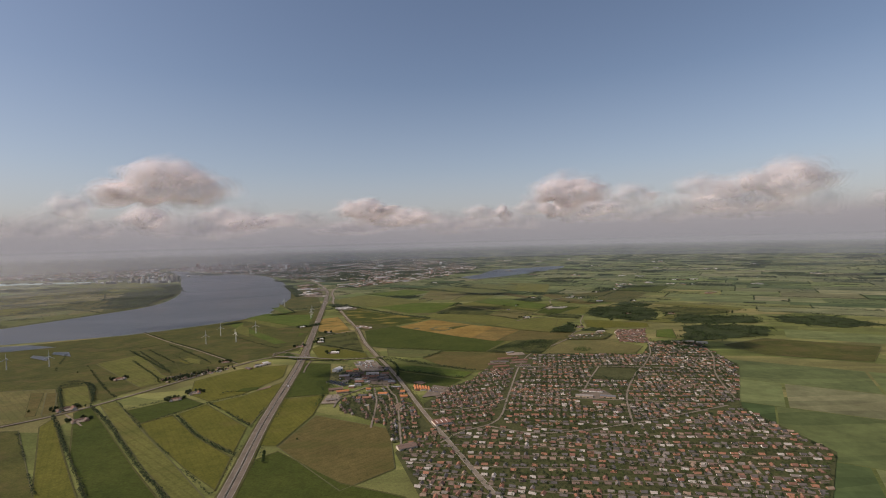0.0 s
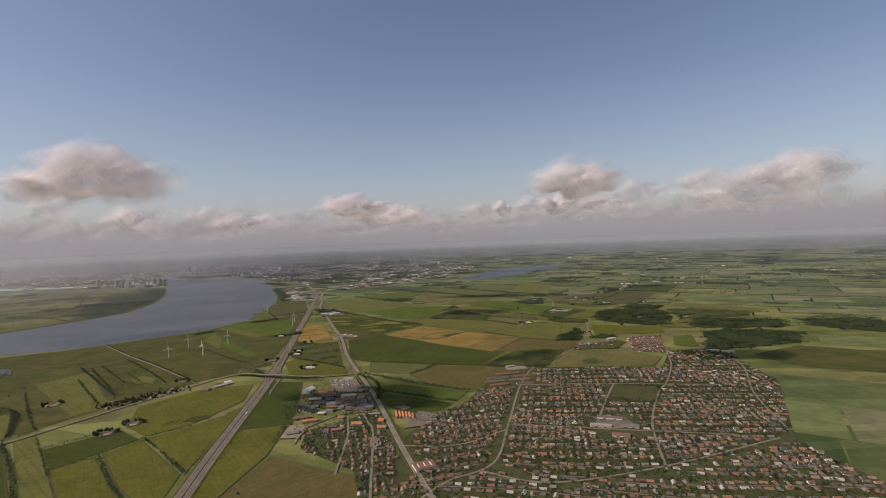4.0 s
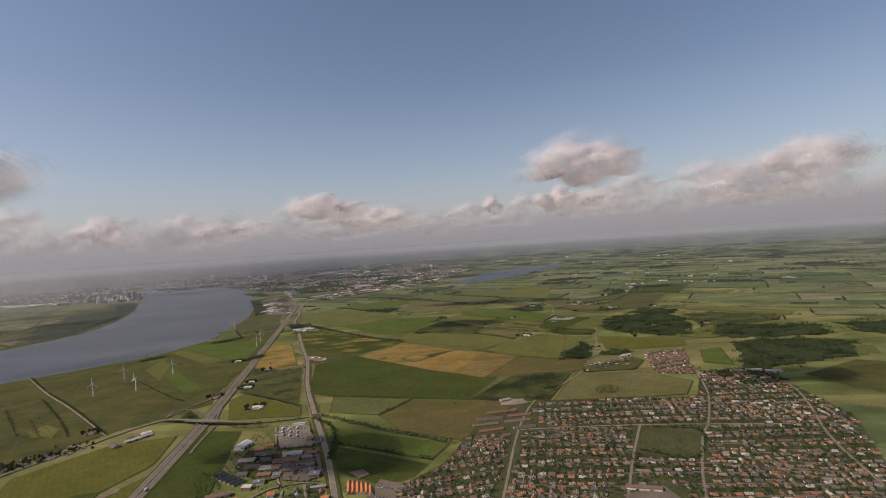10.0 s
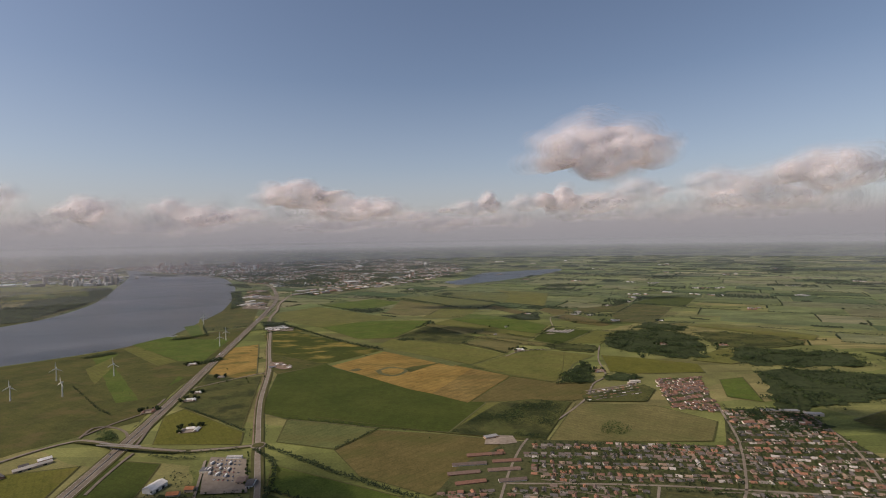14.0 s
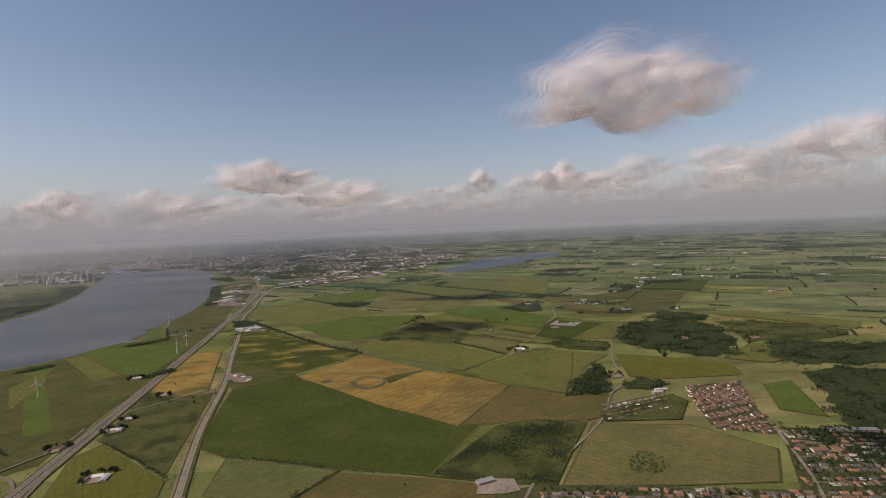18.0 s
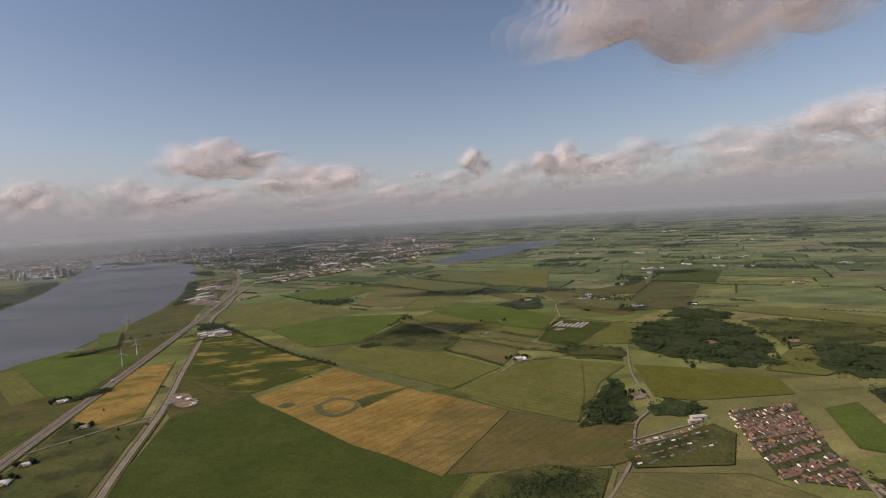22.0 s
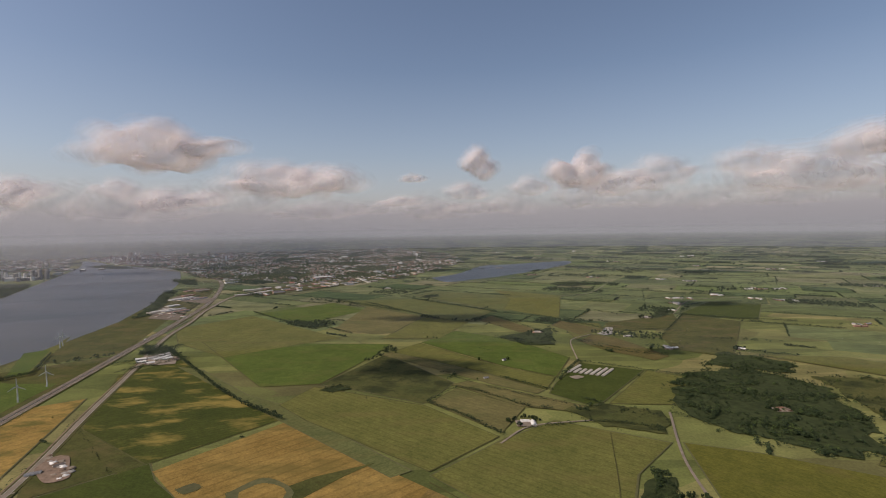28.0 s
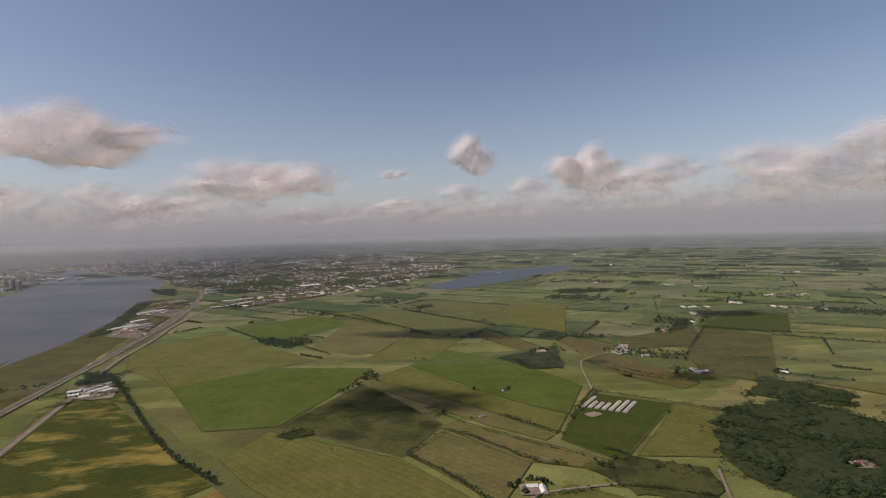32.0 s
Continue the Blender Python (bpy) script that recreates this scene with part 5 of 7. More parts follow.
CITY = [(-620, 2330), (-330, 2180), (-180, 2330), (80, 2560), (230, 3050), (150, 3900), (-300, 4900), (-1600, 5400), (-2500, 4700), (-2250, 3950), (-1900, 3600), (-1640, 3320), (-1330, 3090), (-1060, 2870), (-800, 2480)]
WEST_CITY = [(-1560, 2860), (-1800, 3200), (-2180, 3760), (-2500, 4600), (-3600, 4300), (-3300, 3200), (-2500, 2900), (-2000, 2800)]


ROAD_LINES = np.concatenate([curve_through(q, 10.0) for q in [MOTORWAY, SECOND, CROSS_ROAD] + STREETS + LANES])


def plain():
    c, s = math.cos(radians(-32)), math.sin(radians(-32))
    turn = np.array([[c, s], [-s, c]])
    soup, rows, woods = Soup(), [], []
    v = -3600.0
    while v < 5200:
        dv = RNG.uniform(55, 130)
        u = -3600.0 + RNG.uniform(0, 100)
        while u < 5200:
            du = RNG.uniform(70, 250)
            quad = np.array([(u, v), (u + du, v), (u + du, v + dv), (u, v + dv)])
            mid = quad.mean(0) @ turn
            if -700 < mid[1] < 4900 and abs(mid[0]) < 0.98 * max(mid[1] + 150, 0) + 600 and not inside(CITY, [mid])[0] and not inside(WEST_CITY, [mid])[0]:
                w = quad @ turn
                inner = mid + (w - mid) * 0.985
                if open_land(w).all() or mid[1] > 1500:
                    soup.add(np.c_[inner, np.full(4, 0.015)], [(0, 1, 2, 3)])
                kind = RNG.random(3)
                step = 2.2 if mid[1] < 1900 else 3.2 if mid[1] < 2800 else 5.0
                for k, chance in ((0, 0.74), (1, 0.50)):
                    if kind[k] < chance:
                        a, b = w[k], w[k + 1]
                        n = max(2, int(np.linalg.norm(b - a) / step))
                        cut = np.sort(RNG.uniform(0, 1, 2)) if RNG.random() < 0.5 else (0, 1)
                        f = np.linspace(cut[0], cut[1], n)[:, None]
                        rows.append(a + (b - a) * f + RNG.normal(0, 0.5, (n, 2)))
                if kind[2] < (0.08 if mid[1] < 1900 else 0.20):
                    n = int(RNG.uniform(90, 380))
                    woods.append(mid + RNG.uniform(-0.5, 0.5, (n, 2)) * (du * 0.7, dv * 0.6) @ turn)
            u += du
        v += dv
    tagged(soup.make("far_fields", [FAR_CROP]), "patchwork of green, olive and tan fields on the plain", "fields", kind="stuff")
    for name, p, lo, hi, text in (("field_hedges", np.concatenate(rows), 2.0, 4.4, "dark hedges and tree rows between the fields of the plain"), ("field_copses", np.concatenate(woods), 3.5, 6.0, "small dark woods on the plain")):
        p = p[open_land(p) & ((p[:, 1] > 1000) | (p[:, 0] > 760))]
        p = p[np.array([np.min(np.abs(ROAD_LINES[:, 0] - x) + np.abs(ROAD_LINES[:, 1] - y)) > 11 for x, y in p])]
        far = 0.7 + p[:, 1] / 5000
        wood(name, p, RNG.uniform(lo, hi, len(p)) * far, LEAF_DARK, text, "hedgerow" if "hedge" in name else "woods", FAR, False)


plain()

# ---- wind turbines ----
def wind_turbine(tower=16.0, blade=8.2):
    root = tagged(new("wind_turbine"), "white three-bladed wind turbine on a tapering tower in a meadow", "wind turbine", group="wind turbines on the shore")
    bm = bmesh.new()
    bmesh.ops.create_cone(bm, cap_ends=True, segments=16, radius1=0.75, radius2=0.42, depth=tower, matrix=pose(0, 0, tower / 2))
    part("tower", bm, TURBINE_WHITE, root)
    bm = bmesh.new()
    bmesh.ops.create_cone(bm, cap_ends=True, segments=12, radius1=1.2, radius2=1.1, depth=0.4, matrix=pose(0, 0, 0.1))
    part("foundation", bm, CONCRETE, root)
    bm = bmesh.new()
    box_bm(bm, 1.1, 2.6, tower - 0.1, tower + 1.1)
    bmesh.ops.bevel(bm, geom=bm.edges[:], offset=0.2, segments=2, affect="EDGES")
    part("nacelle", bm, TURBINE_WHITE, root)
    bm = bmesh.new()
    bmesh.ops.create_uvsphere(bm, u_segments=12, v_segments=8, radius=0.6, matrix=pose(0, -1.55, tower + 0.5))
    hub = part("hub", bm, TURBINE_WHITE, root)
    for k in range(3):
        bm = bmesh.new()
        s = [(0.0, 0.28, 0.22), (0.18, 0.62, 0.14), (0.6, 0.40, 0.08), (1.0, 0.12, 0.03)]
        rings = [[bm.verts.new((dx * c, dy * d - 1.6, r * blade)) for dx, dy in ((-1, 0), (0.1, 0.5), (1, 0), (0.1, -0.5))] for r, c, d in s]
        for a, b in zip(rings, rings[1:]):
            for i in range(4):
                bm.faces.new((a[i], a[(i + 1) % 4], b[(i + 1) % 4], b[i]))
        bm.faces.new(rings[-1])
        bmesh.ops.transform(bm, matrix=pose(0, 0, tower + 0.5) @ pose(0, 0, 0, 0, 120 * k, 0), verts=bm.verts)
        bmesh.ops.recalc_face_normals(bm, faces=bm.faces)
        part("blade", bm, TURBINE_WHITE, hub)
    return root


turbine = wind_turbine()
SPOTS = [(-427, 873, 12), (-437, 953, 20), (-379, 886, -30), (-375, 970, 10), (-449, 1377, 15), (-455, 1390, 40), (-324, 1195, 18), (-313, 1145, 25), (-647, 720, 20), (-593, 731, 30)]
turbine.matrix_basis = pose(*SPOTS[0][:2], 0, 0, 0, SPOTS[0][2])
for x, y, a in SPOTS[1:]:
    copy_thing(turbine, pose(x, y, 0, 0, 0, a))



# ---- vehicles ----
def car_kind():
    root = tagged(new("car"), "parked car with a painted body and dark windows", "car", group="parked cars")
    bm = bmesh.new()
    box_bm(bm, 2.0, 0.86, 0.16, 0.46, inset=0.04)
    bmesh.ops.bevel(bm, geom=bm.edges[:], offset=0.06, segments=1, affect="EDGES")
    part("body", bm, CAR_PAINT, root)
    bm = bmesh.new()
    box_bm(bm, 1.15, 0.78, 0.45, 0.72, (-0.1, 0), inset=0.2)
    part("cabin", bm, GLASS_DARK, root, "dark glazed cabin")
    for x in (-0.62, 0.62):
        for y in (-0.4, 0.4):
            bm = bmesh.new()
            bmesh.ops.create_cone(bm, cap_ends=True, segments=8, radius1=0.16, radius2=0.16, depth=0.12, matrix=pose(x, y, 0.16, 90))
            part("wheel", bm, RUBBER, root)
    return root


CAR = car_kind()
CARS = [0]


def car(x, y, angle, z=0.62):
    m = pose(x, y, z, 0, 0, angle)
    if CARS[0]:
        copy_thing(CAR, m)
    else:
        CAR.matrix_basis = m
    CARS[0] += 1


def lorry(x, y, angle, z=0.80, label="white box lorry on the motorway"):
    root = tagged(new("lorry"), label, "lorry")
    root.matrix_basis = pose(x, y, z, 0, 0, angle)
    bm = bmesh.new()
    box_bm(bm, 3.6, 1.15, 0.45, 1.75, (-0.6, 0))
    part("box", bm, WHITE, root)
    bm = bmesh.new()
    box_bm(bm, 1.0, 1.1, 0.3, 1.35, (1.8, 0))
    bmesh.ops.bevel(bm, geom=bm.edges[:], offset=0.1, segments=1, affect="EDGES")
    part("cab", bm, CAR_PAINT, root)
    for wx in (-1.8, -1.2, 1.7):
        for wy in (-0.5, 0.5):
            bm = bmesh.new()
            bmesh.ops.create_cone(bm, cap_ends=True, segments=8, radius1=0.24, radius2=0.24, depth=0.16, matrix=pose(wx, wy, 0.24, 90))
            part("wheel", bm, RUBBER, root)


MOTOR_LINE = curve_through(MOTORWAY, 8.0)
for k, side in ((46, 1), (62, -1), (77, 1), (96, -1), (121, 1), (140, -1), (163, 1), (185, -1)):
    q, d = MOTOR_LINE[k], MOTOR_LINE[k + 1] - MOTOR_LINE[k]
    a = math.degrees(math.atan2(d[1], d[0]))
    d = d / np.linalg.norm(d)
    spot = (q[0] - d[1] * 3.0 * side, q[1] + d[0] * 3.0 * side, a if side < 0 else a + 180)
    if k in (62, 121, 163):
        lorry(*spot)
    else:
        car(*spot, z=0.80)

# ---- the town ----
KINDS = [house_kind(4.1, 2.7, 1.05, 2.0, ROOFS, WALLS, "detached brick house with a dark tiled roof and a garden"),
         house_kind(4.8, 2.7, 0.95, 1.8, ROOFS, WALLS, "low bungalow with a tiled roof and a side wing", True),
         house_kind(3.8, 3.1, 1.6, 2.7, RED_ROOFS, WALLS, "two-storey house with a red tiled roof"),
         house_kind(5.0, 2.7, 1.0, 1.85, RED_ROOFS, WALLS, "long low house with a red tiled roof", True)]
KIND_MESH = [gable(4.1, 2.7, 1.05, 2.0), gable(4.8, 2.7, 0.95, 1.8), gable(3.8, 3.1, 1.6, 2.7), gable(5.0, 2.7, 1.0, 1.85)]
USED = [False] * 4


def house(kind, x, y, angle):
    m = pose(x, y, 0, 0, 0, math.degrees(angle))
    if USED[kind]:
        return copy_thing(KINDS[kind], m)
    KINDS[kind].matrix_basis, USED[kind] = m, True
    return KINDS[kind]


TOWN = [(50, 470), (72, 545), (102, 660), (132, 731), (215, 720), (285, 710), (330, 790), (398, 780), (380, 640), (300, 505), (280, 488), (170, 440), (80, 425)]
TOWN_WEST = [(-44, 405), (-16, 412), (40, 462), (62, 542), (92, 660), (108, 725), (70, 690), (30, 600), (0, 572), (-20, 515), (-12, 450)]
VILLAGE = [(-62, 590), (-92, 560), (-118, 545), (-112, 505), (-60, 462), (-48, 420), (-22, 430), (-34, 505)]
SOUTH = [(-40, 400), (40, 460), (80, 422), (170, 436), (290, 484), (300, 380), (200, 260), (0, 270)]
RED_ESTATE = [(312, 900), (368, 905), (345, 850), (325, 786), (284, 804), (296, 850)]
SKIP = [[(198, 655), (250, 636), (222, 576), (174, 600)], [(138, 542), (184, 556), (184, 500), (140, 500)], [(56, 700), (120, 703), (122, 655), (60, 650)]]
STREET_LINES = np.concatenate([curve_through(p, 3.0) for p in STREETS + [SECOND]])


def street_gap(pts):
    return np.array([np.min(np.hypot(STREET_LINES[:, 0] - x, STREET_LINES[:, 1] - y)) for x, y in pts])


def plots(poly, along, pitch, deep):
    """House plots in pairs of rows along bowed side streets, clear of the main streets and open places; lays the side streets too."""
    a = math.atan2(along[1], along[0])
    c, s = math.cos(a), math.sin(a)
    poly = np.asarray(poly, float)
    mid, r = poly.mean(0), 420

    def spot(u, v, j):
        vv = v + 6.0 * math.sin(u * 0.021 + j * 0.74) + 4.0 * math.sin(v * 0.03)
        return mid[0] + c * u - s * vv, mid[1] + s * u + c * vv

    out, rows = [], []
    for j, v in enumerate(np.arange(-r, r, 2 * deep)):
        lane = np.array([spot(u, v, j) for u in np.arange(-r, r, 5.0)])
        ok = inside(poly, lane)
        for q in SKIP:
            ok &= ~inside(q, lane)
        start = None
        for k in range(len(lane)):
            if ok[k] and start is None:
                start = k
            if start is not None and (not ok[k] or k == len(lane) - 1):
                if k - start > 6:
                    rows.append(lane[start:k])
                start = None
        for side in (-0.46, 0.46):
            for u in np.arange(-r, r, pitch):
                out.append(spot(u + RNG.normal(0, 0.7), v + side * deep + RNG.normal(0, 0.45), j))
    out = np.array(out)
    keep = inside(poly, out)
    for q in SKIP:
        keep &= ~inside(q, out)
    keep &= RNG.random(len(out)) > 0.08
    out = out[keep]
    for row in rows if pitch < 7.5 else ():
        ribbon("side_street", row, 1.25, 0.795, ASPHALT, 0.3, label="narrow residential side street", category="road")
        SIDE_LINES.append(row)
    return out[street_gap(out) > 3.0], a


SIDE_LINES = []
ALL_PLOTS = []
for poly, along, pitch, deep, red in ((TOWN, (0.96, -0.2), 6.7, 6.9, 0.2), (TOWN_WEST, (0.95, 0.1), 6.8, 6.8, 0.5), (VILLAGE, (-0.25, 0.97), 7.6, 6.6, 0.45), (SOUTH, (0.95, -0.2), 7.2, 7.2, 0.2), (RED_ESTATE, (0.9, 0.2), 5.6, 4.7, 1.0)):
    pts, a = plots(poly, along, pitch, deep)
    ALL_PLOTS += [(x, y, a + (0 if RNG.random() < 0.72 else math.pi / 2) + RNG.normal(0, 0.10), red) for x, y in pts]
# the three hundred along the main street are single houses, the rest one mass
ALL_PLOTS.sort(key=lambda q: math.hypot(q[0] - 60, q[1] - 560))
rest = Soup()
for k, (x, y, a, red) in enumerate(ALL_PLOTS):
    kind = int(RNG.choice(4, p=[0.6 * (1 - red), 0.4 * (1 - red), red * 0.35, red * 0.65]))
    if k < 300:
        house(kind, x, y, a)
    else:
        wv, wf, rv, rf = KIND_MESH[kind]
        rest.add(turned(wv, x, y, a), wf, 0)
        rest.add(turned(rv, x, y, a), rf, 2 if kind > 1 else 1)
tagged(rest.make("outer_houses", [WALLS, ROOFS, RED_ROOFS]), "rows of small tiled houses in the rest of the town", "houses", kind="stuff")
gardens = np.concatenate([spread(TOWN, 2.5, 0.42), spread(TOWN_WEST, 2.7, 0.42), spread(VILLAGE, 2.8, 0.42), spread(SOUTH, 3.2, 0.42), spread(RED_ESTATE, 5.0, 0.4)])
side = np.concatenate([curve_through(r, 3.0) for r in SIDE_LINES])
open_place = (street_gap(gardens) > 1.6) & np.array([np.min(np.abs(side[:, 0] - x) + np.abs(side[:, 1] - y)) > 1.3 for x, y in gardens])
for q in SKIP:
    open_place &= ~inside(q, gardens)
gardens = gardens[open_place]
dusky = np.array([noise.noise((x * 0.03, y * 0.03, 6.1)) for x, y in gardens]) + RNG.normal(0, 0.35, len(gardens)) > -0.12
for some, mat, text in ((~dusky, LEAF, "green garden trees and shrubs among the houses"), (dusky, LEAF_DARK, "dark garden trees and hedges among the houses")):
    p = gardens[some]
    wood("garden_trees", p, RNG.uniform(1.0, 2.6, len(p)) * (1 + 0.6 * (RNG.random(len(p)) > 0.85)), mat, text, "trees", SMALL, False)
flat("town_ground", [(-44, 400), (-30, 440), (-25, 520), (0, 574), (30, 604), (68, 690), (108, 728), (132, 734), (215, 722), (285, 712), (330, 792), (398, 782), (382, 640), (302, 505), (292, 484), (302, 380), (200, 258), (0, 268)], 0.01, LAWN, "lawns and garden plots between the houses", "lawn")
for poly in (VILLAGE, RED_ESTATE):
    flat("town_ground", poly, 0.02, LAWN, "lawns and garden plots between the houses", "lawn")


def terrace(x, y, L, W, angle, label="long red-roofed brick terrace", mat=None, h=1.5, ridge=1.2):
    return hall(x, y, L, W, h, radians(angle), mat or RED_ROOFS, WALLS, label, "terraced houses", ridge, 0, "terraces", False)


for x, y, L, a in ((75, 690, 26, 5), (104, 694, 22, 5), (70, 676, 24, 8), (100, 680, 24, 4), (74, 662, 22, 10), (104, 664, 20, 6), (88, 706, 28, 6)):
    terrace(x, y, L, 3.4, a)
flat("building_site", [(90, 726), (94, 745), (116, 742), (118, 728), (108, 725)], 0.34, GRAVEL, "bare pale building site at the edge of the town", "yard")
hall(97, 740, 12, 5, 2.0, 0.35, PALE_ROOFS, WALLS, "low building with a dark flat roof on a pale yard", "workshop")
# school beside the sports field
for x, y, L, W, a, m in ((162, 546, 22, 5, -0.3, RED_ROOFS), (148, 528, 18, 5, -0.3, PALE_ROOFS), (172, 524, 16, 5, -0.3, PALE_ROOFS), (158, 506, 14, 6, -0.3, RED_ROOFS), (184, 582, 14, 4, -0.45, RED_ROOFS)):
    hall(x, y, L, W, 2.2, a, m, WALLS, "school building with brick walls beside a sports field", "school", 0.8 if m is RED_ROOFS else 0.0, 0)
flat("school_yard", [(146, 540), (176, 548), (180, 526), (152, 518)], 0.30, ASPHALT, "asphalt school yard", "yard")

# ---- the village trading estate ----
flat("car_lot", [(-131, 714), (-101, 709), (-80, 656), (-112, 655), (-122, 680)], 0.35, ROAD_GREY, "worn grey lot with rows of parked cars", "car park")
flat("yard", [(-140, 656), (-112, 650), (-90, 600), (-108, 594), (-138, 622)], 0.32, ROUGH, "grassy brown yards between old workshops", "yard")
flat("yard", [(-106, 634), (-84, 650), (-76, 645), (-61, 600), (-72, 590), (-93, 596)], 0.32, ASPHALT, "dark yard between brown-roofed stores", "yard")
flat("yard", [(-136, 557), (-124, 559), (-118, 545), (-120, 527), (-137, 527)], 0.36, GRAVEL, "pale paved yard of a builders' merchant", "yard")
flat("yard", [(-16, 585), (8, 572), (-10, 545), (-28, 540)], 0.36, ASPHALT, "grey car park beside the market hall", "car park")
flat("bare_plot", [(-42, 600), (-31, 603), (-25, 594), (-32, 589)], 0.36, SOIL, "red-brown bare plot behind the hedge", "yard")
hall(-148, 665, 13, 9, 3.2, radians(75), WHITE, WHITE, "large white-roofed hall at the edge of the village", "industrial building", 1.6)
VILLAGE_LOOKS = {"O": (ORANGE_ROOF, "village house with a bright orange tiled roof", "house"), "R": (RED_ROOFS, "long workshop with a weathered red roof", "workshop"),
                 "D": (ROOFS, "old store with a dark brown roof", "store"), "P": (PALE_ROOFS, "flat-roofed pale grey hall", "workshop")}
for look_, x, y, L, W in (("O", -130, 655, 8, 5), ("O", -122, 662, 6, 5), ("R", -122, 645, 15, 6), ("D", -132, 633, 13, 7), ("D", -123, 620, 11, 6), ("P", -111, 617, 10, 5), ("R", -108, 605, 10, 5), ("D", -97, 642, 16, 5),
                          ("D", -95, 628, 15, 6), ("R", -87, 611, 16, 6), ("D", -90, 673, 6, 9), ("P", -68, 600, 8, 8), ("P", -60, 578, 11, 3), ("P", -114, 586, 7, 5), ("P", -108, 593, 8, 5), ("R", -131, 576, 16, 5),
                          ("O", -121, 567, 14, 5), ("O", -92, 573, 5, 5), ("O", -73, 555, 10, 5), ("O", -51, 561, 5, 8), ("O", -48, 543, 8, 5), ("D", -128, 538, 10, 6), ("D", -95, 549, 9, 4), ("D", -89, 541, 9, 4), ("D", -98, 540, 4, 6),
                          ("P", -124, 690, 7, 6), ("P", -111, 711, 12, 3), ("R", -104, 628, 9, 6), ("D", -116, 632, 8, 6), ("D", -82, 632, 8, 5), ("D", -84, 622, 9, 5), ("R", -80, 640, 8, 5), ("D", -126, 608, 7, 5), ("P", -98, 603, 6, 6), ("D", -76, 618, 6, 8), ("R", -112, 643, 7, 5), ("D", -103, 617, 6, 5), ("D", -82, 668, 5, 10), ("P", -74, 608, 9, 6)):
    m, text, kind_ = VILLAGE_LOOKS[look_]
    hall(x, y, L, W, 2.2, 0.06 + RNG.normal(0, 0.06) + (0.25 if y < 580 and x < -110 else 0.0), m, WALLS, text, kind_, 0.0 if look_ == "P" else 1.2, 1 if look_ == "P" else 0, "", look_ in "RD")
greenhouse = [hall(-147 + 4.6 * k, 612 - 3.4 * k, 9, 2.6, 1.4, radians(52), GLASS_DARK, CONCRETE, "low glasshouse with dark panes", "greenhouse", 0.5, 0, "village greenhouses", False) for k in range(6)]
for k in range(6):   # saw-tooth market hall
    hall(-37 + 3.3 * k, 575 - 1.0 * k + (0 if k < 5 else -2), 16 - k * 0.8, 2.9, 2.0, radians(100), ORANGE_ROOF, WALLS, "bay of a market hall with a row of orange roofs", "market hall", 1.3, 0, "bays of the market hall", False)
hall(-6, 462, 16, 12, 2.6, 0.35, RED_ROOFS, WALLS, "large red-roofed shop on the main street", "shop", 0.0, 3)
hall(-35, 409, 16, 9, 2.4, 0.4, RED_ROOFS, WALLS, "long hall with a red tiled roof", "hall", 1.0)
flat("bare_plot", [(-62, 520), (-48, 524), (-46, 500), (-58, 498)], 0.36, SOIL, "bare brown plot", "yard")
for row in range(6):
    for k in range(7):
        if RNG.random() < 0.85:
            car(-126 + k * 3.6 + row * 2.2, 708 - row * 6.4 - k * 0.6, 80 + RNG.normal(0, 5), 0.8)
for k in range(9):
    lorry(-124 + k * 2.4 + RNG.normal(0, 0.4), 700 + RNG.normal(0, 1.2) - (k % 3) * 9, 80 + RNG.normal(0, 12), 0.82, "white van parked in a crowded lot")
for k in range(10):
    car(-16 + (k % 5) * 2.6, 574 - (k // 5) * 14 - (k % 5) * 1.2, 70 + RNG.normal(0, 6), 0.72)
for k in range(6):
    car(-46 + k * 2.4, 520 - k * 3.2, 20, 0.45)
copse([(-160, 620), (-140, 600), (-132, 585), (-146, 575), (-168, 610)], 3.2, 3.4, "trees at the edge of the village", mat=LEAF)
copse([(-146, 560), (-142, 518), (-136, 520), (-140, 562)], 2.8, 2.6, "trees round a yard", mat=LEAF)
for k in range(16):
    lone_tree(-104 + k * 2.6 + RNG.normal(0, 0.5), 723 - k * 8.0 + RNG.normal(0, 1.5) - (k > 8) * 4, RNG.uniform(2.0, 3.4), "roadside tree along the main road")

# ---- allotments and the estate beyond ----
flat("allotments", [(207, 846), (288, 880), (294, 862), (268, 822), (206, 826)], 0.36, ROUGH, "garden plots of an allotment colony", "allotments")
for j in range(4):
    ribbon("allotment_lane", [(209 + j * 2.2, 833 + j * 9.5), (274 + j * 2.2, 856 + j * 9.5)], 1.3, 0.80, GRAVEL, label="narrow pale lane between allotments", category="lane")
for j in range(4):
    for k in range(11):
        x, y = 212 + k * 6.0 + j * 2.2 + RNG.normal(0, 0.8), 829 + j * 9.5 + k * 2.1 + RNG.normal(0, 0.8)
        hall(x, y, 3.0, 2.2, 0.9, radians(18 + RNG.normal(0, 12)), ROOFS if (j * 11 + k) % 9 else WHITE, WALLS, "small hut in an allotment colony", "hut", 0.6, 0, "allotment huts", False)
p = spread([(207, 846), (290, 884), (296, 860), (268, 822)], 2.6)
wood("allotment_hedges", p, RNG.uniform(0.7, 1.9, len(p)), LEAF_DARK, "hedges and fruit trees of the allotments", "trees", SMALL, False)
hall(283, 891, 12, 4, 2.2, radians(2), SHED_ROOF, WALLS, "white courtyard building beside the allotments", "institution")
hall(277, 885, 10, 3, 2.0, radians(2), SHED_ROOF, WALLS, "white low wing beside the allotments", "institution")
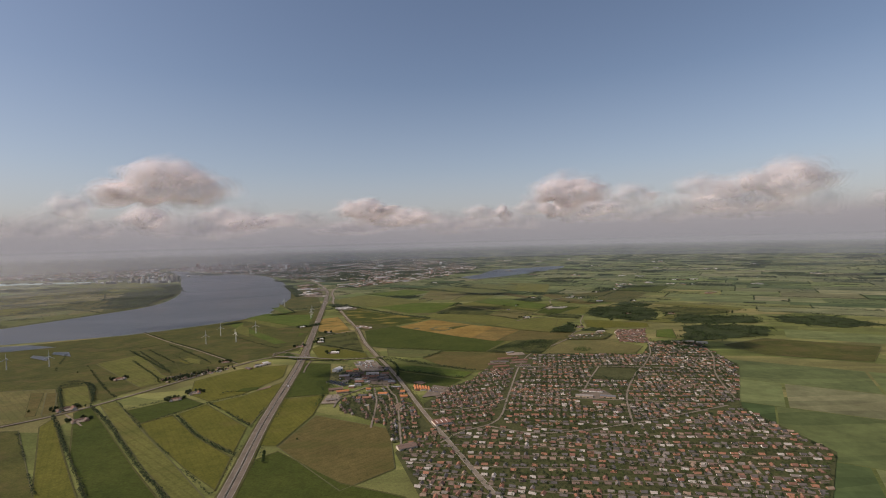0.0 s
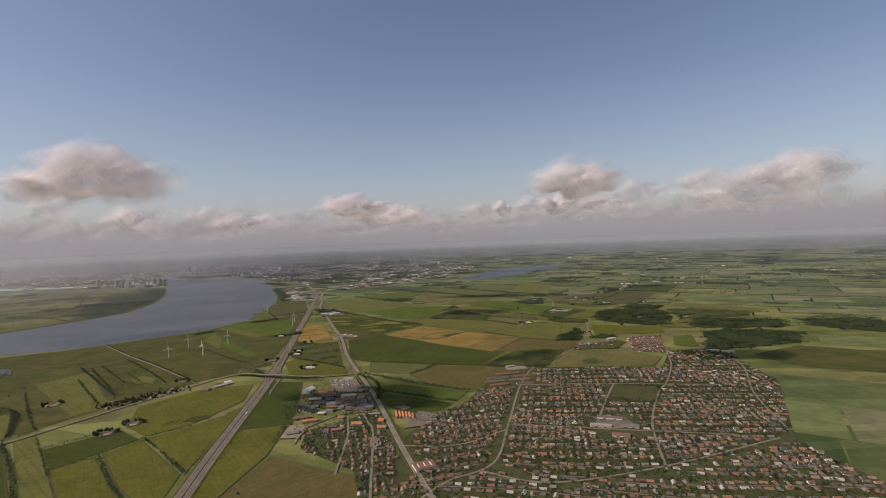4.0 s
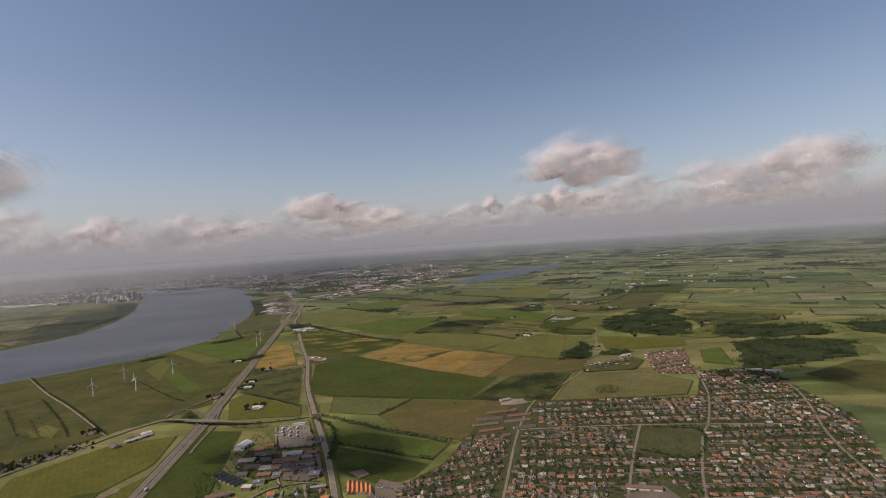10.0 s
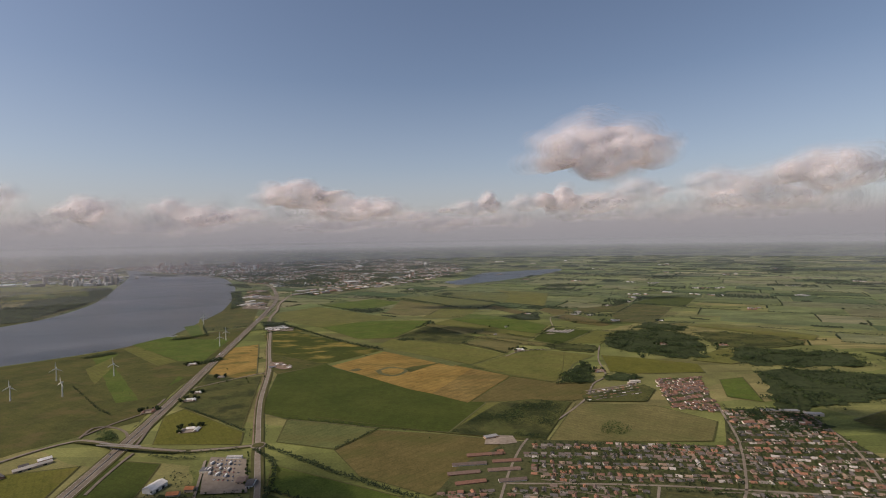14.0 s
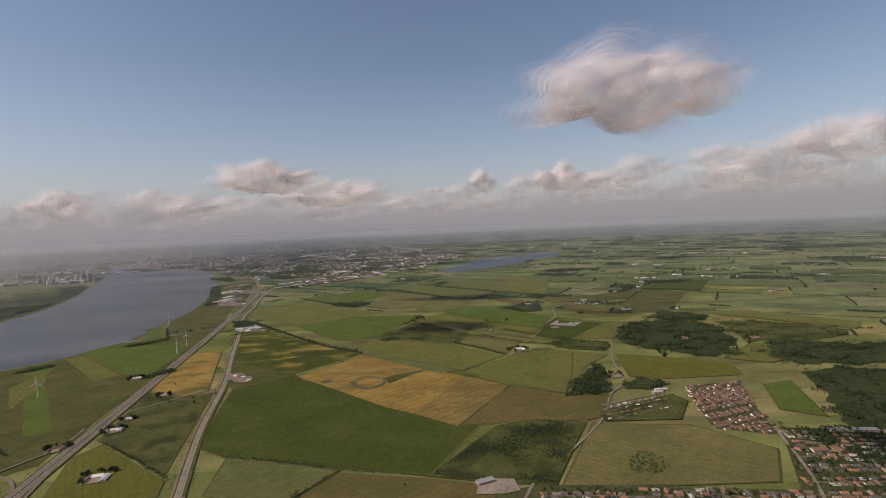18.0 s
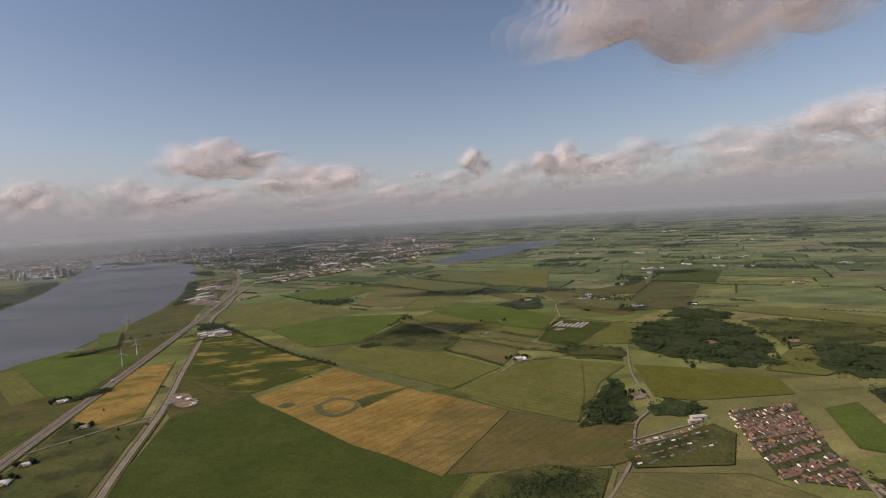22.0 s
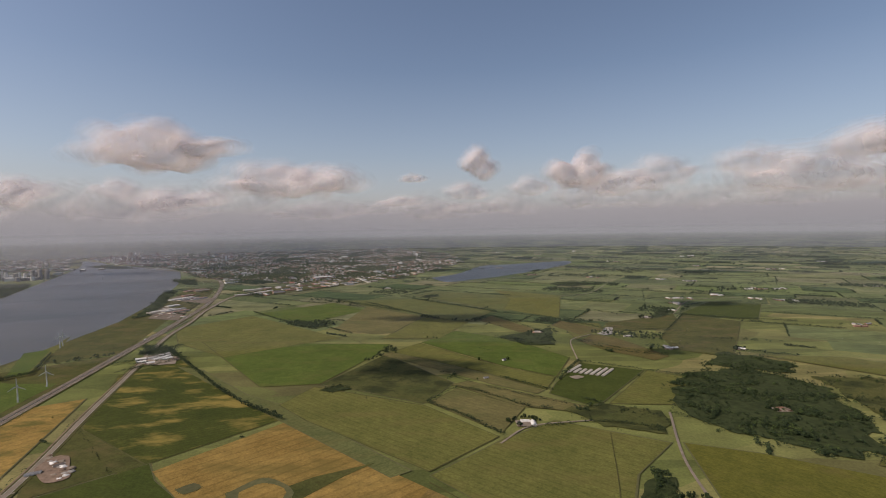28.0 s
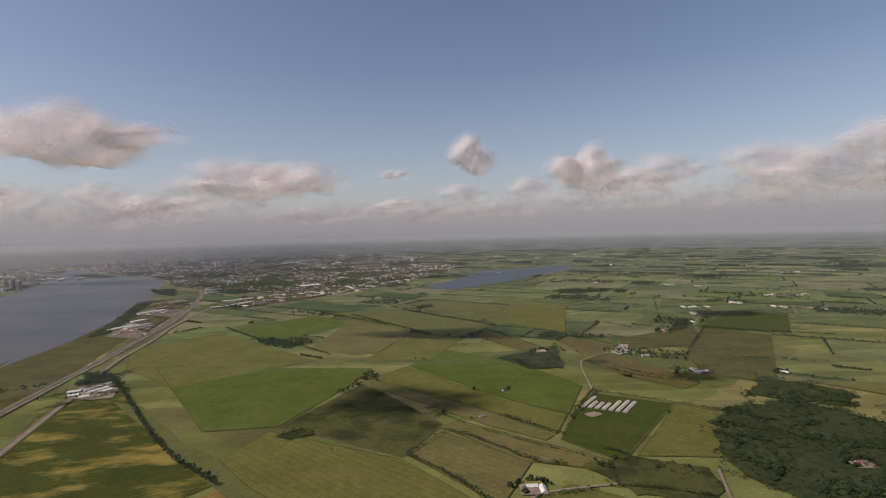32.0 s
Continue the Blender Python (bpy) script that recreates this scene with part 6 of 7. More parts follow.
for x, y, L, a in ((380, 785, 34, -8), (405, 775, 16, -8), (332, 758, 10, 0), (345, 756, 8, 90), (322, 762, 7, 30)):
    hall(x, y, L, 5, 2.2, radians(a), PALE_ROOFS if L > 12 else RED_ROOFS, WALLS, "long school building near the forest", "school", 0.0 if L > 12 else 1.0)


# ---- farms ----
def farmstead(x, y, angle, size=1.0, white=False, trees=True, red=False, label="farm building with a pitched roof in a yard among trees"):
    """A farmhouse and barns round a yard, with a shelter of trees."""
    a = radians(angle)
    roof = RED_ROOFS if red else ROOFS
    for dx, dy, L, W, t in ((0, 0, 8, 3.6, 0), (7, -5, 10, 4.2, 1), (-6, -6, 7, 3.6, 1)):
        px, py = x + (math.cos(a) * dx - math.sin(a) * dy) * size, y + (math.sin(a) * dx + math.cos(a) * dy) * size
        hall(px, py, L * size, W * size, 1.6, a + t * math.pi / 2, WHITE if white and dx >= 0 else roof, WHITE if dx == 0 else WALLS, label, "farm building", 1.3 * size)
    yard = [(x + (math.cos(a) * u - math.sin(a) * v) * size, y + (math.sin(a) * u + math.cos(a) * v) * size) for u, v in ((-9, -11), (10, -11), (10, 3), (-9, 3))]
    flat("farmyard", yard, 0.36, GRAVEL, "gravel farmyard", "yard")
    if trees:
        ring = [(x + math.cos(b) * 13 * size * RNG.uniform(0.8, 1.25), y + math.sin(b) * 10 * size * RNG.uniform(0.8, 1.2)) for b in RNG.uniform(0.2, 4.4, 16)]
        wood("farm_trees", ring, RNG.uniform(2.4, 4.6, len(ring)), LEAF_DARK, "dark shelter trees round a farm", "trees", BROAD, True)


for x, y, a, size, white, red in ((-417, 533, 45, 1.0, False, True), (-374, 496, 40, 0.8, False, True), (-436, 651, 45, 0.8, False, False), (-310, 557, 30, 0.7, False, True), (-330, 730, 35, 0.6, False, True), (-178, 776, 10, 0.9, True, False),
                                  (-228, 953, 30, 0.5, False, False), (-226, 888, 30, 0.45, True, False), (-300, 1023, 35, 0.7, True, True), (-247, 828, 20, 0.7, False, True), (-222, 862, 20, 0.7, True, False), (176, 1071, 0, 0.9, True, False),
                                  (256, 944, 15, 0.8, False, True), (405, 1089, 0, 0.7, False, True), (493, 1074, 0, 0.7, False, True), (473, 1532, 20, 0.9, False, False), (546, 1598, 20, 0.9, True, False), (499, 1299, 0, 0.6, True, False),
                                  (-300, 580, 30, 0.7, False, False), (255, 1425, 10, 0.8, False, False), (421, 2350, 0, 1.6, False, True), (-40, 2030, 0, 1.0, True, False)):
    farmstead(x, y, a, size, white, True, red)
# white nursery by the main road
flat("nursery_yard", [(-276, 1279), (-290, 1317), (-268, 1336), (-244, 1314), (-228, 1276), (-250, 1270)], 0.36, GRAVEL, "pale gravel yard of the nursery", "yard")
for x, y, L, W, h, a, roof in ((-270, 1314, 30, 7, 2.4, 66, PALE_ROOFS), (-262, 1306, 24, 6, 2.0, 66, WHITE), (-284, 1298, 12, 6, 2.6, 25, WHITE), (-276, 1286, 10, 5, 2.0, 25, WHITE), (-252, 1300, 14, 6, 2.2, 66, WHITE), (-262, 1282, 9, 4, 1.8, 30, WHITE)):
    hall(x, y, L, W, h, radians(a), roof, WHITE, "white nursery building on a gravel yard beside the main road", "nursery building", 1.0)
hall(-238, 1296, 9, 5, 1.8, 0.4, RED_ROOFS, WHITE, "white house with a red roof", "house", 1.2)
for k in range(9):
    car(-282 + RNG.uniform(0, 34), 1276 + RNG.uniform(0, 12), RNG.uniform(0, 180), 0.85)
copse([(-300, 1332), (-318, 1368), (-285, 1368), (-262, 1342), (-280, 1330)], 2.6, 4.6, "tall dark trees sheltering the nursery")
hedge([(-285, 1275), (-255, 1290), (-225, 1305)], 3.2, 0.0)
# torn-up yard beside the main road
flat("rubble_yard", curve_through([(-181, 1003), (-183, 1020), (-172, 1023), (-157, 1004), (-147, 990), (-157, 983), (-172, 994), (-181, 1003)], 4)[:-1], 0.36, SOIL, "bare reddish yard with rubble", "yard")
for k in range(24):
    bm = bmesh.new()
    bmesh.ops.create_icosphere(bm, subdivisions=2, radius=1.0)
    for v in bm.verts:
        v.co = Vector((v.co.x * 2.0, v.co.y * 1.5, max(0.0, v.co.z) * 0.8 + 0.3)) * (1 + 0.35 * noise.noise(v.co * 1.7 + Vector((k * 3.1, 0, 0))))
    heap = part("mound", bm, (SOIL, GRAVEL, CONCRETE, WHITE)[k % 4])
    heap.location = (-184 + 34 * (k % 12) / 12 + RNG.normal(0, 2), 1022 - 32 * (k % 12) / 12 + RNG.normal(0, 4), 0.4)
    heap.scale = Vector((1, 1, 1)) * RNG.uniform(0.6, 1.5)
    tagged(heap, "heap of broken stone and earth in a yard", "heap", group="rubble heaps")
hall(-176, 996, 9, 4, 1.6, 0.5, PALE_ROOFS, WHITE, "pale shed in a rubble yard", "shed", 0.8)
hall(-168, 1008, 6, 4, 1.4, 0.9, ROOFS, WALLS, "small brown shed in a rubble yard", "shed", 0.8)
# rows of poultry sheds
for k in range(7):
    x, y = 250 + k * 5.4, 1210 - k * 2.9
    L = 32 if k in (0, 5, 6) else 28 if k == 4 else 18
    hall(x + 10.5 * (L / 34), y + 13.5 * (L / 34), L, 3.4, 1.4, radians(52), SHED_ROOF, CONCRETE, "long pale-roofed poultry shed in a row of sheds", "shed", 0.8, 0, "row of poultry sheds", False)
flat("silage_pit", curve_through([(246, 1192), (256, 1197), (262, 1190), (250, 1184), (246, 1192)], 4)[:-1], 0.38, GRAVEL, "round pale storage pit beside the sheds", "yard")
# farm on the lane with its pale yard
flat("farmyard", [(345, 1406), (360, 1420), (372, 1450), (384, 1446), (366, 1400), (352, 1392)], 0.36, CONCRETE, "pale concrete farmyard", "yard")
for x, y, L, a in ((362, 1425, 18, 65), (372, 1436, 16, 65), (384, 1384, 12, 0)):
    hall(x, y, L, 4, 1.8, radians(a), PALE_ROOFS, WALLS, "long barn on a pale concrete yard", "barn", 1.0)
# hamlet along the country road and the sheds at its end
for k in range(26):
    u = k / 25
    x, y = -366 + 52 * u + RNG.normal(0, 3), 634 + 58 * u + RNG.normal(0, 3)
    off = 7 if k % 2 else -7
    house(int(RNG.integers(0, 4)), x - off * 0.8, y + off * 0.55, RNG.uniform(0, 3.1))
p = [(-368 + 54 * u + RNG.normal(0, 7), 632 + 60 * u + RNG.normal(0, 6)) for u in RNG.random(150)]
wood("hamlet_trees", p, RNG.uniform(1.8, 3.6, len(p)), LEAF_DARK, "dark trees between the houses of the hamlet", "trees", BROAD, True)
for x, y, L, W, a, m in ((-277, 687, 10, 6, -35, BROWN), (-268, 700, 14, 4, 48, SHED_ROOF), (-262, 707, 16, 3.4, 48, SHED_ROOF), (-265, 716, 9, 4, 48, WHITE), (-272, 704, 6, 4, 48, ROOFS)):
    hall(x, y, L, W, 1.8, radians(a), m if m is not BROWN else ROOFS, WALLS, "farm shed beside the country road", "farm building", 1.2)

# small white houses among the strip fields, and bushes in the field behind the town
hall(184, 1264, 4, 3, 2.0, 0.6, ROOFS, WHITE, "small white house beside a tree in the fields", "house", 1.2)
lone_tree(189, 1267, 5.0, "tall tree beside a small white house")
hall(155, 1194, 5, 3, 1.4, 0.3, PALE_ROOFS, WHITE, "small pale shed in a strip field", "shed", 0.8)
copse([(194, 754), (213, 772), (228, 758), (216, 740), (197, 740)], 2.6, 2.2, "low dark bushes round a hollow", mat=LEAF)
copse([(-251, 750), (-264, 772), (-251, 775), (-235, 765), (-225, 746), (-233, 743)], 2.0, 3.2, "dark trees inside the loop of a slip road", mat=LEAF)
hedge([(-184, 720), (-164, 713), (-143, 712)], 3.0, 0.0)
hedge([(-393, 922), (-310, 842), (-280, 818)], 2.4, 0.1)
for poly, gap in (([(-245, 960), (-222, 845), (-135, 780), (-172, 950), (-200, 940)], 15.0), ([(-430, 1060), (-300, 850), (-300, 960), (-440, 1150)], 26.0), ([(-520, 880), (-400, 720), (-330, 730), (-480, 1000)], 22.0), ([(-470, 700), (-380, 600), (-350, 660), (-400, 730)], 14.0), ([(-470, 1400), (-390, 1260), (-360, 1340), (-500, 1580)], 20.0)):
    p = spread(poly, gap, 0.48)
    wood("bushes", p, RNG.uniform(0.7, 2.2, len(p)), LEAF_DARK, "scattered dark bushes in a pasture", "bushes", SMALL, False)
for line_, off, gap in ((MOTORWAY, 9.5, 0.62), (MOTORWAY, -9.5, 0.55), (SECOND, 6.5, 0.72), (SECOND, -6.5, 0.66)):
    q = curve_through(line_, 3.0)
    side_ = q[:, :2] + side_of(q) * off + RNG.normal(0, 0.7, (len(q), 2))
    keep = np.array([noise.noise((x * 0.02, y * 0.02, off)) + 0.4 * noise.noise((x * 0.1, y * 0.1, off)) for x, y in side_]) > gap - 0.42
    keep &= (q[:, 1] < 2000) & (np.hypot(q[:, 0] + 216, q[:, 1] - 733) > 40) & (np.hypot(q[:, 0] + 101, q[:, 1] - 735) > 20)
    if keep.sum() > 3:
        wood("roadside_bushes", side_[keep], RNG.uniform(0.8, 2.2, keep.sum()), LEAF_DARK, "dark bushes along the edge of a road", "bushes", SMALL, False)

# ---- lone trees ----
for x, y, h in ((153, 1268, 4.5), (145, 1190, 2.6), (-450, 525, 3.6), (-400, 540, 3.2), (-150, 395, 4.0), (-152, 402, 4.6), (-148, 388, 4.2), (-134, 432, 2.4), (44, 742, 2.0), (-235, 990, 2.6), (-210, 930, 2.6), (-190, 940, 3.0), (-182, 925, 2.8),
                (-170, 948, 2.6), (-216, 920, 2.4), (-244, 1100, 2.0), (86, 1400, 3.4), (95, 1398, 3.0), (100, 1392, 3.2), (178, 1552, 3.0), (184, 1560, 3.4), (70, 1575, 3.6), (-430, 790, 2.2), (-520, 690, 2.6)):
    lone_tree(x, y, h)
scrub = spread([(-18, 1168), (38, 1311), (128, 1160), (88, 1096)], 8.0)
wood("scrub", scrub, RNG.uniform(0.8, 2.0, len(scrub)), LEAF_DARK, "scattered dark bushes on rough pasture", "bushes", SMALL, False)
p = np.concatenate([spread([(-150, 690), (-134, 690), (-112, 655), (-84, 660), (-62, 590), (-92, 575), (-150, 610)], 5.0), spread([(-140, 560), (-118, 560), (-60, 600), (-70, 560), (-112, 515)], 6.0)])
wood("estate_shrubs", p, RNG.uniform(1.2, 3.2, len(p)), LEAF_DARK, "shrubs and small trees between the workshops", "trees", SMALL, False)
for k in range(30):
    car(-138 + RNG.uniform(0, 60), 600 + RNG.uniform(0, 50), RNG.uniform(0, 360), 0.75)

# ---- the city and its harbour ----
def blocks(name, poly, spacing, size, tall, mats, label, turn=0.5, towers=0.0, tower=22.0):
    """Far buildings as one mass of walls and roofs."""
    s = Soup()
    for x, y in spread(poly, spacing, 0.38, turn):
        if noise.noise((x * 0.006, y * 0.006, 1.3)) + 0.6 * noise.noise((x * 0.02, y * 0.02, 4.3)) < -0.10:
            continue
        L, W = size * RNG.uniform(0.6, 1.7), size * RNG.uniform(0.45, 0.9)
        if RNG.random() < 0.06:
            L, W = L * 2.6, W * 2.2
        a = turn + (math.pi / 2 if RNG.random() < 0.45 else 0) + RNG.normal(0, 0.08)
        h = tall * RNG.uniform(0.6, 1.5)
        if RNG.random() < towers:
            h, L, W = tower * RNG.uniform(0.5, 1.2), size * 0.9, size * 0.6
        if h < tall * 1.1 and RNG.random() < 0.62:
            wv, wf, rv, rf = gable(L, W, h * 0.7, h * 1.15, 0.3)
            s.add(turned(wv, x, y, a), wf, 0)
            s.add(turned(rv, x, y, a), rf, 1)
        else:
            v = box_v(L, W, 0, h)
            s.add(turned(v, x, y, a), [BOX_F[i] for i in (2, 3, 4, 5)], 0)
            s.add(turned(box_v(L + 0.4, W + 0.4, h, h + 0.4), x, y, a), BOX_F, 2)
    return tagged(s.make(name, mats), label, "city buildings", kind="stuff")


blocks("city_buildings", CITY, 21.0, 7.5, 2.6, [CITY_WALLS, CITY_ROOFS, PALE_ROOFS], "dense low city of brick houses and pale blocks", 0.5, 0.006, 13.0)
blocks("city_works", CITY, 130.0, 20.0, 3.6, [CITY_WALLS, CITY_ROOFS, WHITE], "long white and grey halls scattered through the city", 0.5)
CENTRE = [(-1640, 3330), (-1330, 3100), (-1050, 3300), (-1250, 4000), (-2100, 4500), (-2230, 3900)]
blocks("city_centre", CENTRE, 26.0, 12.0, 5.5, [CITY_WALLS, CITY_ROOFS, PALE_ROOFS], "city centre with red roofs and white towers", 0.4, 0.035, 26.0)
blocks("west_city", WEST_CITY, 32.0, 12.0, 4.2, [CITY_WALLS, CITY_ROOFS, PALE_ROOFS], "low red and grey houses and sheds across the fjord", 0.6, 0.012, 16.0)
blocks("west_works", WEST_CITY, 150.0, 28.0, 5.0, [CITY_WALLS, CITY_ROOFS, WHITE], "long pale works halls across the fjord", 0.6)
p = np.concatenate([spread(CITY, 10.5), spread(WEST_CITY, 16.0)])
green = np.array([noise.noise((x * 0.006, y * 0.006, 1.3)) + 0.6 * noise.noise((x * 0.02, y * 0.02, 4.3)) for x, y in p])
p = p[(green < -0.06) | (RNG.random(len(p)) < 0.42)]
wood("city_trees", p, RNG.uniform(3.5, 7.5, len(p)), LEAF_DARK, "dark trees between the houses of the city", "trees", FAR, False)
flat("city_ground", CITY, 0.10, ROUGH, "streets and gardens of the city", "city ground")
flat("city_ground", WEST_CITY, 0.10, ROUGH, "streets and gardens across the fjord", "city ground")
# sheds along the motorway and the shore
ESTATE_A = [(-468, 1650), (-410, 1640), (-440, 1760), (-500, 1960), (-560, 2110), (-640, 2120), (-600, 2000), (-530, 1800)]
ESTATE_B = [(-410, 1940), (-380, 2090), (-320, 2170), (-180, 2320), (60, 2540), (20, 2420), (-120, 2200), (-250, 2030), (-330, 1930)]
flat("works_yard", ESTATE_A, 0.30, VERGE, "grass and yards of a works estate between motorway and fjord", "yard")
flat("works_yard", ESTATE_B, 0.30, VERGE, "yards of a trading estate beside the motorway", "yard")
for x, y, L, W, a in ((-478, 1690, 56, 14, 68), (-456, 1698, 52, 12, 68), (-436, 1680, 46, 10, 68), (-492, 1760, 30, 12, 68), (-535, 1880, 60, 14, 62), (-512, 1872, 54, 14, 62), (-492, 1880, 40, 10, 62), (-548, 1940, 34, 12, 62), (-585, 2050, 62, 14, 62), (-560, 2040, 46, 10, 62),
                      (-400, 1930, 46, 16, 30), (-380, 1960, 40, 14, 30), (-420, 2040, 46, 18, 30), (-395, 2070, 36, 14, 30), (-560, 2260, 60, 20, 40), (-600, 2330, 50, 18, 40)):
    hall(x, y, L, W, 3.2, radians(a), PALE_ROOFS, WALLS, "long low works hall with a weathered pale roof", "warehouse", 0.0, 3, "warehouses by the motorway", False)
flat("works_yard", [(-457, 1608), (-514, 1752), (-430, 1700), (-386, 1582)], 0.32, ASPHALT, "grey yard of a timber works", "yard")
flat("works_yard", [(-566, 1866), (-572, 1940), (-450, 1884), (-436, 1800)], 0.32, ASPHALT, "grey yard of a works", "yard")
for k in range(20):
    u, v = RNG.random(2)
    x, y = -452 - 52 * u + 66 * v, 1618 + 128 * u - 20 * v
    hall(x, y, RNG.uniform(5, 12), RNG.uniform(3, 6), RNG.uniform(1.2, 2.4), radians(68 + RNG.choice([0, 90])), (RED_ROOFS, ROOFS, SHED_ROOF)[k % 3], WALLS, "stack of boards and small sheds on a works yard", "shed", 0.0, 0, "sheds of the timber works", False)
for poly, gap, turn in ((ESTATE_B, 36, 0.7),):
    for x, y in spread(poly, gap, 0.22, turn):
        hall(x, y, RNG.uniform(14, 32), RNG.uniform(7, 13), RNG.uniform(2.4, 4.0), turn + RNG.choice([0, math.pi / 2]) + RNG.normal(0, 0.05), PALE_ROOFS, WALLS, "flat-roofed warehouse in a trading estate", "warehouse",
             0.0 if RNG.random() < 0.7 else 1.4, 0, "warehouses by the motorway", False)
for poly in (ESTATE_A, ESTATE_B):
    p = spread(poly, 15.0)
    wood("estate_trees", p, RNG.uniform(2, 4.5, len(p)), LEAF_DARK, "trees between the warehouses", "trees", SMALL, False)
# works on the far shore
for k in range(26):
    x, y = -1440 - RNG.uniform(0, 680), 2520 + RNG.uniform(-40, 420)
    hall(x, y, RNG.uniform(24, 70), RNG.uniform(12, 24), RNG.uniform(4, 8), RNG.choice([0.5, 2.07]), WHITE if RNG.random() < 0.5 else PALE_ROOFS, CONCRETE if RNG.random() < 0.7 else WHITE, "pale works hall on the far shore of the fjord", "works hall", 0.0, 0, "works halls across the fjord", False)


def silo(x, y, r, h, label="tall grey concrete silo on the quay", mat=None):
    root = tagged(new("silo"), label, "silo", group="silos on the quay")
    root.location = (x, y, 0)
    bm = bmesh.new()
    bmesh.ops.create_cone(bm, cap_ends=True, segments=20, radius1=r, radius2=r, depth=h, matrix=pose(0, 0, h / 2))
    part("shaft", bm, mat or CONCRETE, root)
    bm = bmesh.new()
    bmesh.ops.create_cone(bm, cap_ends=True, segments=20, radius1=r * 1.08, radius2=r * 0.7, depth=h * 0.08, matrix=pose(0, 0, h * 1.042))
    part("cap", bm, CONCRETE, root)


for k, (dx, dy) in enumerate(((0, 0), (16, 12), (30, 4), (44, 18), (58, 8), (-240, 20), (-420, 90), (-430, 110), (-330, 130))):
    silo(-1400 + dx * 0.8, 2490 + dy, 7.0, (34, 31, 36, 33, 30, 26, 36, 34, 28)[k])
for k in range(16):
    x, y = -1372 - RNG.uniform(0, 170), 2430 + RNG.uniform(0, 140)
    silo(x, y, RNG.uniform(4, 8), RNG.uniform(14, 32), "pale silo of the works on the far quay", WHITE if k % 3 else CONCRETE)
for k in range(7):
    hall(-1400 - k * 42 + RNG.normal(0, 12), 2420 + RNG.uniform(0, 160), RNG.uniform(30, 60), RNG.uniform(14, 22), RNG.uniform(7, 14), 0.5, WHITE, WHITE if k % 2 else CONCRETE, "tall pale works building on the far quay", "works hall", 0.0, 0, "works halls across the fjord", False)
flat("salt_flat", [(-2600, 2450), (-1900, 2560), (-1850, 2640), (-2700, 2700)], 0.34, BASIN, "pale settling basin", "water")
flat("far_strip", [(-2500, 2740), (-1950, 2700), (-1960, 2730), (-2500, 2790)], 0.38, TAN, "pale sandy strip", "field")
# white water tower on the hill behind the city
tower = tagged(new("water_tower"), "white mushroom-shaped water tower above dark woods", "water tower")
tower.location = (-18, 3357, 0)
bm = bmesh.new()
bmesh.ops.create_cone(bm, cap_ends=True, segments=16, radius1=3, radius2=3, depth=20, matrix=pose(0, 0, 10))
part("shaft", bm, CONCRETE, tower)
bm = bmesh.new()
bmesh.ops.create_uvsphere(bm, u_segments=16, v_segments=10, radius=9, matrix=pose(0, 0, 24) @ Matrix.Diagonal((1, 1, 0.8, 1)))
part("tank", bm, WHITE, tower)
# far farms and hamlets on the plain
for x, y in ((631, 1746), (640, 1752), (777, 2133), (827, 2078), (748, 1787), (760, 1800), (795, 1716), (895, 1886), (925, 1880), (952, 1874), (1116, 2575), (589, 1679), (407, 1320), (831, 1697), (778, 1428), (600, 2230), (1300, 2400), (900, 2900),
             (1400, 3200), (700, 3600), (1700, 2700), (1200, 1900), (1050, 1650), (1500, 2000), (350, 2650), (500, 3900), (1000, 3900)):
    s = 0.55 + y / 4200
    for k in range(3):
        hall(x + RNG.normal(0, 10) * s, y + RNG.normal(0, 7) * s, RNG.uniform(10, 24) * s, 4.5 * s, 2.0 * s, radians(RNG.choice([10, 100]) + RNG.normal(0, 8)), WHITE if RNG.random() < 0.3 else PALE_ROOFS, WALLS, "far farm building on the plain", "farm building", 1.2 * s, 0, "far farms", False)
    p = [(x + RNG.normal(0, 16) * s, y + RNG.normal(0, 9) * s) for _ in range(26)]
    wood("farm_trees", p, RNG.uniform(2.5, 5, 26) * s, LEAF_DARK, "dark trees round a far farm", "trees", SMALL, False)
# far woods and tree rows scattered over the plain
spots = []
for k in range(260):
    x, y = RNG.uniform(-400, 3800), RNG.uniform(1850, 5200)
    if abs(x) > 0.9 * y + 200 or inside(CITY, [(x, y)])[0] or (inside([(-20, 2050), (250, 2600), (700, 3300), (1050, 3550), (900, 3000), (350, 2200), (150, 1980)], [(x, y)])[0]):
        continue
    a, n, wide = RNG.choice([0.55, 2.1]) + RNG.normal(0, 0.1), int(RNG.uniform(14, 60)), RNG.choice([1.5, 3.0, 14.0])
    u, w = RNG.uniform(-1, 1, n) * n * 2.6, RNG.normal(0, wide, n)
    spots.append(np.c_[x + math.cos(a) * u - math.sin(a) * w, y + math.sin(a) * u + math.cos(a) * w])
spots = np.concatenate(spots)
wood("far_woods", spots, RNG.uniform(4, 8, len(spots)), LEAF_DARK, "dark woods and tree rows on the distant plain", "woods", FAR, False)
right = []
for k in range(50):
    x, y = RNG.uniform(400, 1700), RNG.uniform(880, 2000)
    if inside(FOREST, [(x, y)])[0]:
        continue
    a, n, wide = RNG.choice([0.5, 2.1, -0.35]), int(RNG.uniform(12, 50)), RNG.choice([1.0, 2.0, 12.0])
    u, w = RNG.uniform(-1, 1, n) * n * 1.6, RNG.normal(0, wide, n)
    right.append(np.c_[x + math.cos(a) * u - math.sin(a) * w, y + math.sin(a) * u + math.cos(a) * w])
right = np.concatenate(right)
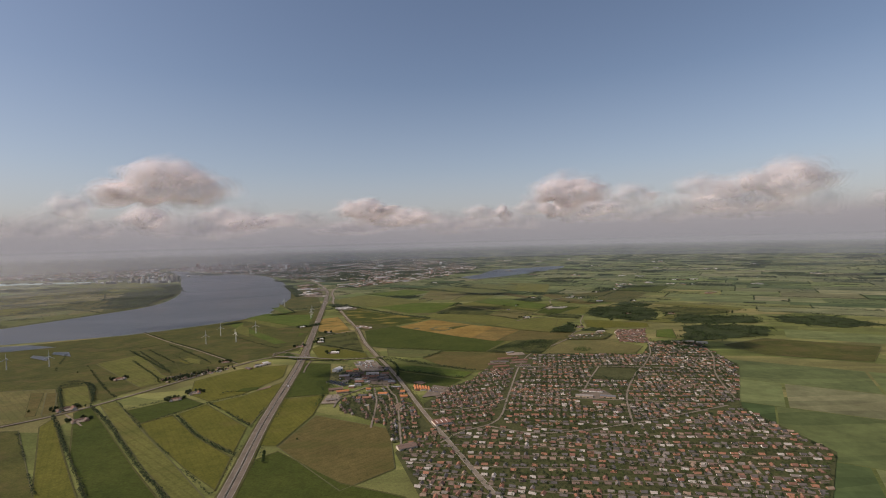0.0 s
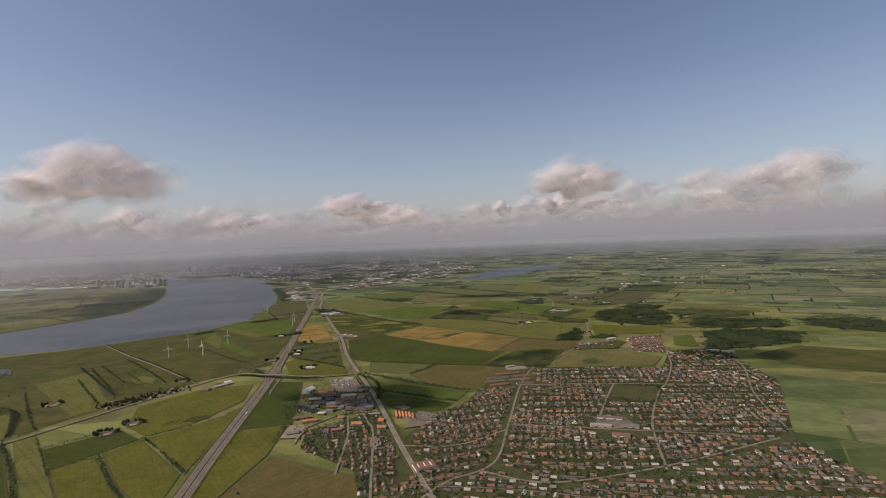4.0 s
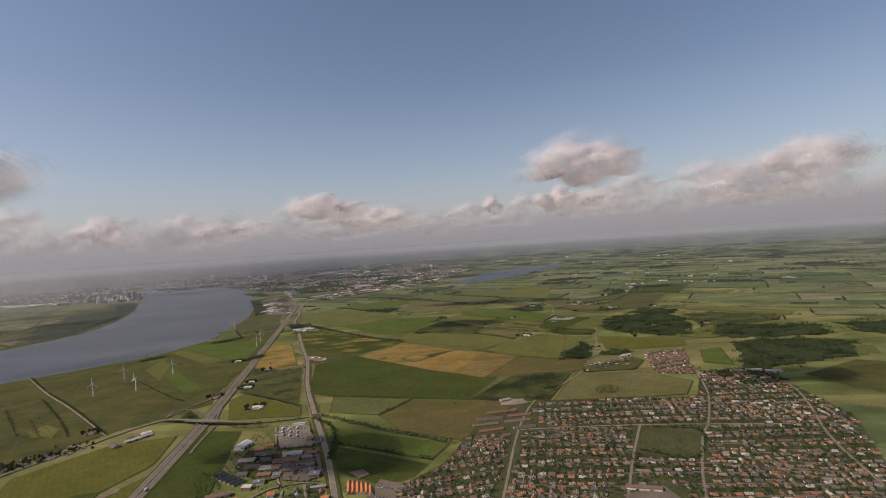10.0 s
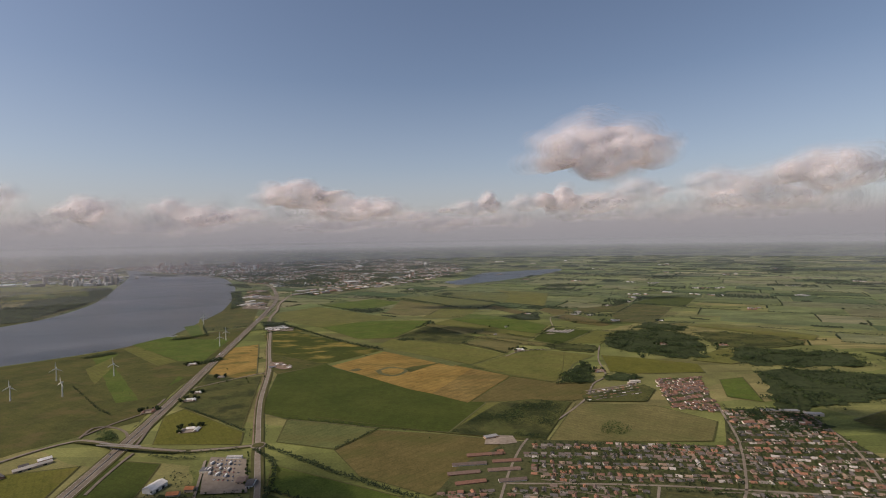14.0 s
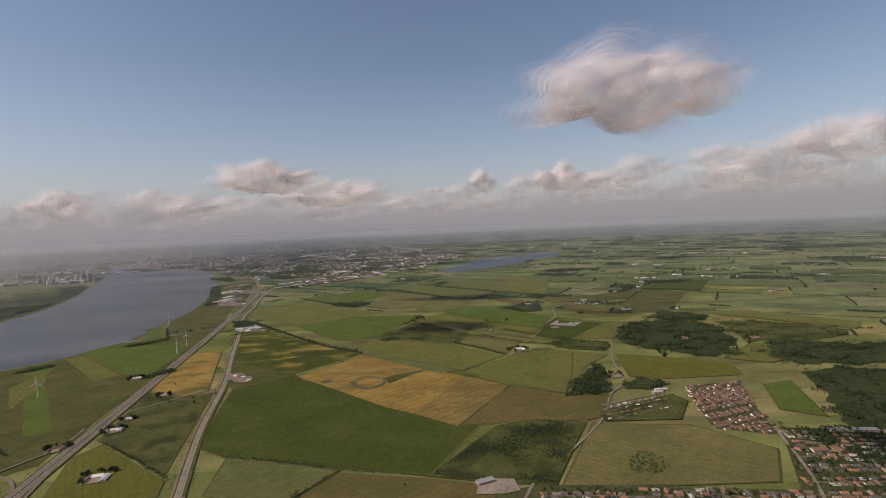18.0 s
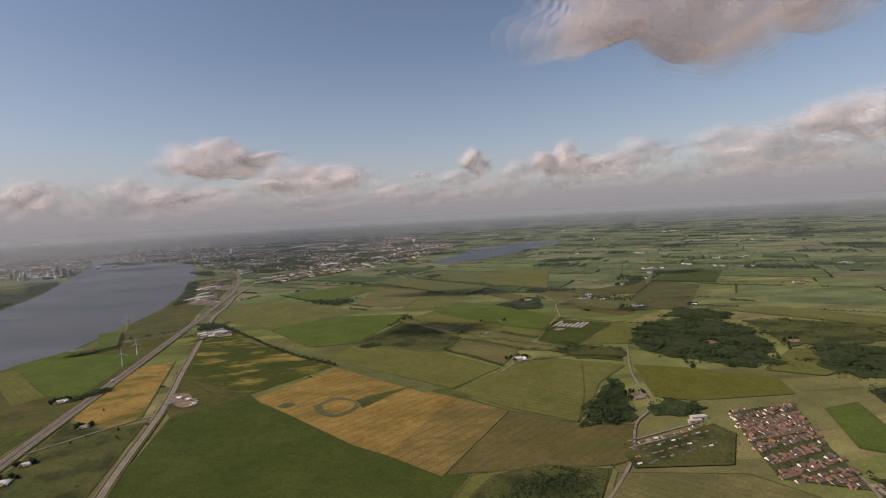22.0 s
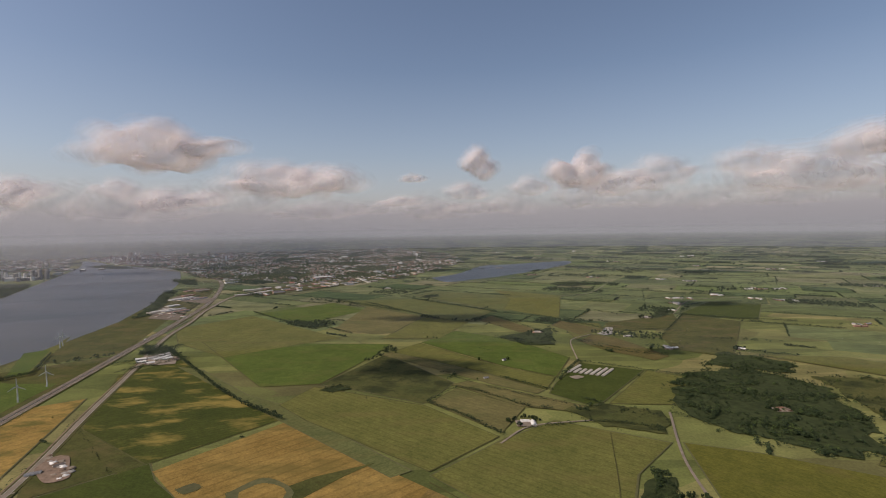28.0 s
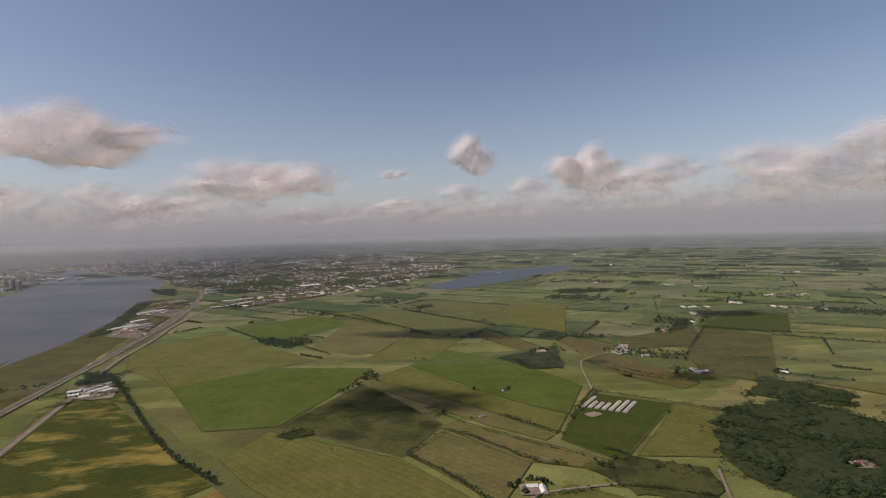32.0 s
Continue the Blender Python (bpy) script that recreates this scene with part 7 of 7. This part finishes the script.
wood("far_hedges", right, RNG.uniform(2.5, 4.5, len(right)), LEAF_DARK, "hedges and small woods among the fields", "hedgerow", SMALL, False)


def sail_boat(x, y, angle):
    root = tagged(new("sailing_boat"), "small white sailing boat on the fjord", "boat", group="boats on the fjord")
    root.matrix_basis = pose(x, y, 0.2, 0, 0, angle)
    bm = bmesh.new()
    box_bm(bm, 5, 1.6, 0, 0.9, inset=-0.15)
    bmesh.ops.bevel(bm, geom=bm.edges[:], offset=0.3, segments=2, affect="EDGES")
    part("hull", bm, WHITE, root)
    bm = bmesh.new()
    bmesh.ops.create_cone(bm, cap_ends=True, segments=6, radius1=0.1, radius2=0.06, depth=7, matrix=pose(0.5, 0, 4))
    part("mast", bm, CONCRETE, root)
    bm = bmesh.new()
    vs = [bm.verts.new(v) for v in ((0.4, 0.05, 1.5), (-2.2, 0.5, 1.5), (0.4, 0.05, 7.2), (0.4, -0.05, 1.5), (-2.2, 0.4, 1.5), (0.4, -0.05, 7.2))]
    for f in ((0, 1, 2), (5, 4, 3), (0, 3, 4, 1), (1, 4, 5, 2), (2, 5, 3, 0)):
        bm.faces.new([vs[i] for i in f])
    part("sail", bm, WHITE, root)


for x, y, a in ((-1190, 2560, 20), (-1130, 2470, 70), (-1020, 2330, 120)):
    sail_boat(x, y, a)

# ---- clouds and haze ----
def cloud(x, y, z, sx, sy, sz, shells=6, seed=1, fine=4, veil=1.0, soft=0.22, label="pinkish white cumulus cloud with a soft grey base", tone=(0.93, 0.872, 0.868)):
    """A cumulus: billows heaped over a flat base, wrapped in thinner and thinner veils."""
    r = np.random.default_rng(seed)
    root = tagged(new("cloud"), label, "cloud", group="cumulus clouds")
    root.location = (x, y, z)
    lumps = []
    for k in range(17):
        u = r.uniform(-1, 1)
        lumps.append((np.array([u * 0.66, r.uniform(-0.45, 0.45), r.uniform(-0.2, 0.62) * (1 - 0.8 * u * u)]), r.uniform(0.20, 0.46) * (1.15 - 0.4 * abs(u))))
    lumps.append((np.zeros(3), 0.42))
    size = (sx * sy * sz) ** (1 / 3)
    for s in range(shells):
        w = s / max(1, shells - 1)
        bm = bmesh.new()
        bmesh.ops.create_icosphere(bm, subdivisions=fine, radius=1.0)
        for v in bm.verts:
            d = np.array(v.co.normalized())
            far = 0.12
            for c, rad in lumps:
                b = d @ c
                disc = b * b - c @ c + rad * rad
                if disc > 0:
                    far = max(far, b + math.sqrt(disc))
            far *= 0.66 + 0.50 * w
            q = Vector((d[0] * far * sx, d[1] * far * sy, d[2] * far * sz))
            n1 = noise.noise_vector(q * (2.2 / size) + Vector((seed * 7.1, 0, s * 0.15)))
            n2 = noise.noise_vector(q * (6.5 / size) + Vector((0, seed * 3.3, s * 0.3)))
            q += n1 * size * 0.11 + n2 * size * 0.035
            low = -0.42 * sz - 0.14 * sz * w
            if q.z < low:
                q.z = low + (q.z - low) * 0.45
            v.co = q
        for f in bm.faces:
            f.smooth = True
        thick = veil * (0.34 * (1 - w) ** 1.2 + 0.045)
        part("veil", bm, cloud_material("cloud_veil", thick, size, soft, tone), root)
    return root


cloud(180, 690, 231, 66, 50, 36, 9, 3, 5)
cloud(-318, 560, 238, 108, 60, 38, 9, 5, 5)
cloud(-172, 1170, 246, 98, 60, 42, 8, 8, 5)
cloud(-138, 1480, 238, 150, 66, 46, 7, 9, 5)
cloud(372, 1600, 264, 72, 60, 58, 8, 11, 5)
cloud(152, 1228, 233, 27, 26, 26, 7, 13)
cloud(75, 1300, 228, 22, 14, 8, 4, 14)
cloud(-1560, 2595, 318, 170, 110, 110, 6, 17)
cloud(-1165, 2995, 300, 220, 120, 90, 5, 19)
cloud(1250, 1800, 345, 240, 120, 100, 6, 23)
cloud(1500, 2500, 330, 420, 160, 120, 5, 29)
cloud(700, 2300, 296, 190, 120, 70, 5, 31)
# the bank along the horizon: a far grey wall of cloud and nearer heaps before it
for k in range(26):
    a = radians(-54 + 108 * (k + 0.5) / 26 + RNG.normal(0, 1.2))
    d = RNG.uniform(3400, 4100)
    mid = abs(k - 12.0) < 4
    cloud(50 + d * math.sin(a), 420 + d * math.cos(a), 172 + d * RNG.uniform(0.034, 0.052) * (0.8 if mid else 1.0), RNG.uniform(240, 400), 150, RNG.uniform(120, 200) * (0.7 if mid else 1.0), 4, 100 + k, 4, 0.42, 0.26, "low grey-white cloud of the bank along the horizon", (0.83, 0.785, 0.79))
for k, (deg, up, wide, high) in enumerate(((-43, 0.072, 150, 95), (-36, 0.060, 190, 80), (-29, 0.062, 120, 70), (-22, 0.052, 170, 70), (-3, 0.046, 150, 50), (4, 0.060, 130, 62), (11, 0.066, 150, 76), (17, 0.070, 210, 84), (24, 0.080, 200, 96), (31, 0.086, 240, 110), (39, 0.100, 260, 120))):
    d = 2900 + 300 * math.sin(k * 2.1)
    cloud(50 + d * math.sin(radians(deg)), 420 + d * math.cos(radians(deg)), 172 + d * up, wide, 130, high, 6, 160 + k, 4, 0.62, 0.24, "heaped white cloud with a grey base before the bank")

# rings of translucent sheet, one behind another, imitate the distant haze
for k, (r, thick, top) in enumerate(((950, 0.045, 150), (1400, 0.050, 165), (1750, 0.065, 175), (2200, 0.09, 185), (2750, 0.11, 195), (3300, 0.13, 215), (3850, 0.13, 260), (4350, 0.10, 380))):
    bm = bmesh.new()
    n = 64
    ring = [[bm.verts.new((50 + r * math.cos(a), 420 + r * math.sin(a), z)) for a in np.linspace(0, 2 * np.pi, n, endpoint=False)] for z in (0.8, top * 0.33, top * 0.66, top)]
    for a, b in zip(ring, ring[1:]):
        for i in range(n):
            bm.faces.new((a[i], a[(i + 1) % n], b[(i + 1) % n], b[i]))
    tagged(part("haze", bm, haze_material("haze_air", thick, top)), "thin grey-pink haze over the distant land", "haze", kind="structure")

# the land beyond, as far as the horizon: a glowing ring with painted haze
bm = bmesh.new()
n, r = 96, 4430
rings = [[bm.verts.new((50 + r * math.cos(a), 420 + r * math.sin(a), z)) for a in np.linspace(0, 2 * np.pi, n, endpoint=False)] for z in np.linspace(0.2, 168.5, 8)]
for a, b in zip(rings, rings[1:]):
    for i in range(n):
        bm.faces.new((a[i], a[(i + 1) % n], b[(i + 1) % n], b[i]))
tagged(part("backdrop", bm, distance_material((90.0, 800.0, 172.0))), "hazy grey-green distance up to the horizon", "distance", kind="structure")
